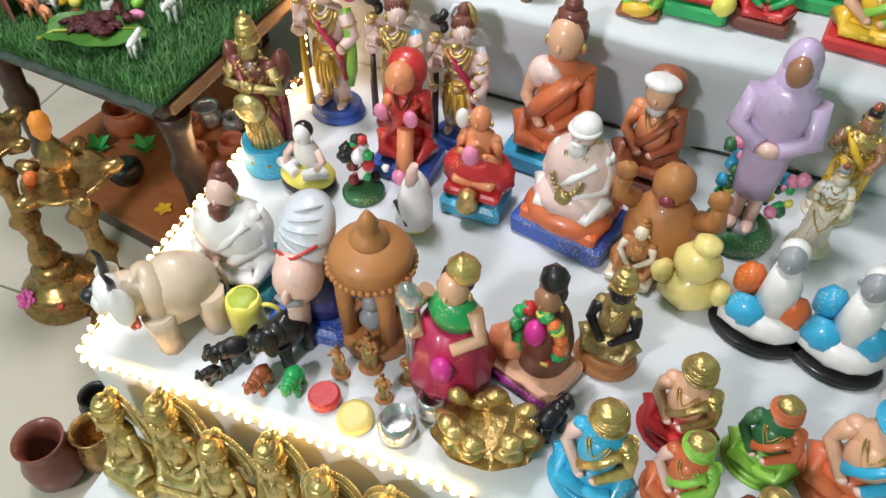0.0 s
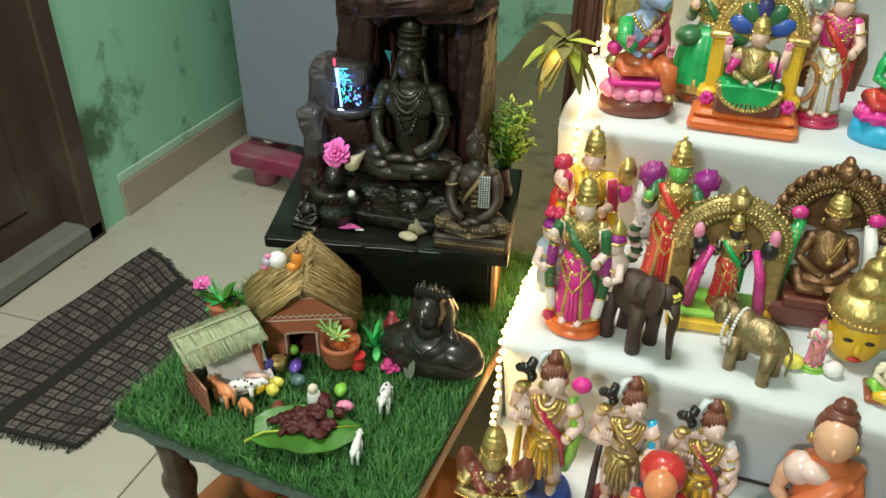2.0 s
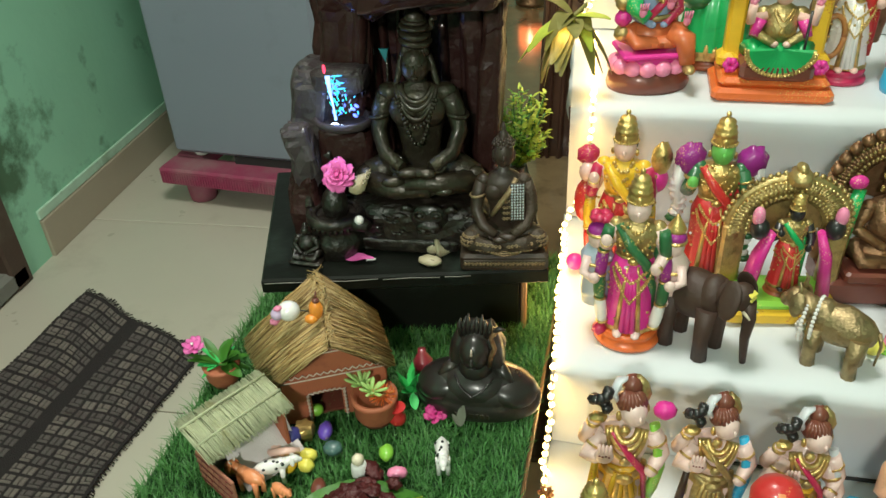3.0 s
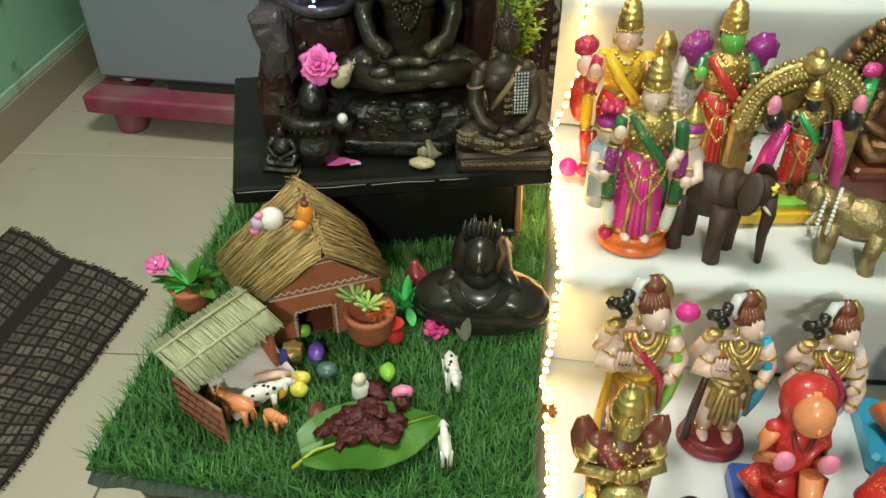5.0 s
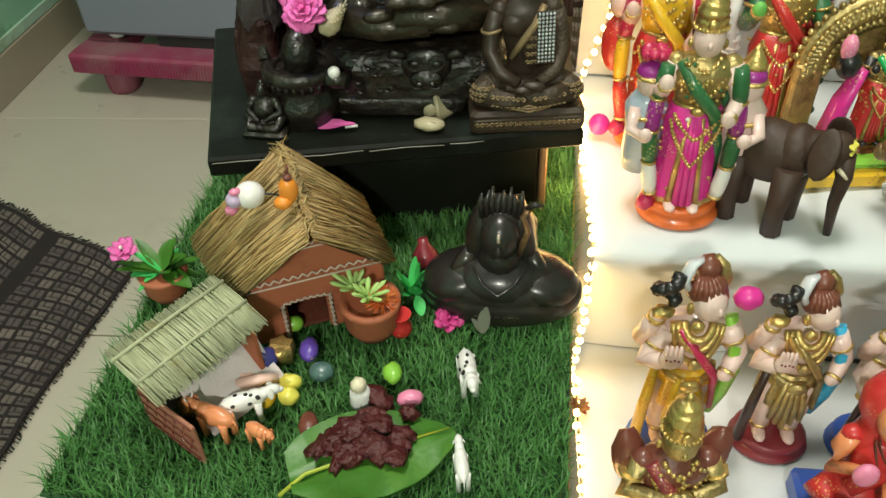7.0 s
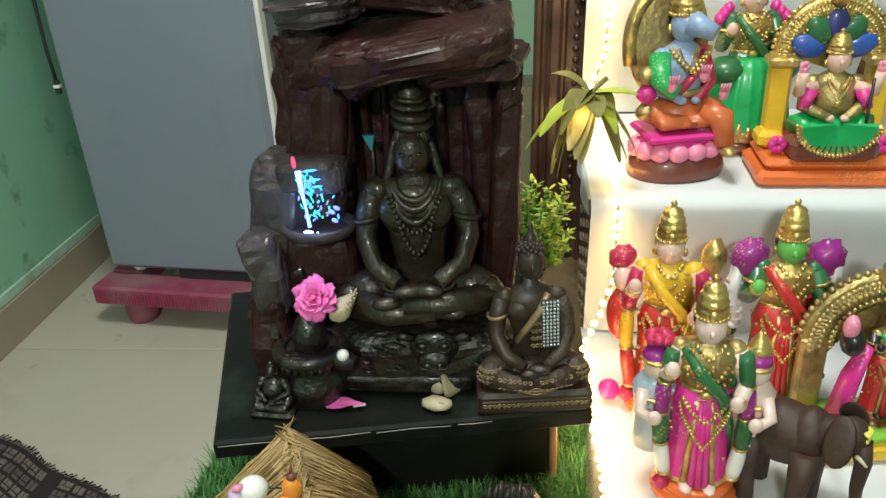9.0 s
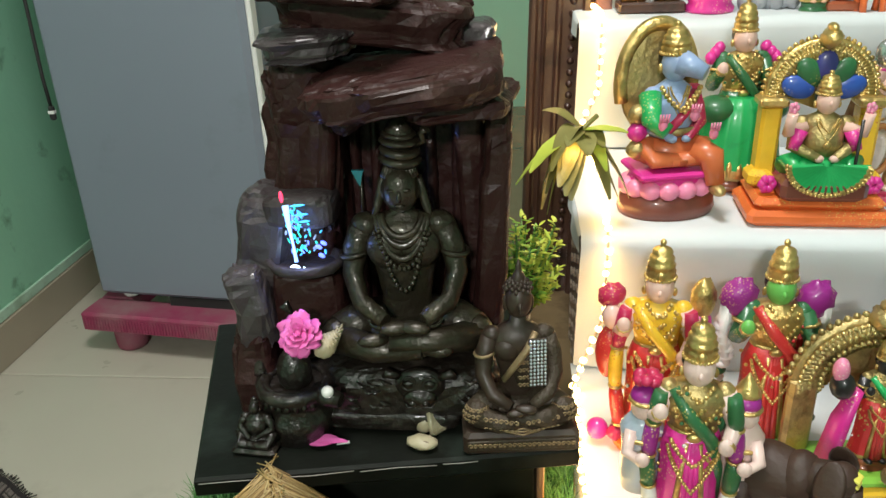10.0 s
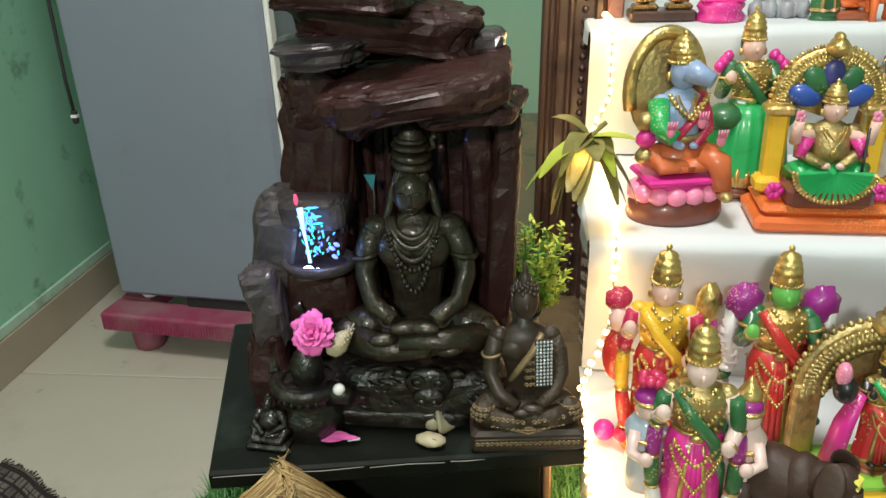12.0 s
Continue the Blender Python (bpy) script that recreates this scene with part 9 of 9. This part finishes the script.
for i in range(9):
    a = i * 0.7
    leaf(c, (0, 0, 0.012), (0.016 * math.cos(a), 0.014 * math.sin(a), 0.022 + 0.014 * (i % 3)), 0.011, "leaf_bright", seed=i, n=5)
leaf(c, (0.004, 0, 0.02), (0.008, 0.002, 0.052), 0.012, "leaf_bright", n=6)
leaf(c, (0.004, -0.004, 0.014), (0.01, -0.02, 0.002), 0.012, "leaf_bright", n=6)
thing("plastic_sprig", c, "bright green plastic sprig on the turf", "plant", (-0.686, 0.902, G - 0.004))
c = Clay().lathe((0, 0, 0), [(0.009, 0), (0.013, 0.01), (0.013, 0.02), (0.006, 0.03), (0.005, 0.036)], "maroon", n=16)
thing("small_vase", c, "small dark red toy vase", "vase", (-0.676, 0.946, G), 20, rx=-25)
side = thing("flower_pot", None, "terracotta pot with green foliage and a pink flower", "flower pot", (-0.938, 0.902, G))
part("pot", Clay().lathe((0, 0, 0), [(0.016, 0), (0.022, 0.012), (0.023, 0.026), (0.025, 0.032), (0.02, 0.032)], "terracotta", n=20), side)
c = Clay()
for i in range(26):
    a = rs.uniform(0, 6.28)
    L = rs.uniform(0.02, 0.045)
    leaf(c, (0, 0, 0.03), (L * math.cos(a), L * 0.7 * math.sin(a), 0.035 + rs.uniform(0, 0.035)), rs.uniform(0.006, 0.02), rs.choice(("leaf_green", "leaf_bright", "leaf_green")), seed=i, n=5, droop=0.01)
part("foliage", c, side)
c = Clay()
blossom(c, (-0.03, -0.004, 0.062), 0.014, "petal_pink", 6, "white", (20, 0), 2, 5)
part("flower", c, side, "pink flower")
c = Clay()
rings = []
for i in range(13):
    t_ = i / 12
    w = 0.046 * math.sin(math.pi * min(1, t_ * 0.85 + 0.12)) ** 0.8
    rings.append([(-0.085 + 0.165 * t_, w * (j / 4 - 1), 0.006 + 0.006 * abs(j / 4 - 1) * math.sin(3 * t_ + 1) + 0.004 * noise.noise(Vector((t_ * 5, j * 0.6, 4)))) for j in range(9)])
c.rings(rings, "leaf_green", closed=False, cap=False)
c.rings([[(x, y_, z - 0.0012) for x, y_, z in r] for r in rings], "leaf_green", closed=False, cap=False)
betel = thing("betel_leaf", None, "large green betel leaf on the turf", "leaf", (-0.697, 0.714, G), 22)
betel.scale = (0.84, 0.95, 1.5)
part("blade", c, betel)
part("midrib", Clay().tube([(-0.098, -0.012, 0.004), (-0.07, -0.004, 0.009), (0.0, 0, 0.0085), (0.075, 0.002, 0.008)], [0.0016, 0.0016, 0.0012, 0.0005], "leaf_yellow", n=5), betel, "pale midrib")
c = Clay()
for i in range(34):
    c.ell((rs.gauss(0, 0.021), rs.gauss(0, 0.013), 0.007 + rs.uniform(0, 0.005)), (rs.uniform(0.006, 0.018), rs.uniform(0.005, 0.012), rs.uniform(0.002, 0.0065)), "red_powder", lump=0.7, seed=i, turn=(rs.uniform(-20, 20), rs.uniform(-20, 20), rs.uniform(0, 180)), n=12, k=8)
thing("red_paste", c, "heap of dark red paste on the leaf", "paste", (-0.708, 0.721, G + 0.006), 8, kind="stuff")


def toy(clay, label, cat, x, y, rz=0.0, name="toy_animal", z=G - 0.004):
    thing(name, clay, label, cat, (x, y, z), rz)


toy(beast(0.052, 0.044, "white", ear=0.5, spots="black", fat=0.8), "small white toy dog with black spots", "toy dog", -0.626, 0.794, -78)
toy(beast(0.042, 0.036, "white", ear=0.3, fat=0.7), "small white toy goat", "toy goat", -0.627, 0.703, 100)
c = Clay().lathe((0, 0, 0), [(0.008, 0), (0.01, 0.012), (0.009, 0.024), (0.007, 0.028)], "white", n=14)
c.ell((0, -0.001, 0.033), (0.007, 0.007, 0.008), "cream", lump=0.2)
toy(c, "small white toy figure", "toy figure", -0.718, 0.768, 0, "toy_figure")
toy(beast(0.052, 0.036, "skin_orange", ear=0.5, horns="white", fat=1.0), "small orange toy cow", "toy cow", -0.840, 0.738, 160)
toy(beast(0.055, 0.038, "white", ear=0.5, spots="black", fat=0.9), "small white toy cow with black patches", "toy cow", -0.813, 0.754, 20)
toy(beast(0.032, 0.024, "skin_orange", ear=0.4, fat=1.1), "tiny orange toy calf", "toy calf", -0.798, 0.728, -30)
c = Clay().ell((-0.022, 0, 0.012), (0.022, 0.012, 0.011), "skin_peach")
c.ell((0.008, 0.004, 0.012), (0.014, 0.012, 0.01), "skin_pink", lump=0.2)
c.ell((0.03, 0.012, 0.014), (0.014, 0.012, 0.011), "navy", lump=0.25)
c.ell((-0.042, -0.004, 0.013), (0.011, 0.011, 0.012), "gold", lump=0.2)
c.tube([(0.0, -0.006, 0.016), (0.02, -0.014, 0.02), (0.034, -0.016, 0.016)], [0.006, 0.005, 0.004], "skin_pink", n=8)
c.lathe((0.048, 0.018, 0.0), [(0.01, 0), (0.012, 0.01), (0.011, 0.02)], "gold", n=12, pleat=0.15, count=6)
toy(c, "reclining toy doll with a gold crown and blue cloth", "doll", -0.833, 0.782, 32, "toy_doll")
c = Clay().ell((0, 0.007, 0.009), (0.011, 0.008, 0.009), "lemon", lump=0.25).ell((0.002, -0.008, 0.009), (0.01, 0.008, 0.009), "lemon", lump=0.25, seed=3)
toy(c, "pair of yellow toy chicks", "toy chick", -0.786, 0.780, 0, "toy_chick")
for label, x, y, col, sx, sy in (("orange glazed pebble", -0.804, 0.770, "yellow", 0.009, 0.011), ("grey-blue glass pebble", -0.760, 0.801, "glass_teal", 0.012, 0.01), ("pale green glass pebble", -0.695, 0.802, "lime", 0.009, 0.012), ("pink glazed pebble", -0.676, 0.774, "pink", 0.012, 0.008), ("purple glazed pebble", -0.777, 0.827, "violet", 0.009, 0.014), ("green pebble in the hut doorway", -0.799, 0.860, "lime", 0.01, 0.008), ("dark brown seed pod", -0.759, 0.740, "brown", 0.009, 0.015)):
    toy(Clay().ell((0, 0, 0.009), (sx, sy, 0.008), col, lump=0.15, seed=x * 50), label if len(label.split()) > 3 else label + " on turf", "pebble", x, y, 12, "pebble")
c = Clay().lathe((0, 0, 0), [(0.008, 0), (0.011, 0.006), (0.01, 0.014), (0.006, 0.018), (0.009, 0.022), (0.011, 0.026)], "red", n=16)
toy(c, "small glossy red toy pot", "pot", -0.694, 0.860, 0, "toy_pot")
c = Clay()
blossom(c, (0, 0, 0.007), 0.0145, "petal_dark", 5, "petal_dark", (20, 10), 2, 8)
toy(c, "crumpled dark pink petals on turf", "petal", -0.649, 0.873, 0, "fallen_petal")
c = Clay()
leaf(c, (0, 0, 0.003), (0.004, 0.008, 0.03), 0.013, "leaf_grey", n=6)
leaf(c, (0, 0, 0.003), (-0.01, 0.004, 0.018), 0.008, "leaf_grey", n=5)
toy(c, "small grey-green dry leaf", "leaf", -0.616, 0.860, 0, "dry_leaf")
c = Clay()
for i in range(14):
    a = i * 0.45
    leaf(c, (0, 0, 0.004), (0.012 * math.cos(a), 0.012 * math.sin(a), 0.006 + 0.003 * (i % 3)), 0.006, "bronze" if i % 3 else "maroon", n=4, seed=i)
thing("dried_flower", c, "small dried brown flower on the cloth edge", "flower", (-0.510, 0.902, Z1 + 0.002))

# ---------------------------------------------------------------- under the table: tray with a toy kitchen
tray = thing("wooden_tray", None, "orange-brown low wooden board with dark edges", "board", (-0.80, 0.907, 0), rz=-12)
part("board", Clay().box((0, 0, 0.034), (0.42, 0.42, 0.016), "orange_board", bevel=0.002), tray)
for sx, sy, wx, wy in ((0, -0.206, 0.42, 0.01), (0, 0.206, 0.42, 0.01), (-0.206, 0, 0.01, 0.4), (0.206, 0, 0.01, 0.4)):
    part("edge", Clay().box((sx, sy, 0.018), (wx, wy, 0.034), "dark_wood", bevel=0.002), tray)
TZ = 0.042


def toy_pot(label, x, y, r, h, mat, z=TZ, name="toy_pot", cat="pot"):
    c = Clay().lathe((0, 0, 0), [(r * 0.6, 0), (r * 0.95, h * 0.2), (r, h * 0.5), (r * 0.75, h * 0.8), (r * 0.7, h * 0.86), (r * 0.85, h), (r * 0.78, h), (r * 0.6, h * 0.85), (r * 0.8, h * 0.5), (r * 0.5, h * 0.1)], mat, n=22)
    thing(name, c, label, cat, (x, y, z), 0)


toy_pot("round brown clay toy pot", -0.915, 0.905, 0.045, 0.06, "rust")
toy_pot("small brown clay toy pot", -0.79, 0.93, 0.03, 0.045, "rust")
toy_pot("small terracotta clay toy pot", -0.735, 0.87, 0.027, 0.035, "terracotta")
toy_pot("dark clay toy pot", -0.84, 0.985, 0.035, 0.05, "brown")
toy_pot("small terracotta clay toy bowl", -0.69, 0.92, 0.03, 0.03, "terracotta")
toy_pot("small shiny steel toy pot", -0.776, 0.975, 0.03, 0.045, "steel")
toy_pot("small shiny steel toy cup", -0.715, 0.975, 0.026, 0.04, "steel")
toy_pot("small dull steel toy bowl", -0.72, 1.045, 0.028, 0.03, "steel")
toy_pot("small brown clay toy pot by the leg", -0.65, 0.96, 0.03, 0.04, "terracotta")
for x, y in ((-0.932, 0.83), (-0.849, 0.86)):
    c = Clay()
    for i in range(7):
        a = i * 0.9
        leaf(c, (0, 0, 0.004), (0.026 * math.cos(a), 0.026 * math.sin(a), 0.016 + 0.012 * (i % 2)), 0.016, "leaf_bright", seed=i, n=5)
    thing("plastic_leaf", c, "bright green star-shaped plastic leaf", "leaf", (x, y, TZ), group="green plastic leaves")
stone = thing("toy_grinder", None, "black and silver toy grinding stone", "toy", (-0.835, 0.785, TZ))
part("body", Clay().lathe((0, 0, 0), [(0.026, 0), (0.032, 0.012), (0.03, 0.03), (0.018, 0.038)], "black", n=22), stone)
for i in range(6):
    part("rib", Clay().tube([(0.03 * math.cos(i), 0.03 * math.sin(i), 0.02), (0.014 * math.cos(i + 0.2), 0.014 * math.sin(i + 0.2), 0.037)], 0.002, "steel", n=4), stone, "silver rib")
c = Clay()
for i in range(5):
    leaf(c, (0, 0, 0.002), (0.017 * math.cos(i * 1.257), 0.017 * math.sin(i * 1.257), 0.004), 0.012, "yellow", n=4, seed=i)
thing("paper_star", c, "small yellow paper star on the board", "star", (-0.724, 0.735, TZ))


# ---------------------------------------------------------------- brass oil lamps and pots on the floor
def oil_lamp(label, x, y, H, rz):
    ob = thing("brass_lamp", None, label, "oil lamp", (x, y, 0), rz, group="brass oil lamps")
    part("base", Clay().lathe((0, 0, 0), [(0.068, 0), (0.07, 0.008), (0.062, 0.016), (0.058, 0.024), (0.064, 0.03), (0.05, 0.042), (0.036, 0.05), (0.028, 0.062), (0.034, 0.072), (0.02, 0.084)], "brass", n=32), ob)
    k = H / 0.42
    part("stem", Clay().lathe((0, 0, 0.082), [(0.016, 0), (0.026, 0.02 * k), (0.02, 0.04 * k), (0.012, 0.055 * k), (0.018, 0.09 * k), (0.024, 0.1 * k), (0.014, 0.115 * k), (0.011, 0.15 * k), (0.017, 0.175 * k), (0.024, 0.185 * k), (0.012, 0.2 * k), (0.015, 0.23 * k)], "brass", n=22), ob)
    z = 0.082 + 0.225 * k
    bowl = Clay().lathe((0, 0, z), [(0.016, 0), (0.03, 0.012), (0.052, 0.026), (0.056, 0.034), (0.05, 0.034), (0.03, 0.024)], "brass", n=26)
    for i in range(5):
        a = i * 2 * math.pi / 5
        bowl.tube([(0.045 * math.cos(a), 0.045 * math.sin(a), z + 0.028), (0.066 * math.cos(a), 0.066 * math.sin(a), z + 0.032), (0.074 * math.cos(a), 0.074 * math.sin(a), z + 0.037)], [0.014, 0.011, 0.006], "brass", n=8)
    dish = part("bowl", bowl, ob)
    part("finial", Clay().lathe((0, 0, z + 0.02), [(0.012, 0), (0.016, 0.01), (0.01, 0.022), (0.02, 0.036), (0.022, 0.05), (0.014, 0.066), (0.006, 0.078), (0.002, 0.09)], "brass", n=18, pleat=0.06, count=8), ob)
    part("marigold", Clay().ell((0, 0, z + 0.118), (0.013, 0.013, 0.022), "bird_orange", n=14, k=10, lump=0.2), ob, "orange flower bud on the tip")
    f = Clay()
    blossom(f, (-0.03, -0.05, 0.04), 0.016, "petal_pink", 6, "magenta", (30, 0), 2, 3)
    part("flower", f, ob, "pink flower on the lamp")
    part("red_dot", Clay().ell((0.03, -0.052, 0.036), 0.006, "red"), ob, "red powder mark")
    part("petal", Clay().ell((-0.04, 0.0, z + 0.04), (0.01, 0.008, 0.012), "orange", lump=0.3), dish, "orange petal")
    return ob


oil_lamp("tall brass oil lamp with a pink flower", -0.798, 0.54, 0.42, 10)
oil_lamp("brass oil lamp with flame-shaped finial", -0.65, 0.528, 0.4, 40)
toy_pot("dark red clay pot on the floor", -0.59, 0.268, 0.04, 0.1, "brown", 0, "clay_pot")
toy_pot("brass-coloured pot on the floor", -0.545, 0.31, 0.034, 0.085, "brass", 0, "metal_pot")
toy_pot("black bowl on the floor", -0.605, 0.375, 0.028, 0.04, "black", 0, "black_bowl", "bowl")
